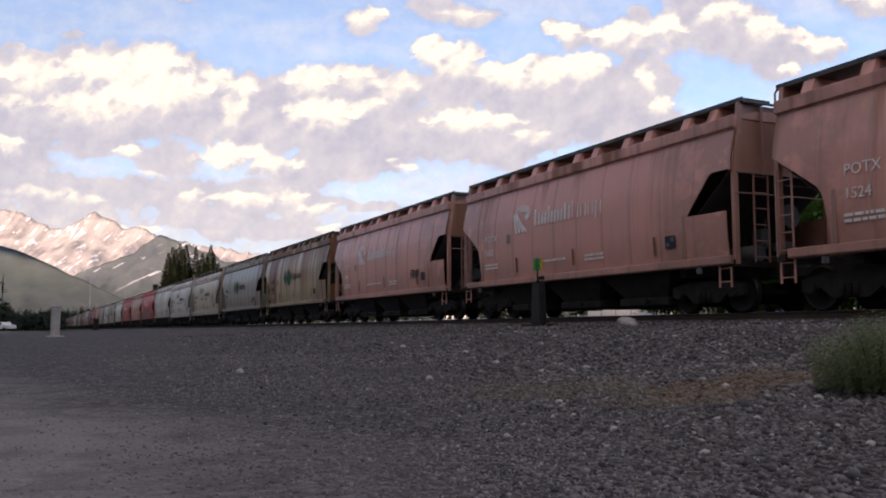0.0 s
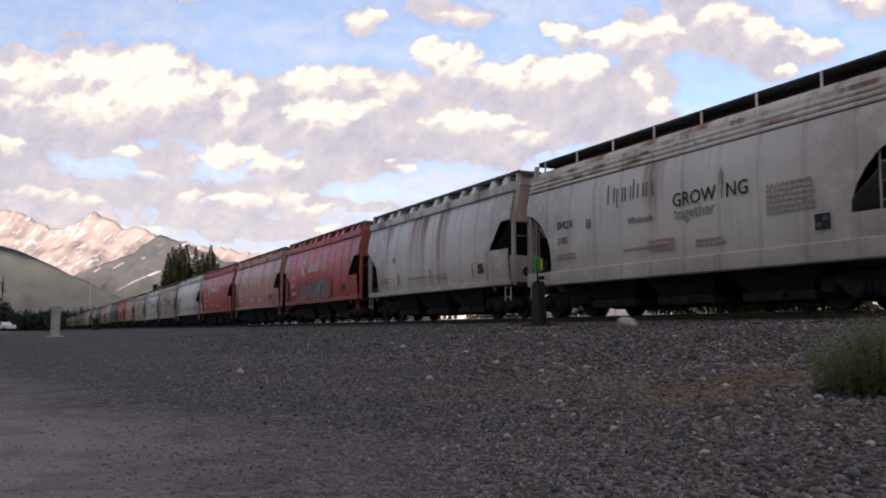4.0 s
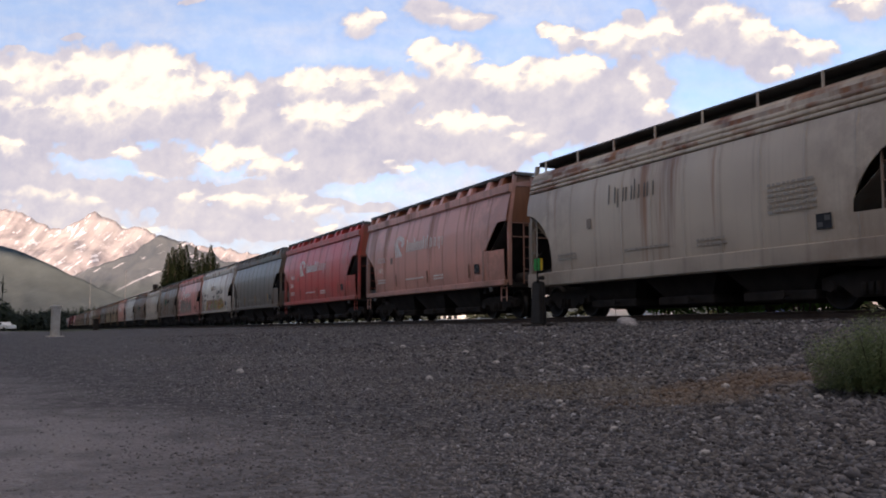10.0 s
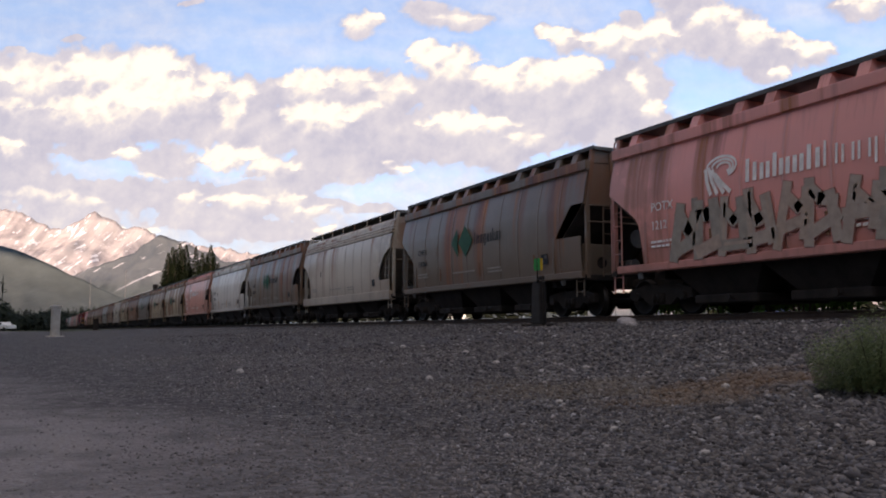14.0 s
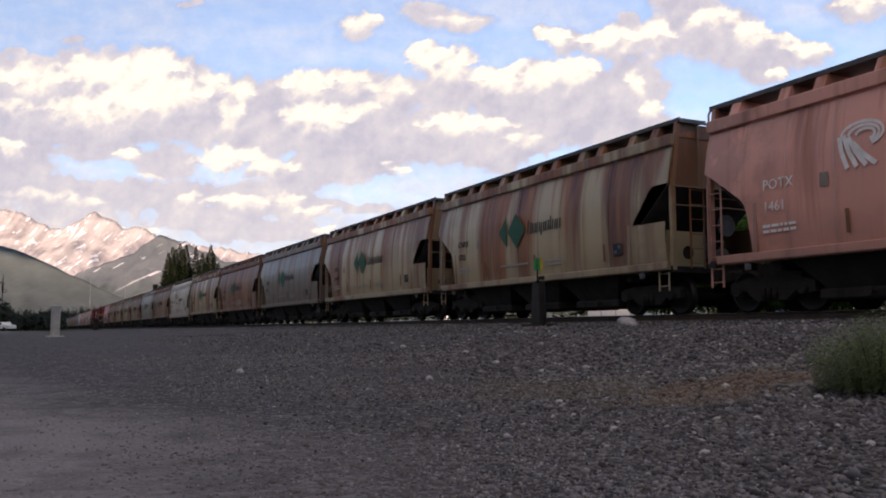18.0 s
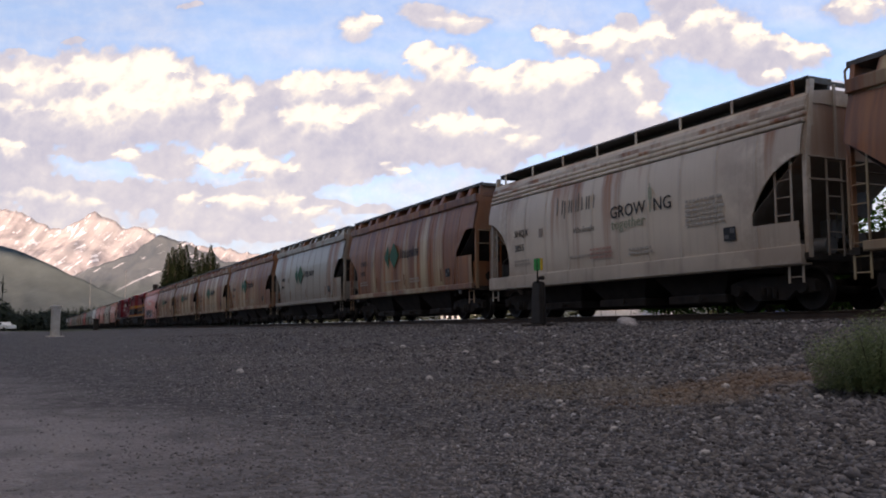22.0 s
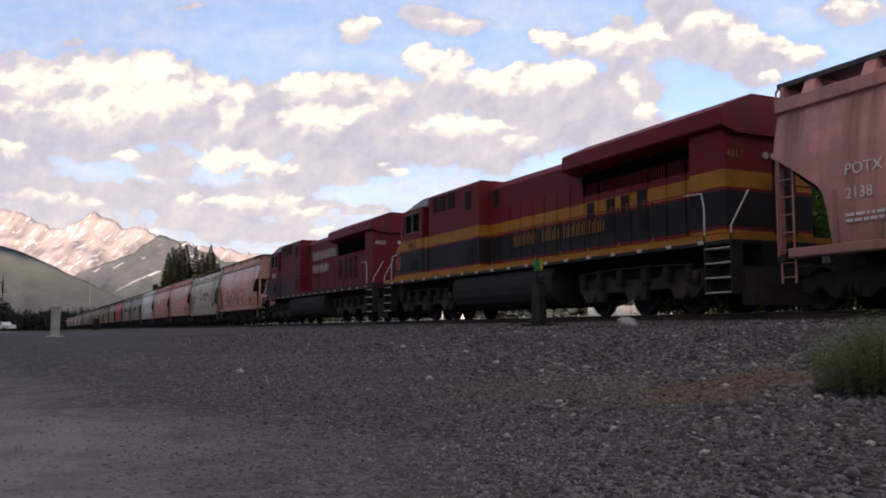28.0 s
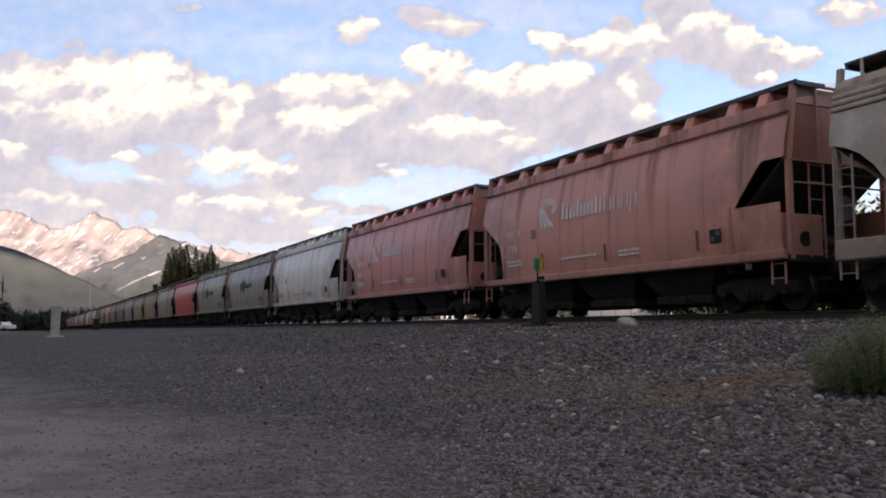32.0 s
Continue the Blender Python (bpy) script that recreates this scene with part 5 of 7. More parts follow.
def locomotive(label, liv, rails, word_mat, number, rows):
    """Six-axle diesel, cab towards -x, radiator wings towards +x; origin at the middle on the rail."""
    lo = thing("locomotive", label, "locomotive", group="locomotives of the train")
    bm = bmesh.new()
    box(bm, -10.5, 10.5, -1.52, 1.52, 1.52, 1.74)
    box(bm, -10.6, 10.6, -0.6, 0.6, 1.0, 1.55)
    part("underframe", bm, liv, lo)
    bm = bmesh.new()
    hood_section(bm, -1.7, 10.0, 1.05, 1.74, 4.66)
    part("long_hood", bm, liv, lo)
    # full-width auxiliary cabin behind the driver's cab
    bm = bmesh.new()
    hood_section(bm, -5.85, -1.6, 1.46, 1.74, 4.80, 0.10)
    part("auxiliary_cabin", bm, liv, lo)
    bm = bmesh.new()
    box(bm, -6.3, -5.85, -1.50, 1.50, 1.74, 3.24)
    part("cab_step_panel", bm, liv, lo)
    bm = bmesh.new()
    box(bm, -6.3, -5.85, -1.15, 1.15, 3.24, 4.58)
    part("cab_passage", bm, M_GRIME, lo, "dark recess behind the cab")
    for x0, x1, z0, z1 in ((-5.4, -5.0, 4.08, 4.66), (-4.85, -4.3, 4.08, 4.66), (-4.1, -3.5, 4.08, 4.66), (-2.65, -2.2, 3.85, 4.5), (-2.5, -2.1, 1.9, 2.5)):
        bm = bmesh.new()
        box(bm, x0, x1, -1.475, -1.45, z0, z1)
        for k in range(6):
            box(bm, x0 + 0.03, x1 - 0.03, -1.49, -1.475, z0 + 0.05 + k * (z1 - z0) / 6.2, z0 + 0.09 + k * (z1 - z0) / 6.2)
        part("vent_grille", bm, M_GRIME, lo, "black louvred vent")
    # radiator wings: a wide roof whose underside slopes in to the hood
    bm = bmesh.new()
    prism(bm, [(-1.05, 4.06), (-1.49, 4.18), (-1.53, 4.22), (-1.50, 4.60), (-1.36, 4.68), (-0.62, 5.0), (0.62, 5.0), (1.36, 4.68), (1.50, 4.60), (1.53, 4.22), (1.49, 4.18), (1.05, 4.06)], "x", 3.75, 10.3)
    bmesh.ops.recalc_face_normals(bm, faces=bm.faces)
    part("radiator_wing", bm, liv, lo)
    bm = bmesh.new()
    for k in range(46):
        box(bm, 4.2 + k * 0.1, 4.225 + k * 0.1, -1.10, -1.06, 3.42, 4.0)
    box(bm, 4.1, 8.9, -1.065, -1.05, 3.38, 4.05)
    part("radiator_intake", bm, M_VOID, lo, "black radiator intake grille")
    bm = bmesh.new()
    soft_box(bm, 9.0, 10.15, -1.38, 1.38, 1.74, 4.2, 0.05, 1)
    part("radiator_cabin", bm, liv, lo)
    # Dark upright panel on the far half of the rear face.
    bm = bmesh.new()
    box(bm, 10.15, 10.17, 0.1, 0.8, 1.8, 3.6)
    part("end_door", bm, M_GRIME, lo, "dark panel on the rear end")
    # cab: lower body, window posts, roof and full-width sloped nose
    bm = bmesh.new()
    prism(bm, [(-8.52, 1.74), (-8.52, 3.5), (-6.3, 3.5), (-6.3, 1.74)], "y", -1.53, 1.53)
    box(bm, -6.55, -6.3, -1.53, 1.53, 3.5, 4.3)
    prism(bm, [(-8.52, 3.5), (-8.26, 4.3), (-8.12, 4.3), (-8.38, 3.5)], "y", -1.53, -1.40)
    prism(bm, [(-8.52, 3.5), (-8.26, 4.3), (-8.12, 4.3), (-8.38, 3.5)], "y", 1.40, 1.53)
    prism(bm, [(-8.52, 3.5), (-8.26, 4.3), (-8.12, 4.3), (-8.38, 3.5)], "y", -0.08, 0.08)
    prism(bm, [(-8.26, 4.3), (-8.15, 4.46), (-6.3, 4.46), (-6.3, 4.3)], "y", -1.53, 1.53)
    part("cab", bm, liv, lo)
    bm = bmesh.new()
    prism(bm, [(-8.22, 4.44), (-8.15, 4.5), (-7.4, 4.66), (-6.6, 4.78), (-5.86, 4.80), (-5.86, 4.44)], "y", -1.5, 1.5)
    bmesh.ops.recalc_face_normals(bm, faces=bm.faces)
    bmesh.ops.bevel(bm, geom=[e for e in bm.edges if abs(e.verts[0].co.y) > 1.4 and abs(e.verts[1].co.y) > 1.4 and min(v.co.z for v in e.verts) > 4.45], offset=0.09, segments=2, affect="EDGES")
    part("cab_roof", bm, M_ROOF, lo, "pale grey cab roof")
    bm = bmesh.new()
    prism(bm, [(-9.5, 1.74), (-9.5, 2.78), (-9.36, 2.98), (-8.5, 3.48), (-8.5, 1.74)], "y", -1.42, 1.42)
    bmesh.ops.recalc_face_normals(bm, faces=bm.faces)
    bmesh.ops.bevel(bm, geom=[e for e in bm.edges if all(v.co.z > 2.7 for v in e.verts)], offset=0.07, segments=2, affect="EDGES")
    part("nose", bm, liv, lo)
    bm = bmesh.new()
    for x in (-7.9, -7.1):
        soft_box(bm, x, x + 0.5, -0.9, -0.4, 2.9, 3.95, 0.08, 2)
    soft_box(bm, -8.2, -7.9, -1.2, -0.1, 2.8, 3.7, 0.05, 1)
    part("cab_seats", bm, M_GRIME, lo, "dark seats and control stand inside the cab")
    for x0, x1 in ((-8.05, -7.35), (-7.29, -6.58)):
        bm = bmesh.new()
        box(bm, x0, x1, -1.50, -1.495, 3.52, 4.28)
        w = part("window", bm, M_CLEAR, lo, "clear sliding cab window")
        w.visible_shadow = False
        bm = bmesh.new()
        for a in (x0 - 0.03, x1):
            box(bm, a, a + 0.03, -1.545, -1.48, 3.50, 4.30)
        for z in (3.50, 4.27):
            box(bm, x0, x1, -1.545, -1.48, z, z + 0.03)
        part("window_frame", bm, M_STEEL, w, "grey window frame")
    if word_mat is M_GOLD:
        bm = bmesh.new()
        rod(bm, (-9.0, -1.425, 2.4), (-9.0, -1.43, 2.4), 0.33, 8)
        part("emblem", bm, M_HERALD, lo, "faded red nose emblem")
    for y in (-1.38, 0.1):
        bm = bmesh.new()
        prism(bm, [(-8.46, 3.52), (-8.20, 4.3), (-8.19, 4.3), (-8.45, 3.52)], "y", y, y + 1.28)
        part("windscreen", bm, M_CLEAR, lo).visible_shadow = False
    bm = bmesh.new()
    box(bm, -7.35, -6.75, -1.545, -1.525, 1.95, 2.45)
    part("battery_box_door", bm, M_GRIME, lo)
    # doors along the hood
    door = bmesh.new()
    box(door, 0, 0.66, -0.012, 0, 0, 1.9)
    box(door, 0.5, 0.56, -0.03, -0.012, 0.9, 1.1)
    dm = finish(door, "hood_door", liv)
    dm.transform(Matrix.Translation((0, 0, 1.85)))
    for k in range(15):
        part("hood_door", dm, None, lo, m=pose(-1.5 + k * 0.72, -1.06, 0))
    for x0, x1, z0, z1, y in ((-1.3, -0.9, 3.8, 4.4, -1.05), (4.35, 4.72, 2.2, 3.2, -1.07), (5.3, 5.67, 2.2, 3.2, -1.07),
                             (5.95, 6.32, 2.2, 3.2, -1.07), (6.65, 7.05, 2.15, 3.25, -1.07)):
        bm = bmesh.new()
        box(bm, x0, x1, y - 0.01, y, z0, z1)
        for k in range(5):
            box(bm, x0 + 0.03, x1 - 0.03, y - 0.025, y - 0.01, z0 + 0.08 + k * (z1 - z0) / 5.2, z0 + 0.13 + k * (z1 - z0) / 5.2)
        part("vent_grille", bm, M_GRIME, lo, "black louvred vent")
    bm = bmesh.new()
    soft_box(bm, -1.2, 0.9, -0.5, 0.5, 4.5, 4.72, 0.06, 2)
    part("exhaust_stack", bm, M_GRIME, lo)
    bm = bmesh.new()
    for k in range(3):
        rod(bm, (1.5 + k * 0.22, -0.3, 4.72), (1.85 + k * 0.22, -0.3, 4.74), 0.04, 8, 0.09)
    rod(bm, (1.8, -0.3, 4.45), (1.8, -0.3, 4.72), 0.04, 8)
    part("horn", bm, M_GRIME, lo)
    # fuel tank, bogies, steps
    bm = bmesh.new()
    prism(bm, [(-0.85, 0.32), (-1.15, 0.38), (-1.36, 0.52), (-1.47, 0.74), (-1.50, 1.0), (-1.48, 1.25), (-1.38, 1.45), (1.38, 1.45), (1.48, 1.25), (1.50, 1.0), (1.47, 0.74), (1.36, 0.52),
               (1.15, 0.38), (0.85, 0.32)], "x", -3.6, 3.1)
    part("fuel_tank", bm, M_TANK, lo, "long black fuel tank")
    for bx in (-6.75, 6.6):
        bm = bmesh.new()
        box(bm, -0.3, 0.3, -1.0, 1.0, 0.6, 1.1)
        bo = part("bogie", bm, M_GRIME, lo, m=pose(bx, 0, 0))
        for s in (-1, 1):
            bm = bmesh.new()
            prism(bm, [(-2.6, 0.75), (-2.5, 1.05), (-1.2, 1.08), (-0.9, 0.92), (0.9, 0.92), (1.2, 1.08), (2.5, 1.05), (2.6, 0.75), (2.25, 0.38), (1.5, 0.38), (1.35, 0.62), (0.45, 0.62),
                       (0.35, 0.38), (-0.35, 0.38), (-0.45, 0.62), (-1.35, 0.62), (-1.5, 0.38), (-2.25, 0.38)], "y", s * 1.05 - 0.08, s * 1.05 + 0.08)
            for x in (-1.88, 0, 1.88):
                rod(bm, (x, s * 1.02, 0.53), (x, s * 1.25, 0.53), 0.17, 12)
                rod(bm, (x + 0.5, s * 1.2, 0.72), (x + 0.5, s * 1.2, 1.0), 0.1, 8)
            side = part("side_frame", bm, M_TRUCK, bo)
            for x in (-2.2, -1.4, -0.5, 0.55, 1.4, 2.2):
                bm = bmesh.new()
                soft_box(bm, x - 0.11, x + 0.11, s * 1.24 - 0.09, s * 1.24 + 0.09, 0.78, 1.16, 0.03, 1)
                part("brake_cylinder" if abs(x) < 1 else "spring_seat", bm, M_GRIME, side)
            bm = bmesh.new()
            pipe(bm, [(-2.4, s * 1.3, 1.14), (-1.0, s * 1.3, 1.2), (1.0, s * 1.3, 1.2), (2.4, s * 1.3, 1.14)], 0.025, 6)
            part("sand_pipe", bm, M_GRIME, side)
        for x in (-1.88, 0, 1.88):
            w = part("wheelset", LOCO_WHEELS, None, bo)
            w.matrix_parent_inverse = Matrix.Translation((x, 0, 0.53))
            ALL_LOCO_WHEELS.append(w)
    for s in (-1, 1):
        x = s * 10.05
        bm = bmesh.new()
        box(bm, x - 0.44, x + 0.44, -1.24, -1.2, 0.4, 1.74)
        box(bm, x - 0.44, x - 0.40, -1.53, -1.24, 0.4, 1.74)
        box(bm, x + 0.40, x + 0.44, -1.53, -1.24, 0.4, 1.74)
        well = part("step_well", bm, M_GRIME, lo)
        for k in range(4):
            bm = bmesh.new()
            box(bm, x - 0.4, x + 0.4, -1.53, -1.24, 0.43 + k * 0.33, 0.455 + k * 0.33)
            part("step", bm, M_SILVER, well, "white-edged step")
        bm = bmesh.new()
        pipe(bm, [(x - s * 0.42, -1.5, 0.8), (x - s * 0.42, -1.5, 2.4), (x - s * 0.5, -1.5, 2.72), (x - s * 1.1, -1.5, 2.75)], 0.02)
        pipe(bm, [(x + s * 0.42, -1.5, 0.8), (x + s * 0.42, -1.5, 1.9), (x + s * 0.5, -1.05, 2.7)], 0.02)
        part("handrail", bm, rails, lo, "pale bent handrail")
        bm = bmesh.new()
        prism(bm, [(s * 10.55, 0.15), (s * 10.85, 0.15), (s * 10.6, 1.0), (s * 10.5, 1.0)], "y", -1.3, 1.3)
        part("plough", bm, M_GRIME, lo)
        part("coupler", COUPLER, None, lo, m=pose(s * 10.6, 0, 0, 0, 0, 0 if s > 0 else 180))
    bm = bmesh.new()
    for k in range(9):
        x = -2.0 + k * 1.4
        rod(bm, (x, -1.5, 1.74), (x, -1.5, 2.78), 0.016, 6)
    pipe(bm, [(-2.0, -1.5, 2.78), (9.2, -1.5, 2.78)], 0.016)
    part("walkway_rail", bm, liv, lo)
    # pale reflector tabs along the sill and lettering blocks
    bm = bmesh.new()
    for k in range(18):
        box(bm, -9.6 + k * 1.12, -9.42 + k * 1.12, -1.535, -1.52, 1.55, 1.63)
    part("reflector_tabs", bm, M_CREAM, lo)
    for shape, length, h, x, z, y in rows:
        part("wordmark", wordmark(shape, length, h, word_mat, 0.24), None, lo, m=pose(x, y, z))
    part("road_number", text_mesh(number, 0.42, M_CREAM if word_mat is M_CREAM else M_DARKRED), None, lo, m=pose(-7.75, -1.54, 2.87))
    part("road_number", text_mesh(number, 0.26, word_mat), None, lo, m=pose(10.17, -1.3, 3.5, 0, 0, 90))
    bm = bmesh.new()
    rod(bm, (10.1, -0.12, 3.62), (10.2, -0.12, 3.62), 0.08, 10)
    rod(bm, (10.1, 0.12, 3.62), (10.2, 0.12, 3.62), 0.08, 10)
    part("headlight", bm, M_CREAM, lo)
    return lo


LOCO_WHEELS = wheelset(0.53)
ALL_LOCO_WHEELS = []
LOCO_LEN = (580.77 - 13.75 - 524.1) * SCALE / 2
LOCO_K = locomotive("red, yellow and black six-axle diesel locomotive", M_LIV_A, M_SILVER, M_GOLD, "4817",
                    [("cccccc", 1.6, 0.40, 0.1, 2.32, -1.12), ("cicc", 1.0, 0.40, 2.0, 2.32, -1.12), ("cccccccc", 2.1, 0.40, 3.2, 2.32, -1.12)])
LOCO_C = locomotive("maroon six-axle diesel locomotive with pale lettering", M_LIV_B, M_SILVER, M_CREAM, "8932",
                    [("ccccccicc", 4.2, 0.50, -0.2, 3.46, -1.12), ("cccicic", 3.0, 0.46, -0.2, 2.75, -1.12)])
CARS.append((LOCO_K, (-524.1 - 0.6) * SCALE - LOCO_LEN / 2))
CARS.append((LOCO_C, (-524.1 - 0.6) * SCALE - LOCO_LEN * 1.5))

# ---------------------------------------------------------------- sprayed paint on some cars
def spray_line(bm, pts, w, y, mi):
    for a, b in zip(pts, pts[1:]):
        d = Vector((b[0] - a[0], b[1] - a[1]))
        if d.length < 1e-4:
            continue
        d.normalize()
        q = Vector((-d.y, d.x)) * w / 2
        e = d * w * 0.3
        vs = [bm.verts.new((p[0], y, p[1])) for p in ((a[0] + q.x - e.x, a[1] + q.y - e.y), (b[0] + q.x + e.x, b[1] + q.y + e.y), (b[0] - q.x + e.x, b[1] - q.y + e.y), (a[0] - q.x - e.x, a[1] - q.y - e.y))]
        f = bm.faces.new(vs)
        f.material_index = mi


def graffiti(car, x0, x1, z0, z1, colours, line, seed, fill=True, width=0.05):
    """Sprayed piece of fat interlocking strokes, or bare outlines of round shapes; no letters."""
    rnd = random.Random(seed)
    mats = [flat_paint(f"spray_{seed}_{i}", c) for i, c in enumerate(colours)] + [flat_paint(f"spray_{seed}_line", line)]
    ink = len(colours)
    bm = bmesh.new()
    h = z1 - z0
    if fill:
        count = max(4, int((x1 - x0) / (h * 0.62)))
        step = (x1 - x0) / count
        for i in range(count):
            cx, top = x0 + (i + 0.5) * step, h * rnd.uniform(0.82, 1.05)
            w = step * 0.46
            lean = rnd.uniform(-0.16, 0.22) * step
            strokes = [[(cx - w + rnd.uniform(-.05, .05), z0), (cx - w * 0.7 + lean, z0 + top)], [(cx + w * 0.75, z0 + rnd.uniform(0, 0.2) * h), (cx + w * 0.6 + lean, z0 + top * rnd.uniform(0.75, 1))]]
            strokes.append([(cx - w * 0.8 + lean, z0 + top * rnd.uniform(0.75, 0.95)), (cx + lean, z0 + top * rnd.uniform(0.45, 0.95)), (cx + w * 0.9 + lean, z0 + top * rnd.uniform(0.55, 1.0))])
            strokes.append([(cx - w * 0.9, z0 + h * rnd.uniform(0.05, 0.4)), (cx + w * rnd.uniform(0.6, 1.4), z0 + h * rnd.uniform(0.1, 0.45))])
            fat = h * rnd.uniform(0.19, 0.27)
            shade = rnd.randrange(len(colours))
            for n_, st in enumerate(strokes):
                deep = -0.002 * (n_ + 1)
                spray_line(bm, st, fat + width * 0.9, deep, ink)
                spray_line(bm, st, fat, deep - 0.010, shade if rnd.random() < 0.6 else rnd.randrange(len(colours)))
                if rnd.random() < 0.6:
                    spray_line(bm, [(x + 0.03, z + 0.03) for x, z in st[:2]], fat * 0.3, deep - 0.014, rnd.randrange(len(colours)))
    else:
        # round-topped bubbles drawn with one thin line each, open at the foot
        count = max(3, int((x1 - x0) / (h * 0.72)))
        step = (x1 - x0) / count
        for i in range(count):
            cx, top = x0 + (i + 0.5) * step, h * rnd.uniform(0.78, 1.08)
            w, lean, turn = step * rnd.uniform(0.46, 0.6), rnd.uniform(-0.15, 0.25) * step, rnd.uniform(0, 40)

            def curve(a0, a1, rx, rz, ox, oz):
                out = []
                for q in range(31):
                    a = math.radians(a0 + (a1 - a0) * q / 30)
                    wob = 1 + 0.07 * math.sin(3 * a + turn)
                    z = oz + rz * wob * math.copysign(abs(math.sin(a)) ** 0.8, math.sin(a))
                    out.append((ox + rx * wob * math.cos(a) + lean * (z - z0) / h, z))
                return out
            ribbon(bm, curve(235 - turn, -50 + turn * 0.5, w, top / 2, cx, z0 + top / 2), width, 0, -0.020 - 0.001 * (i % 2))
            ribbon(bm, curve(200, -110 + turn, w * 0.32, top * rnd.uniform(0.12, 0.2), cx + rnd.uniform(-0.1, 0.1) * step, z0 + top * rnd.uniform(0.4, 0.6)), width * 0.85, 0, -0.023)
        for f in bm.faces:
            f.material_index = ink
    for f in bm.faces:
        if f.normal.y > 0:
            f.normal_flip()
    me = finish(bm, "graffiti", mats, False)
    on_side("graffiti", me, car, 0.0, 0.0, 0.024, "sprayed graffiti", tilt=0).location.y = -side_y(2.2, "A") - 0.02


CREAM, PALE_BLUE, ROSE = (0.55, 0.50, 0.40), (0.22, 0.34, 0.36), (0.50, 0.24, 0.22)
graffiti(CARS[8][0], 2.9, 9.2, 1.27, 2.35, [PALE_BLUE, (0.30, 0.32, 0.30), ROSE, (0.45, 0.20, 0.16)], (0.12, 0.05, 0.05), 21)
graffiti(CARS[10][0], 2.9, 11.2, 1.3, 2.75, [CREAM], (0.70, 0.50, 0.44), 22, False, 0.055)
graffiti(CARS[18][0], 2.9, 10.2, 1.30, 2.10, [(0.55, 0.40, 0.10), (0.55, 0.22, 0.08), (0.30, 0.38, 0.22), (0.52, 0.26, 0.26), (0.5, 0.45, 0.3)], (0.30, 0.16, 0.10), 23)
graffiti(CARS[19][0], 2.6, 9.0, 1.3, 2.5, [(0.47, 0.36, 0.29), (0.36, 0.32, 0.27), (0.44, 0.36, 0.30)], (0.42, 0.19, 0.16), 24)
graffiti(CARS[37][0], 2.6, 9.6, 1.3, 2.2, [(0.45, 0.30, 0.22), (0.05, 0.05, 0.06), (0.12, 0.25, 0.45), CREAM], (0.03, 0.03, 0.03), 25)
graffiti(CARS[38][0], 2.9, 9.4, 1.3, 2.45, [CREAM], (0.035, 0.03, 0.03), 26, False, 0.05)
graffiti(CARS[2][0], 10.0, 10.8, 1.6, 2.0, [CREAM], (0.04, 0.035, 0.035), 27, False, 0.06)
graffiti(CARS[28][0], 7.0, 8.2, 1.3, 1.9, [(0.6, 0.52, 0.42)], (0.6, 0.55, 0.45), 28, False, 0.05)

# ---------------------------------------------------------------- yard things
def along(px, far, z=0.0):
    """A place on the line of sight at px hundredths of the half width, far metres deep."""
    f = Vector((FORWARD.x, FORWARD.y, 0)).normalized()
    p = EYE + f * far + AXIS_RIGHT * (px / 100 * HALF * far)
    return Vector((p.x, p.y, z))


def gz(x, y):
    return float(ground_z(x, y))


def switch_stand():
    x, y = -21.2, 12.9
    t = thing("switch_stand", "dark steel switch stand with a green and yellow target", "switch stand", pose(x, y, BED_Z - 0.04, 0, 0, 14))
    bm = bmesh.new()
    soft_box(bm, -0.42, 0.42, -0.28, 0.28, 0.0, 0.12, 0.02, 1)
    part("base_plate", bm, M_GRIME, t)
    bm = bmesh.new()
    prism(bm, [(-0.21, 0.12), (0.21, 0.12), (0.15, 1.22), (0.11, 1.32), (-0.11, 1.32), (-0.15, 1.22)], "y", -0.13, 0.13)
    bmesh.ops.recalc_face_normals(bm, faces=bm.faces)
    bmesh.ops.bevel(bm, geom=bm.edges[:], offset=0.025, segments=2, affect="EDGES")
    part("housing", bm, simple("dark_painted_housing", (0.035, 0.033, 0.032), 0.6, 0, 0.4, 5, 0.2), t)
    bm = bmesh.new()
    rod(bm, (-0.04, 0, 1.3), (-0.04, 0, 1.98), 0.022, 8)
    part("mast", bm, M_GRIME, t)
    bm = bmesh.new()
    pipe(bm, [(0.1, -0.16, 1.28), (0.22, -0.18, 1.42), (0.30, -0.18, 1.40)], 0.035, 8)
    rod(bm, (0.28, -0.18, 1.40), (0.36, -0.18, 1.40), 0.06, 10)
    pipe(bm, [(0.26, -0.1, 1.3), (0.30, -0.1, 0.2)], 0.02, 6)
    part("throw_lever", bm, M_GRIME, t)
    bm = bmesh.new()
    box(bm, -0.17, 0.06, -0.012, 0.012, 1.63, 1.97)
    part("green_target", bm, simple("green_target_paint", (0.01, 0.28, 0.07), 0.5, 0, 0.15, 6, 0), t, "green sheet target")
    bm = bmesh.new()
    box(bm, -0.012, 0.012, 0.02, 0.08, 1.63, 1.97)
    part("yellow_target", bm, simple("yellow_target_paint", (0.55, 0.36, 0.02), 0.5, 0, 0.2, 6, 0), t, "yellow sheet target", pose(0.06, 0, 0, 0, 0, -62))
    bm = bmesh.new()
    box(bm, -0.05, 0.05, 0.2, 1.6, 0.06, 0.11)
    part("connecting_rod", bm, M_GRIME, t)


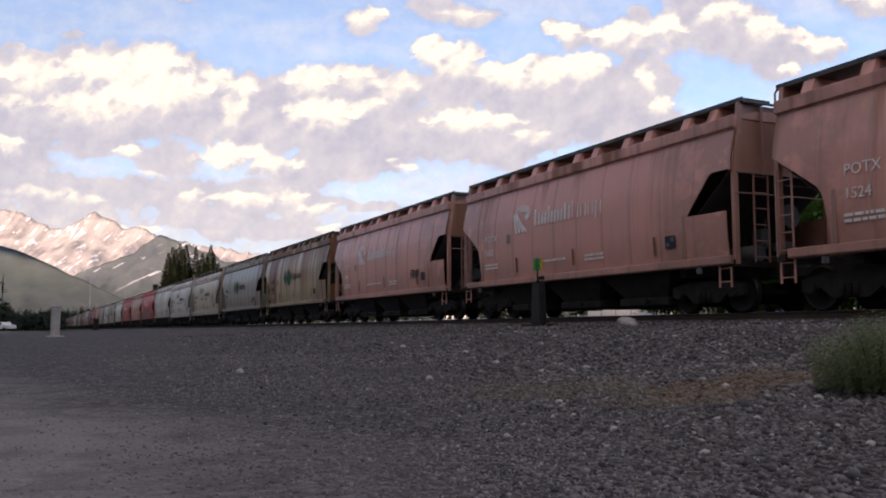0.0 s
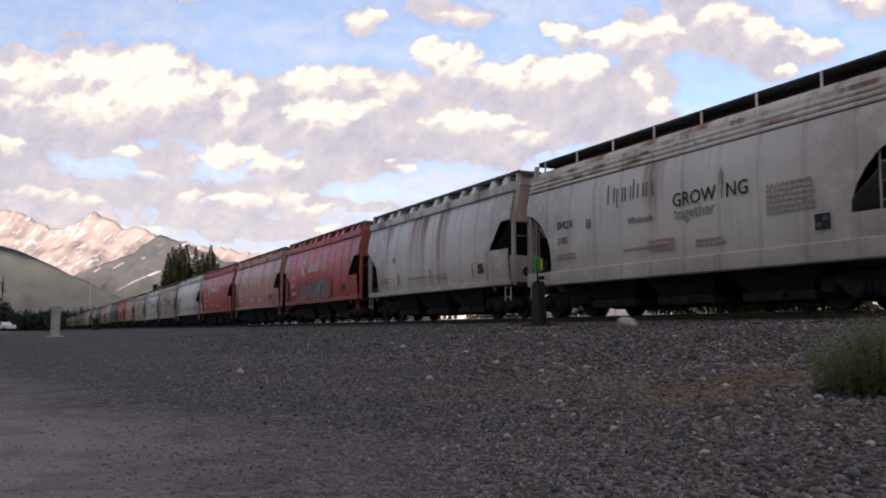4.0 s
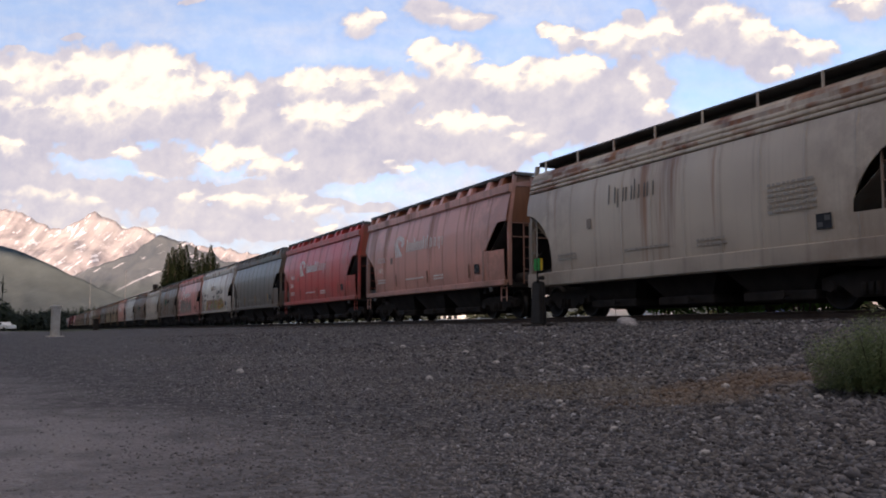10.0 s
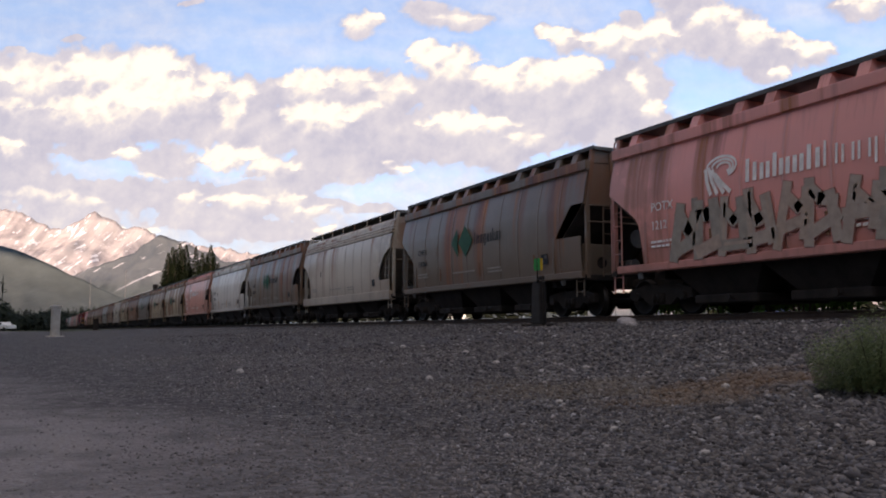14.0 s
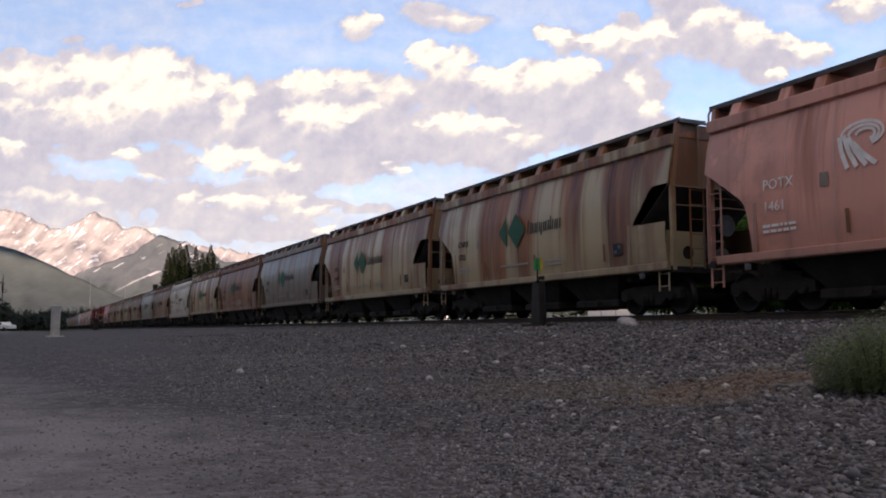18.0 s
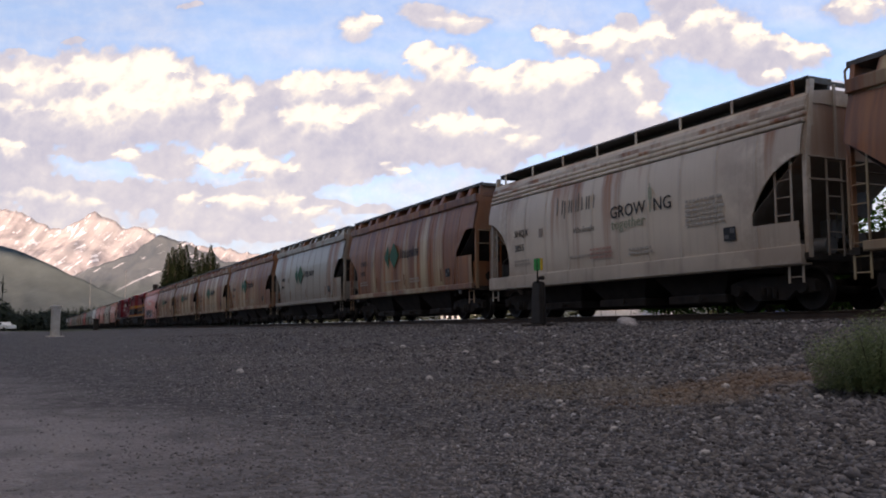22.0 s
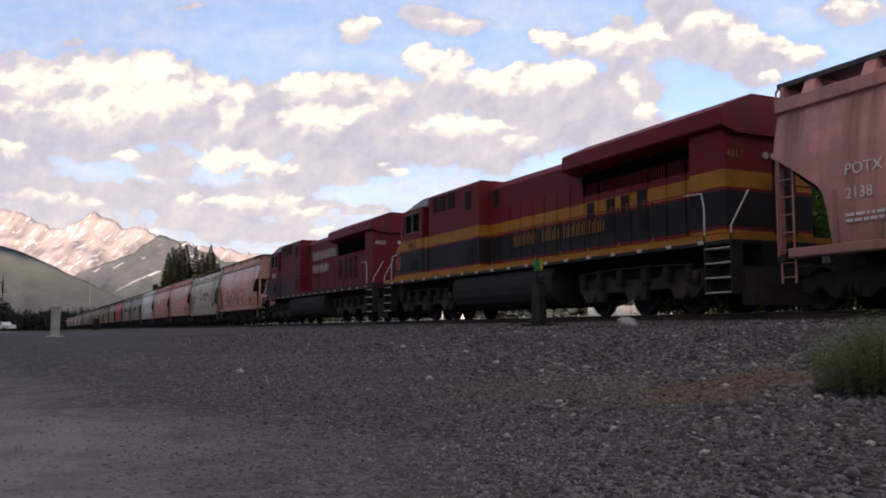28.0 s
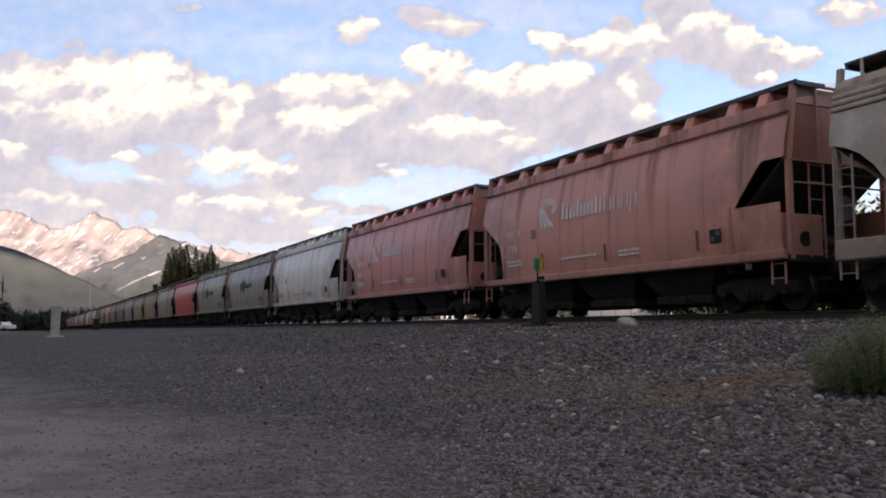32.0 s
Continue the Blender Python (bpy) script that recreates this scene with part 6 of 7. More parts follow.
def marker_post():
    p = along(-87.2, 31.0)
    t = thing("marker_post", "weathered white concrete cable marker post", "post", pose(p.x, p.y, 0.27, 0, 0, 10))
    bm = bmesh.new()
    soft_box(bm, -0.16, 0.16, -0.13, 0.13, -0.1, 1.06, 0.02, 2)
    part("shaft", bm, M_CONC, t)
    bm = bmesh.new()
    soft_box(bm, -0.19, 0.19, -0.16, 0.16, 1.0, 1.11, 0.02, 2)
    part("cap", bm, M_CONC, t)
    bm = bmesh.new()
    soft_box(bm, -0.3, 0.3, -0.26, 0.26, -0.1, 0.04, 0.02, 1)
    part("footing", bm, M_CONC, t)


def lump(size, seed, squash=0.5, sub=2):
    bm = bmesh.new()
    bmesh.ops.create_icosphere(bm, subdivisions=sub, radius=1.0)
    for v in bm.verts:
        d = 1 + 0.28 * noise.noise(v.co * 1.3 + Vector((seed * 7.1, 0, 0))) + 0.12 * noise.noise(v.co * 3.1 + Vector((0, seed * 3.3, 0)))
        v.co = Vector((v.co.x * size[0], v.co.y * size[1], v.co.z * size[2])) * d
    return bm


def boulder():
    x, y = -16.75, 12.58
    ob = solid("boulder", lump((0.27, 0.2, 0.17), 3), simple("pale_limestone", (0.40, 0.38, 0.38), 0.85, 0, 0.45, 6, 0.6),
               "pale rounded limestone boulder beside the rail", "boulder", pose(x, y, gz(x, y) + 0.09))
    x, y = -16.35, 12.45
    solid("boulder", lump((0.12, 0.1, 0.09), 9), bpy.data.materials["pale_limestone"], "small pale limestone boulder beside the rail", "boulder",
          pose(x, y, gz(x, y) + 0.05))


# ---------------------------------------------------------------- loose stones
def stone_material(name, stops, brown):
    m, n, l, b = material(name, 0.9, 0, 0.25)
    g = n.new("ShaderNodeNewGeometry")
    c = ramp(n, l, g.outputs["Random Per Island"], stops)
    v = coords(n, l)
    # rusty staining where old ties rotted
    sep = n.new("ShaderNodeSeparateXYZ")
    l.new(v, sep.inputs[0])
    ox, oy = maths(n, l, "ADD", sep.outputs[0], 5.45), maths(n, l, "SUBTRACT", sep.outputs[1], 5.1)
    dx = maths(n, l, "ADD", maths(n, l, "MULTIPLY", ox, -0.21), maths(n, l, "MULTIPLY", oy, 0.48))
    dy = maths(n, l, "ADD", maths(n, l, "MULTIPLY", ox, 1.5), maths(n, l, "MULTIPLY", oy, 0.65))
    r = maths(n, l, "ADD", maths(n, l, "MULTIPLY", dx, dx), maths(n, l, "MULTIPLY", dy, dy))
    r = maths(n, l, "ADD", r, maths(n, l, "MULTIPLY", maths(n, l, "SUBTRACT", noise_tex(n, l, v, 2.6, 5), 0.5), 3.2))
    c = mix(n, l, grey_ramp(n, l, r, 0.0, 1.2, brown, 0.0), c, (0.19, 0.115, 0.06))
    tx, ty = maths(n, l, "ADD", sep.outputs[0], 6.1), maths(n, l, "SUBTRACT", sep.outputs[1], 4.0)
    rr = maths(n, l, "ADD", maths(n, l, "MULTIPLY", maths(n, l, "MULTIPLY", tx, tx), 0.35), maths(n, l, "MULTIPLY", maths(n, l, "MULTIPLY", ty, ty), 0.8))
    rr = maths(n, l, "ADD", rr, maths(n, l, "MULTIPLY", maths(n, l, "SUBTRACT", noise_tex(n, l, v, 1.6, 5), 0.5), 4.0))
    c = mix(n, l, grey_ramp(n, l, rr, 0.0, 1.4, brown * 0.75, 0.0), c, (0.17, 0.135, 0.09))
    f = noise_tex(n, l, v, 45, 3)
    c = mix(n, l, grey_ramp(n, l, f, 0.35, 0.7, 0.0, 0.4), c, (0.08, 0.072, 0.07))
    # damp darker stretches
    c = mix(n, l, grey_ramp(n, l, noise_tex(n, l, coords(n, l, (0.5, 1, 1)), 0.9, 4, 0.6), 0.46, 0.66, 0.0, 0.34), c, (0.055, 0.052, 0.055))
    l.new(c, b.inputs["Base Color"])
    bump(n, l, b, f, 0.4, 0.01)
    return m


def scatter_stones(name, xy, sizes, mat, label, rnd, small=False):
    """Many small angular stones in one mesh of stuff."""
    base = bmesh.new()
    bmesh.ops.create_icosphere(base, subdivisions=1, radius=1.0)
    bv = np.array([v.co for v in base.verts])
    bf = np.array([[v.index for v in f.verts] for f in base.faces])
    base.free()
    if small:
        bv = np.array([(1, 0, 0), (-1, 0, 0), (0, 1, 0), (0, -1, 0), (0, 0, 1), (0, 0, -1)], float)
        bf = np.array([(0, 2, 4), (2, 1, 4), (1, 3, 4), (3, 0, 4), (2, 0, 5), (1, 2, 5), (3, 1, 5), (0, 3, 5)])
    n = len(xy)
    jit = 1 + rnd.uniform(-0.46, 0.40, (n, len(bv), 1))
    stretch = np.stack([rnd.uniform(0.8, 1.55, n), rnd.uniform(0.65, 1.1, n), rnd.uniform(0.45, 0.95, n)], 1)
    a = rnd.uniform(0, 6.283, n)
    v = bv[None] * jit * stretch[:, None, :] * sizes[:, None, None]
    tilt = rnd.uniform(-0.4, 0.4, n)
    z = v[:, :, 2] * np.cos(tilt)[:, None] + v[:, :, 0] * np.sin(tilt)[:, None]
    x = v[:, :, 0] * np.cos(a)[:, None] - v[:, :, 1] * np.sin(a)[:, None]
    y = v[:, :, 0] * np.sin(a)[:, None] + v[:, :, 1] * np.cos(a)[:, None]
    gzz = ground_z(xy[:, 0], xy[:, 1])
    bed = np.clip((xy[:, 1] - (TRACK_Y - 2.9)) / 0.55, 0, 1)
    gzz = np.maximum(gzz, np.where(xy[:, 1] > TRACK_Y - 2.9, 0.3 + bed * 0.28, -9))
    gzz = np.where(xy[:, 1] > TRACK_Y - 2.35, BED_Z - 0.02 + 0.12 * np.clip((xy[:, 1] - TRACK_Y + 2.35) / 0.63, 0, 1), gzz)
    P = np.stack([x + xy[:, 0:1], y + xy[:, 1:2], z + (gzz + sizes * 0.18)[:, None]], 2).reshape(-1, 3)
    F = (bf[None] + (np.arange(n) * len(bv))[:, None, None]).reshape(-1, 3)
    ob = new(name, raw_mesh(name, P, F, mat))
    return tagged(ob, label, "gravel", kind="stuff")


def gravel():
    rnd = np.random.RandomState(11)
    m1 = stone_material("mixed_ballast_stones", [(0.0, (0.030, 0.030, 0.034)), (0.45, (0.104, 0.102, 0.11)), (0.66, (0.178, 0.168, 0.16)), (0.83, (0.195, 0.19, 0.197)), (0.965, (0.23, 0.226, 0.232)), (1.0, (0.50, 0.49, 0.49))], 0.55)
    f = np.array([FORWARD.x, FORWARD.y]) / math.hypot(FORWARD.x, FORWARD.y)
    r = np.array([AXIS_RIGHT.x, AXIS_RIGHT.y])
    pts, sizes = [], []
    for z0, z1, count, lo, hi in ((2.2, 5.0, 30000, 0.010, 0.046), (5.0, 9.0, 26000, 0.010, 0.036), (9.0, 16.0, 20000, 0.014, 0.038), (16.0, 30.0, 11000, 0.02, 0.045)):
        d = np.sqrt(rnd.uniform(z0 * z0, z1 * z1, count))
        s = rnd.uniform(-0.58, 0.58, count)
        p = d[:, None] * f[None] + (s * d)[:, None] * r[None]
        size = (lo + (hi - lo) * rnd.beta(1.2, 4.2, count)) * (0.66 if z0 < 4 else 0.82 if z0 < 8 else 0.9)
        # the yard's packed dirt carries few stones, the bank towards the track many
        track_side = np.clip((p[:, 1] - 1.3) / 4.0 + 0.35 * fractal(p[:, 0] / 2, p[:, 1] / 2, 3, 6), 0.0, 1)
        keep = (rnd.uniform(0, 1, count) < track_side) & (p[:, 1] < TRACK_Y - 1.9)
        size = size * (0.6 + 0.95 * track_side * np.clip(0.6 + (p @ r) / 4.5, 0.55, 1.6 if z0 < 4 else 1.15 if z0 < 8 else 0.85))
        pts.append(p[keep])
        sizes.append(size[keep])
    scatter_stones("gravel", np.concatenate(pts), np.concatenate(sizes), m1, "loose grey and brown crushed stones", rnd)
    # fine chippings strewn over the packed dirt
    m2 = stone_material("pale_grey_chippings", [(0.0, (0.13, 0.125, 0.128)), (0.5, (0.19, 0.182, 0.186)), (0.9, (0.27, 0.26, 0.263)), (1.0, (0.42, 0.41, 0.41))], 0.0)
    count = 60000
    d = 2.2 + 12 * rnd.uniform(0, 1, count) ** 1.6
    sd = rnd.uniform(-0.58, 0.45, count)
    p = d[:, None] * f[None] + (sd * d)[:, None] * r[None]
    keep = (p[:, 1] < 6) & (rnd.uniform(0, 1, count) < np.clip(p[:, 1] / 1.6, 0.12, 1)) & (rnd.uniform(0, 1, count) < 0.55 + 0.6 * fractal(p[:, 0] / 1.3, p[:, 1] / 1.3, 3, 16))
    scatter_stones("chippings", p[keep], (0.0035 + 0.007 * rnd.beta(1.2, 3, count) + 0.0006 * d)[keep], m2, "fine grey stone chippings on packed dirt", rnd, True)
    # shoulder of the ballast
    n = 13000
    xs = -60 + 62 * rnd.uniform(0, 1, n) ** 0.7
    ys = TRACK_Y - rnd.uniform(1.0, 3.6, n)
    scatter_stones("ballast", np.stack([xs, ys], 1), rnd.uniform(0.02, 0.042, n), m1, "coarse grey ballast stones beside the sleepers", rnd)


def bright_stones():
    """The few pale cobbles that can be picked out one by one."""
    m = simple("pale_cobble", (0.46, 0.44, 0.42), 0.85, 0, 0.3, 12, 0.4)
    rnd = random.Random(8)
    meshes = [finish(lump((1, 0.8, 0.55), s, sub=1), "cobble", m) for s in range(4)]
    spots = [(63.1, 7.05, 0.05), (-45.3, 9.8, 0.055), (-9, 15.5, 0.07), (22, 13.5, 0.06), (52, 13.0, 0.05), (46, 8.6, 0.045), (32, 9.6, 0.05), (57, 8.8, 0.04),
             (84, 6.0, 0.04), (95, 3.9, 0.03), (88, 4.6, 0.025), (58, 3.7, 0.028), (-3, 9.0, 0.045), (12, 11.0, 0.05), (26, 6.2, 0.035), (38, 4.5, 0.03), (70, 5.0, 0.03), (5, 13.0, 0.06)]
    for px, far, size in spots:
        p = along(px, far)
        solid("cobble", meshes[rnd.randrange(4)], None, "pale rounded cobble lying on the gravel", "stone",
              Matrix.Translation((p.x, p.y, gz(p.x, p.y) + size * 0.35)) @ pose(0, 0, 0, rnd.uniform(-15, 15), 0, rnd.uniform(0, 360)) @ Matrix.Scale(size, 4), group="pale cobbles")


# ---------------------------------------------------------------- plants
def leaf_material(name, lo, hi, through=0.0):
    m, n, l, b = material(name, 0.85, 0, 0.05)
    g = n.new("ShaderNodeNewGeometry")
    c = ramp(n, l, g.outputs["Random Per Island"], [(0.0, lo), (1.0, hi)])
    l.new(c, b.inputs["Base Color"])
    if through:
        t, ms = n.new("ShaderNodeBsdfTranslucent"), n.new("ShaderNodeMixShader")
        l.new(c, t.inputs["Color"])
        ms.inputs[0].default_value = through
        l.new(b.outputs[0], ms.inputs[1])
        l.new(t.outputs[0], ms.inputs[2])
        l.new(ms.outputs[0], n["Material Output"].inputs["Surface"])
    return m


M_NEEDLE = leaf_material("dark_spruce_needles", (0.012, 0.02, 0.012), (0.035, 0.05, 0.024))
# Lighter than M_NEEDLE, with the distance haze put into the leaf colour.
M_FARWOOD = leaf_material("hazy_far_conifers", (0.02, 0.028, 0.021), (0.05, 0.06, 0.042))
M_WEED = leaf_material("grey_green_weed_leaves", (0.11, 0.155, 0.08), (0.27, 0.34, 0.175), 0.45)
M_LEAF = leaf_material("fresh_green_leaves", (0.05, 0.13, 0.03), (0.14, 0.27, 0.07), 0.4)


def blades(centres, ways, length, width, mat, name):
    """Slim leaf pieces: a bent quad each."""
    n = len(centres)
    ways = ways / np.linalg.norm(ways, axis=1, keepdims=True)
    side = np.cross(ways, np.array([0.17, 0.31, 0.93]))
    side = side / (np.linalg.norm(side, axis=1, keepdims=True) + 1e-6) * width[:, None]
    tip = centres + ways * length[:, None]
    mid = centres + ways * length[:, None] * 0.5
    v = np.stack([centres, mid + side, tip, mid - side], 1).reshape(-1, 3)
    f = np.arange(4 * n).reshape(n, 4)
    return raw_mesh(name, v, f, mat)


def spruce_mesh(h, seed, count=3600, full=1.0):
    """Crown of drooping sprays, denser towards the core, with an uneven outline."""
    rnd = np.random.RandomState(seed)
    u = rnd.uniform(0, 1, count) ** 0.85
    ring = 0.86 + 0.14 * np.sin(u * h * 5.5 + rnd.uniform(0, 6))
    rad = (full * h * 0.235 * (1 - u) ** 0.95 + 0.02) * ring
    a = rnd.uniform(0, 6.283, count)
    lobes = 1 + 0.18 * np.sin(a * 3 + u * 9 + seed) + 0.12 * np.sin(a * 7 + u * 31)
    r = rad * lobes * np.sqrt(rnd.uniform(0.03, 1, count))
    c = np.stack([np.cos(a) * r, np.sin(a) * r, h * (0.03 + 0.96 * u) - 0.2 * r], 1)
    aa = a + rnd.uniform(-0.8, 0.8, count)
    w = np.stack([np.cos(aa), np.sin(aa), rnd.uniform(-0.6, 0.5, count)], 1)
    return blades(c, w, 0.10 + 0.9 * (1 - u) + rnd.uniform(0, 0.2, count), 0.04 + 0.28 * (1 - u), M_NEEDLE, "crown")


def trunk_mesh(h, r, name="trunk"):
    bm = bmesh.new()
    rod(bm, (0, 0, -0.3), (0.0, 0.05, h * 0.5), r, 8, r * 0.6)
    rod(bm, (0, 0.05, h * 0.5), (0.05, 0.05, h * 0.97), r * 0.6, 8, 0.03)
    return finish(bm, name, M_BARK)


def spruces():
    kinds = [(spruce_mesh(16.0, 3, 4200), trunk_mesh(16, 0.2)), (spruce_mesh(14.0, 5, 3600, 0.85), trunk_mesh(14, 0.17)), (spruce_mesh(11.0, 9, 2600, 1.1), trunk_mesh(11, 0.15))]
    rnd = random.Random(4)
    for px, far, k, s in ((-62.2, 158, 0, 0.90), (-61.3, 164, 0, 1.0), (-60.5, 156, 0, 0.93), (-59.6, 162, 0, 1.03), (-58.9, 157, 0, 0.94), (-58.2, 163, 0, 1.02), (-61.8, 168, 0, 0.86), (-60.9, 172, 0, 0.85),
                          (-59.2, 173, 0, 0.90), (-57.5, 168, 1, 0.95), (-56.0, 160, 0, 0.985), (-55.3, 168, 1, 0.92), (-54.5, 158, 1, 1.03), (-53.4, 160, 0, 0.90), (-52.6, 158, 0, 0.99), (-51.9, 163, 0, 0.93),
                          (-50.8, 160, 1, 0.9), (-49.6, 172, 2, 1.1), (-48.4, 180, 2, 1.05), (-47, 185, 2, 0.95), (-45.5, 190, 2, 0.9)):
        p = along(px, far)
        t = thing("spruce_tree", "tall dark green spruce standing beyond the railway", "tree", Matrix.Translation((p.x, p.y, 0.2)) @ pose(0, 0, 0, 0, 0, rnd.uniform(0, 360)) @ Matrix.Scale(s, 4),
                  group="spruces beyond the track")
        part("trunk", kinds[k][1], None, t)
        part("crown", kinds[k][0], None, t)


def far_wood(name, spots, label):
    """Distant conifers, too many to count, in one mesh of stuff."""
    cs, ws, ls, bs = [], [], [], []
    rnd = np.random.RandomState(len(spots))
    for x, y, h in spots:
        for k in range(26):
            u = rnd.uniform(0, 1)
            rad = h * 0.2 * (1 - u) + 0.25
            a = rnd.uniform(0, 6.283)
            cs.append([x + math.cos(a) * rad * 0.2, y + math.sin(a) * rad * 0.2, h * u])
            ws.append([math.cos(a), math.sin(a), rnd.uniform(-0.5, 0.6)])
            ls.append(rad * 1.1)
            bs.append(h * 0.06 + 0.2)
        cs.append([x, y, h * 0.55])
        ws.append([0.02, 0, 1])
        ls.append(h * 0.5)
        bs.append(h * 0.04)
    me = blades(np.array(cs), np.array(ws), np.array(ls), np.array(bs), M_FARWOOD, name)
    tagged(new(name, me), label, "forest", kind="stuff")


def woods():
    rnd = random.Random(21)
    spots = []
    for k in range(900):
        u = rnd.uniform(0, 1)
        px = -92 + u * 55
        far = rnd.uniform(430, 560)
        p = along(px, far)
        spots.append((p.x, p.y, (10 + 11 * u) * rnd.uniform(0.7, 1.05)))
    far_wood("far_wood", spots, "distant dark conifer wood along the valley floor")
    spots = []
    for k in range(900):
        px = -118 + 33 * rnd.uniform(0, 1)
        far = rnd.uniform(210, 330)
        p = along(px, far)
        spots.append((p.x, p.y, (5.5 + 4 * max(0, (-95 - px) / 10)) * rnd.uniform(0.6, 1.1)))
    p = along(-99.4, 230)
    spots.append((p.x, p.y, 14.5))
    spots2 = []
    for k in range(420):
        x = -190 + 215 * rnd.uniform(0, 1)
        spots2.append((x, rnd.uniform(44, 60), rnd.uniform(4.0, 7.5)))
    far_wood("roadside_wood", spots2, "dark low conifers and brush beyond the road")
    far_wood("wayside_wood", spots, "dark bushes and small conifers beyond the yard")


def bush_mesh(n, rx, ry, h, length, seed, mat, stems=True, foot=0.42, low=0.12):
    rnd = np.random.RandomState(seed)
    cs, ws, ls, bs = [], [], [], []
    for s in range(n):
        a, lean = rnd.uniform(0, 6.283), rnd.uniform(0.1, 1.0)
        hh = h * rnd.uniform(0.55, 1.05) * (1 - 0.35 * lean)
        base = np.array([math.cos(a) * rx * foot * lean, math.sin(a) * ry * foot * lean, 0.0])
        top = np.array([math.cos(a) * rx * lean, math.sin(a) * ry * lean, hh])
        for q in range(12):
            u = low + (1 - low) * q / 11
            p = base + (top - base) * np.array([u ** 1.3, u ** 1.3, u])
            for w in range(2):
                aa = rnd.uniform(0, 6.283)
                cs.append(p)
                ws.append([math.cos(aa), math.sin(aa), rnd.uniform(-0.1, 0.9)])
                ls.append(length * rnd.uniform(0.6, 1.2) * (1.1 - 0.5 * u))
                bs.append(length * 0.13)
        if stems:
            cs.append(base)
            ws.append(top - base)
            ls.append(np.linalg.norm(top - base))
            bs.append(0.004)
    return blades(np.array(cs), np.array(ws), np.array(ls), np.array(bs), mat, "foliage")


def plants():
    x, y = -4.28, 5.33
    t = thing("weed_bush", "bushy grey-green weed growing out of the gravel", "bush", pose(x, y, gz(x, y)))
    part("foliage", bush_mesh(1500, 0.50, 0.46, 0.58, 0.03, 2, M_WEED, False, 0.82), None, t)
    bm = bmesh.new()
    for k in range(9):
        a = k * 0.7
        rod(bm, (0, 0, -0.02), (0.22 * math.cos(a), 0.2 * math.sin(a), 0.4), 0.006, 5, 0.003)
    part("stems", bm, M_BARK, t)
    # green thicket on the far side of the line
    rnd = random.Random(13)
    bm = bmesh.new()
    for k in range(5):
        rod(bm, (0.1 * k - 0.2, 0.05 * (k % 3), -0.1), (0.5 * (k - 2), 0.4 * (k % 3 - 1), 5.2), 0.05, 6, 0.02)
    stem = finish(bm, "stem", M_BARK)
    meshes = [bush_mesh(420, 1.9, 1.9, 7.6, 0.55, 20 + k, M_LEAF, False, 0.42, 0.36) for k in range(3)]
    for k in range(40):
        x, y = -30 + (k % 20) * 2.3 + rnd.uniform(-0.6, 0.6), (24 if k < 20 else 28) + rnd.uniform(-1.5, 1.5)
        t = thing("leafy_shrub", "fresh green leafy shrub on the far side of the railway", "shrub", Matrix.Translation((x, y, 0.3)) @ pose(0, 0, 0, 0, 0, rnd.uniform(0, 360)) @ Matrix.Scale(rnd.uniform(0.72, 0.92), 4),
                  group="shrubs beyond the track")
        part("foliage", meshes[k % 3], None, t)
        part("stem", stem, None, t)


# ---------------------------------------------------------------- far side of the line
def wheel_mesh(r, w):
    bm = bmesh.new()
    rod(bm, (0, -w / 2, 0), (0, w / 2, 0), r, 18)
    rod(bm, (0, -w / 2 - 0.01, 0), (0, w / 2 + 0.01, 0), r * 0.6, 14)
    return finish(bm, "wheel", simple("tyre_rubber", (0.02, 0.02, 0.02), 0.9))


def vehicle(name, label, x, y, rz, size, paint, boxy):
    """A parked road vehicle: body, cabin glass, wheels."""
    L, W, H = size
    t = thing(name, label, "vehicle", pose(x, y, 0.3, 0, 0, rz))
    bm = bmesh.new()
    if boxy:
        soft_box(bm, -L / 2, L / 2, -W / 2, W / 2, 0.45, H, 0.12, 3)
    else:
        prism(bm, [(-L / 2, 0.4), (-L / 2, 0.95), (-L * 0.28, 1.05), (-L * 0.16, H), (L * 0.14, H), (L * 0.2, 1.08), (L / 2, 1.02), (L / 2, 0.4)], "y", -W / 2, W / 2)
        bmesh.ops.recalc_face_normals(bm, faces=bm.faces)
        bmesh.ops.bevel(bm, geom=bm.edges[:], offset=0.06, segments=2, affect="EDGES")
    body = part("body", bm, paint, t)
    bm = bmesh.new()
    if boxy:
        for k in range(3):
            box(bm, -L * 0.35 + k * L * 0.26, -L * 0.35 + k * L * 0.26 + 0.9, -W / 2 - 0.01, -W / 2 + 0.02, H * 0.62, H * 0.85)
    else:
        prism(bm, [(-L * 0.24, 1.1), (-L * 0.15, H - 0.1), (L * 0.12, H - 0.1), (L * 0.17, 1.12)], "y", -W / 2 - 0.01, W / 2 + 0.01)
    part("windows", bm, M_GLASS, t)
    wm = wheel_mesh(0.34, 0.22)
    for dx in ((-L * 0.32, L * 0.32) if not boxy else (-0.5, 0.5)):
        for s in (-1, 1):
            part("wheel", wm, None, t, m=pose(dx, s * (W / 2 - 0.1), 0.34))
    if boxy:
        bm = bmesh.new()
        for k in range(4):
            box(bm, -L / 2 + 0.1 + k * L / 4, -L / 2 + 0.14 + k * L / 4, -W / 2 - 0.015, -W / 2, 0.5, H - 0.1)
        part("panel_ribs", bm, M_GRIME, t)
    return t


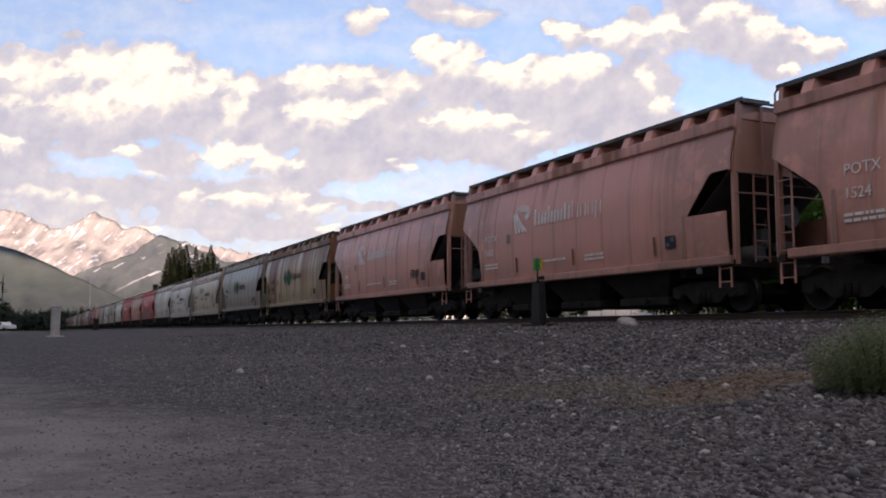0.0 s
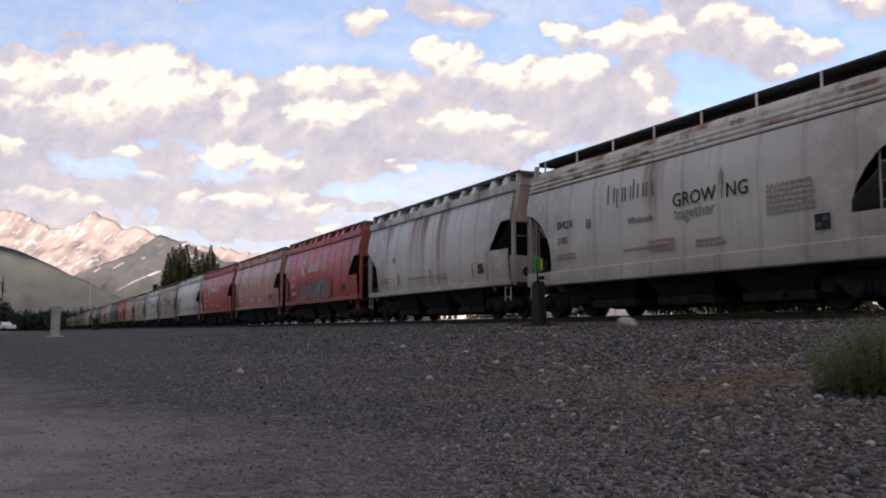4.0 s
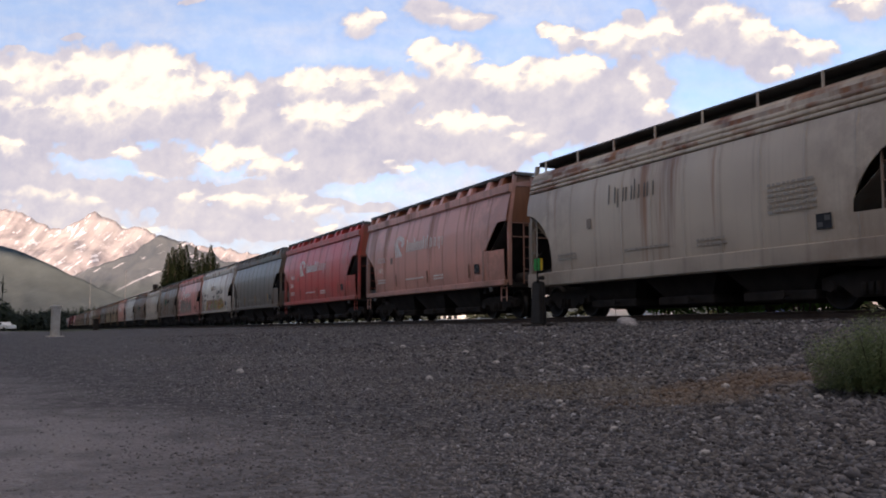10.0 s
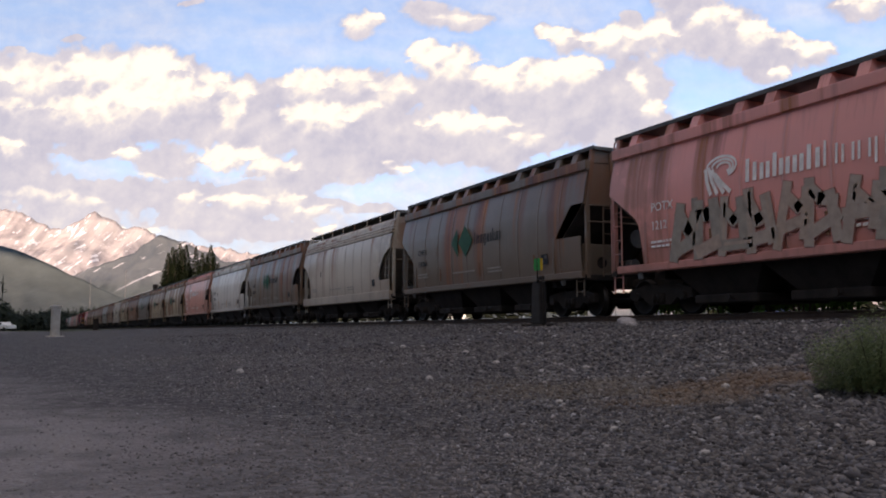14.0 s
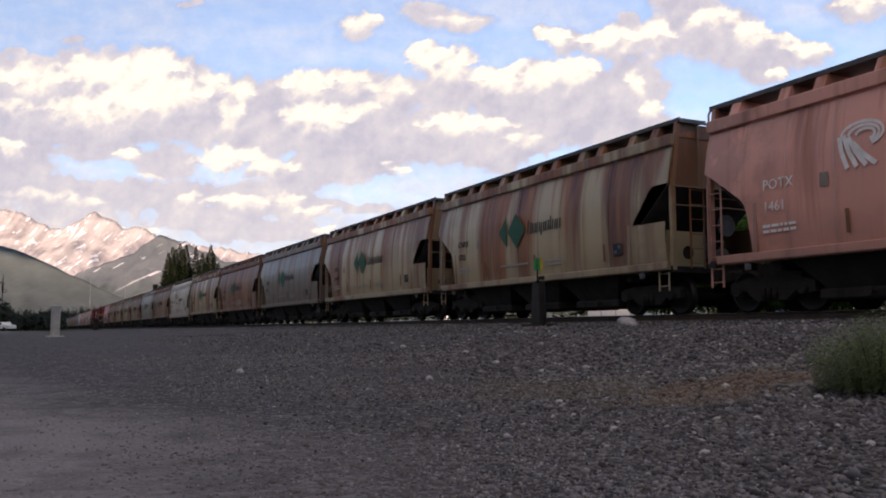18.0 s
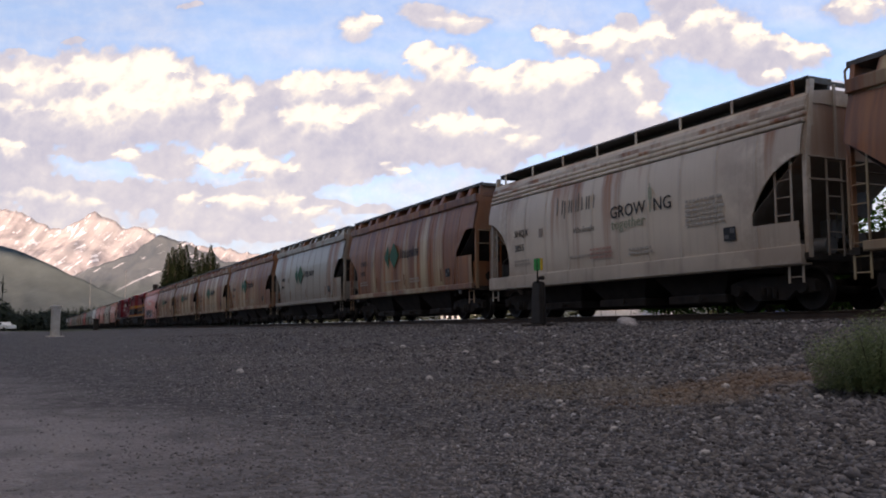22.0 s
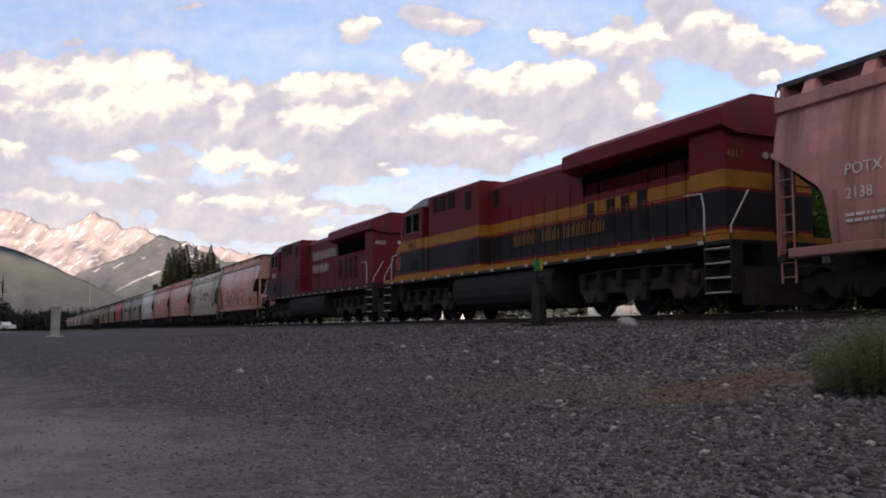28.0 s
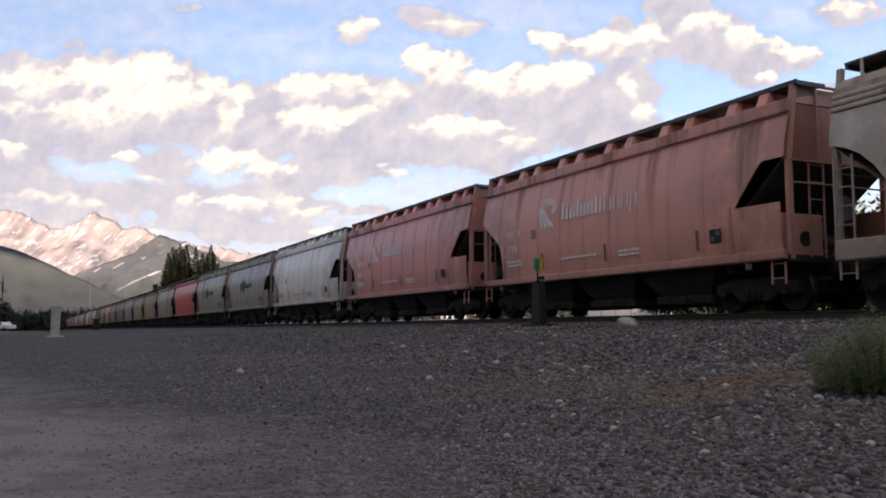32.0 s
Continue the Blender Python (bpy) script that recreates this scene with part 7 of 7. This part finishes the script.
def far_side():
    white, blue = simple("white_vehicle_paint", (0.75, 0.75, 0.74), 0.35, 0, 0.1, 2, 0), simple("blue_vehicle_paint", (0.05, 0.08, 0.2), 0.3, 0, 0.1, 2, 0)
    vehicle("camper_trailer", "white ribbed camper trailer parked beyond the railway", -50.4, 38, 0, (6.9, 2.3, 3.0), white, True)
    vehicle("pickup_truck", "dark blue car parked beyond the railway", -38.0, 38.5, 0, (4.8, 1.8, 1.75), blue, False)
    vehicle("delivery_van", "white van parked beyond the railway", -92, 45, 0, (5.6, 2.0, 2.4), white, True)
    p = along(-98.8, 150)
    vehicle("parked_car", "white car parked far down the yard", p.x, p.y, 35, (4.5, 1.8, 1.55), white, False)
    # white board fence
    t = thing("board_fence", "white board fence along the road beyond the railway", "fence", pose(0, 33, 0.3))
    post, board = bmesh.new(), bmesh.new()
    box(post, -0.06, 0.06, -0.06, 0.06, 0, 1.25)
    box(board, -1.2, 1.2, -0.09, -0.06, -0.09, 0.09)
    pm, bm2 = finish(post, "post", white), finish(board, "board", white)
    for k in range(44):
        x = -150 + k * 2.4
        if 37 <= k <= 43 and k % 3:
            continue
        part("post", pm, None, t, m=pose(x, 0, 0))
        part("board", bm2, None, t, m=pose(x + 1.2, 0, 1.05))
    # masts and the relay cabinet along the line
    for px, far, h in ((-71.7, 232, 16.2), (-79.6, 345, 20.5)):
        p = along(px, far)
        t = thing("line_pole", "slim grey wooden line pole with a crossarm", "utility pole", pose(p.x, p.y, 0.2))
        bm = bmesh.new()
        rod(bm, (0, 0, -0.3), (0, 0, h), 0.12, 8, 0.08)
        part("shaft", bm, M_STEEL, t)
        bm = bmesh.new()
        box(bm, -0.9, 0.9, -0.06, 0.06, h - 0.7, h - 0.55)
        part("crossarm", bm, M_BARK, t)
    p = along(-64.9, 150)
    t = thing("signal_mast", "dark railway signal head on a tall mast", "signal", pose(p.x, p.y, 0.3, 0, 0, 25))
    bm = bmesh.new()
    rod(bm, (0, 0, -0.2), (0, 0, 7.0), 0.09, 8)
    part("mast", bm, M_STEEL, t)
    bm = bmesh.new()
    soft_box(bm, -0.5, 0.5, -0.2, 0.2, 6.4, 8.0, 0.08, 2)
    part("signal_head", bm, M_GRIME, t)
    bm = bmesh.new()
    rod(bm, (0, -0.2, 7.5), (0, -0.5, 7.5), 0.16, 10)
    rod(bm, (0, -0.2, 6.9), (0, -0.5, 6.9), 0.16, 10)
    part("lamp_hood", bm, M_GRIME, t)
    p = along(-78.1, 120)
    t = thing("relay_cabinet", "dark steel relay cabinet beside the track", "cabinet", pose(p.x, p.y, 0.35, 0, 0, 8))
    bm = bmesh.new()
    soft_box(bm, -0.35, 0.35, -0.3, 0.3, 0.1, 1.55, 0.03, 1)
    part("body", bm, M_GRIME, t)
    bm = bmesh.new()
    soft_box(bm, -0.42, 0.42, -0.38, 0.38, 1.55, 1.68, 0.03, 1)
    part("cap", bm, M_GRIME, t)
    bm = bmesh.new()
    box(bm, -0.45, 0.45, -0.4, 0.4, -0.2, 0.1)
    part("plinth", bm, M_CONC, t)


switch_stand()
marker_post()
boulder()
spruces()
woods()
plants()
far_side()
bright_stones()
gravel()

# ---------------------------------------------------------------- what moves
def share_keys(first, rest):
    """The other wheels turn with the keys of the first."""
    for ob in rest:
        ob.rotation_mode = "QUATERNION"
        ob.animation_data_create()
        ob.animation_data.action = first.animation_data.action
        ob.animation_data.action_slot = first.animation_data.action_slot


def motions():
    times = [0.0, 4.0, 8.0] + [8.0 + 1.5 * k for k in range(1, 17)]
    for car, x in CARS:
        walk(car, [(t, pose(x + train_shift(t), TRACK_Y, RAIL_Z)) for t in times])
    for wheels, r in ((ALL_WHEELS, 0.457), (ALL_LOCO_WHEELS, 0.53)):
        walk(wheels[0], [(k / FPS, pose(0, 0, 0, 0, math.degrees(train_shift(k / FPS) / r) % 360, 0)) for k in range(0, 32 * FPS + 1)])
        share_keys(wheels[0], wheels[1:])
    walk(CLOUDS, [(0.0, CLOUD_REST), (16.0, Matrix.Translation(CLOUD_DRIFT * 0.5) @ CLOUD_REST), (32.0, Matrix.Translation(CLOUD_DRIFT) @ CLOUD_REST)])


motions()
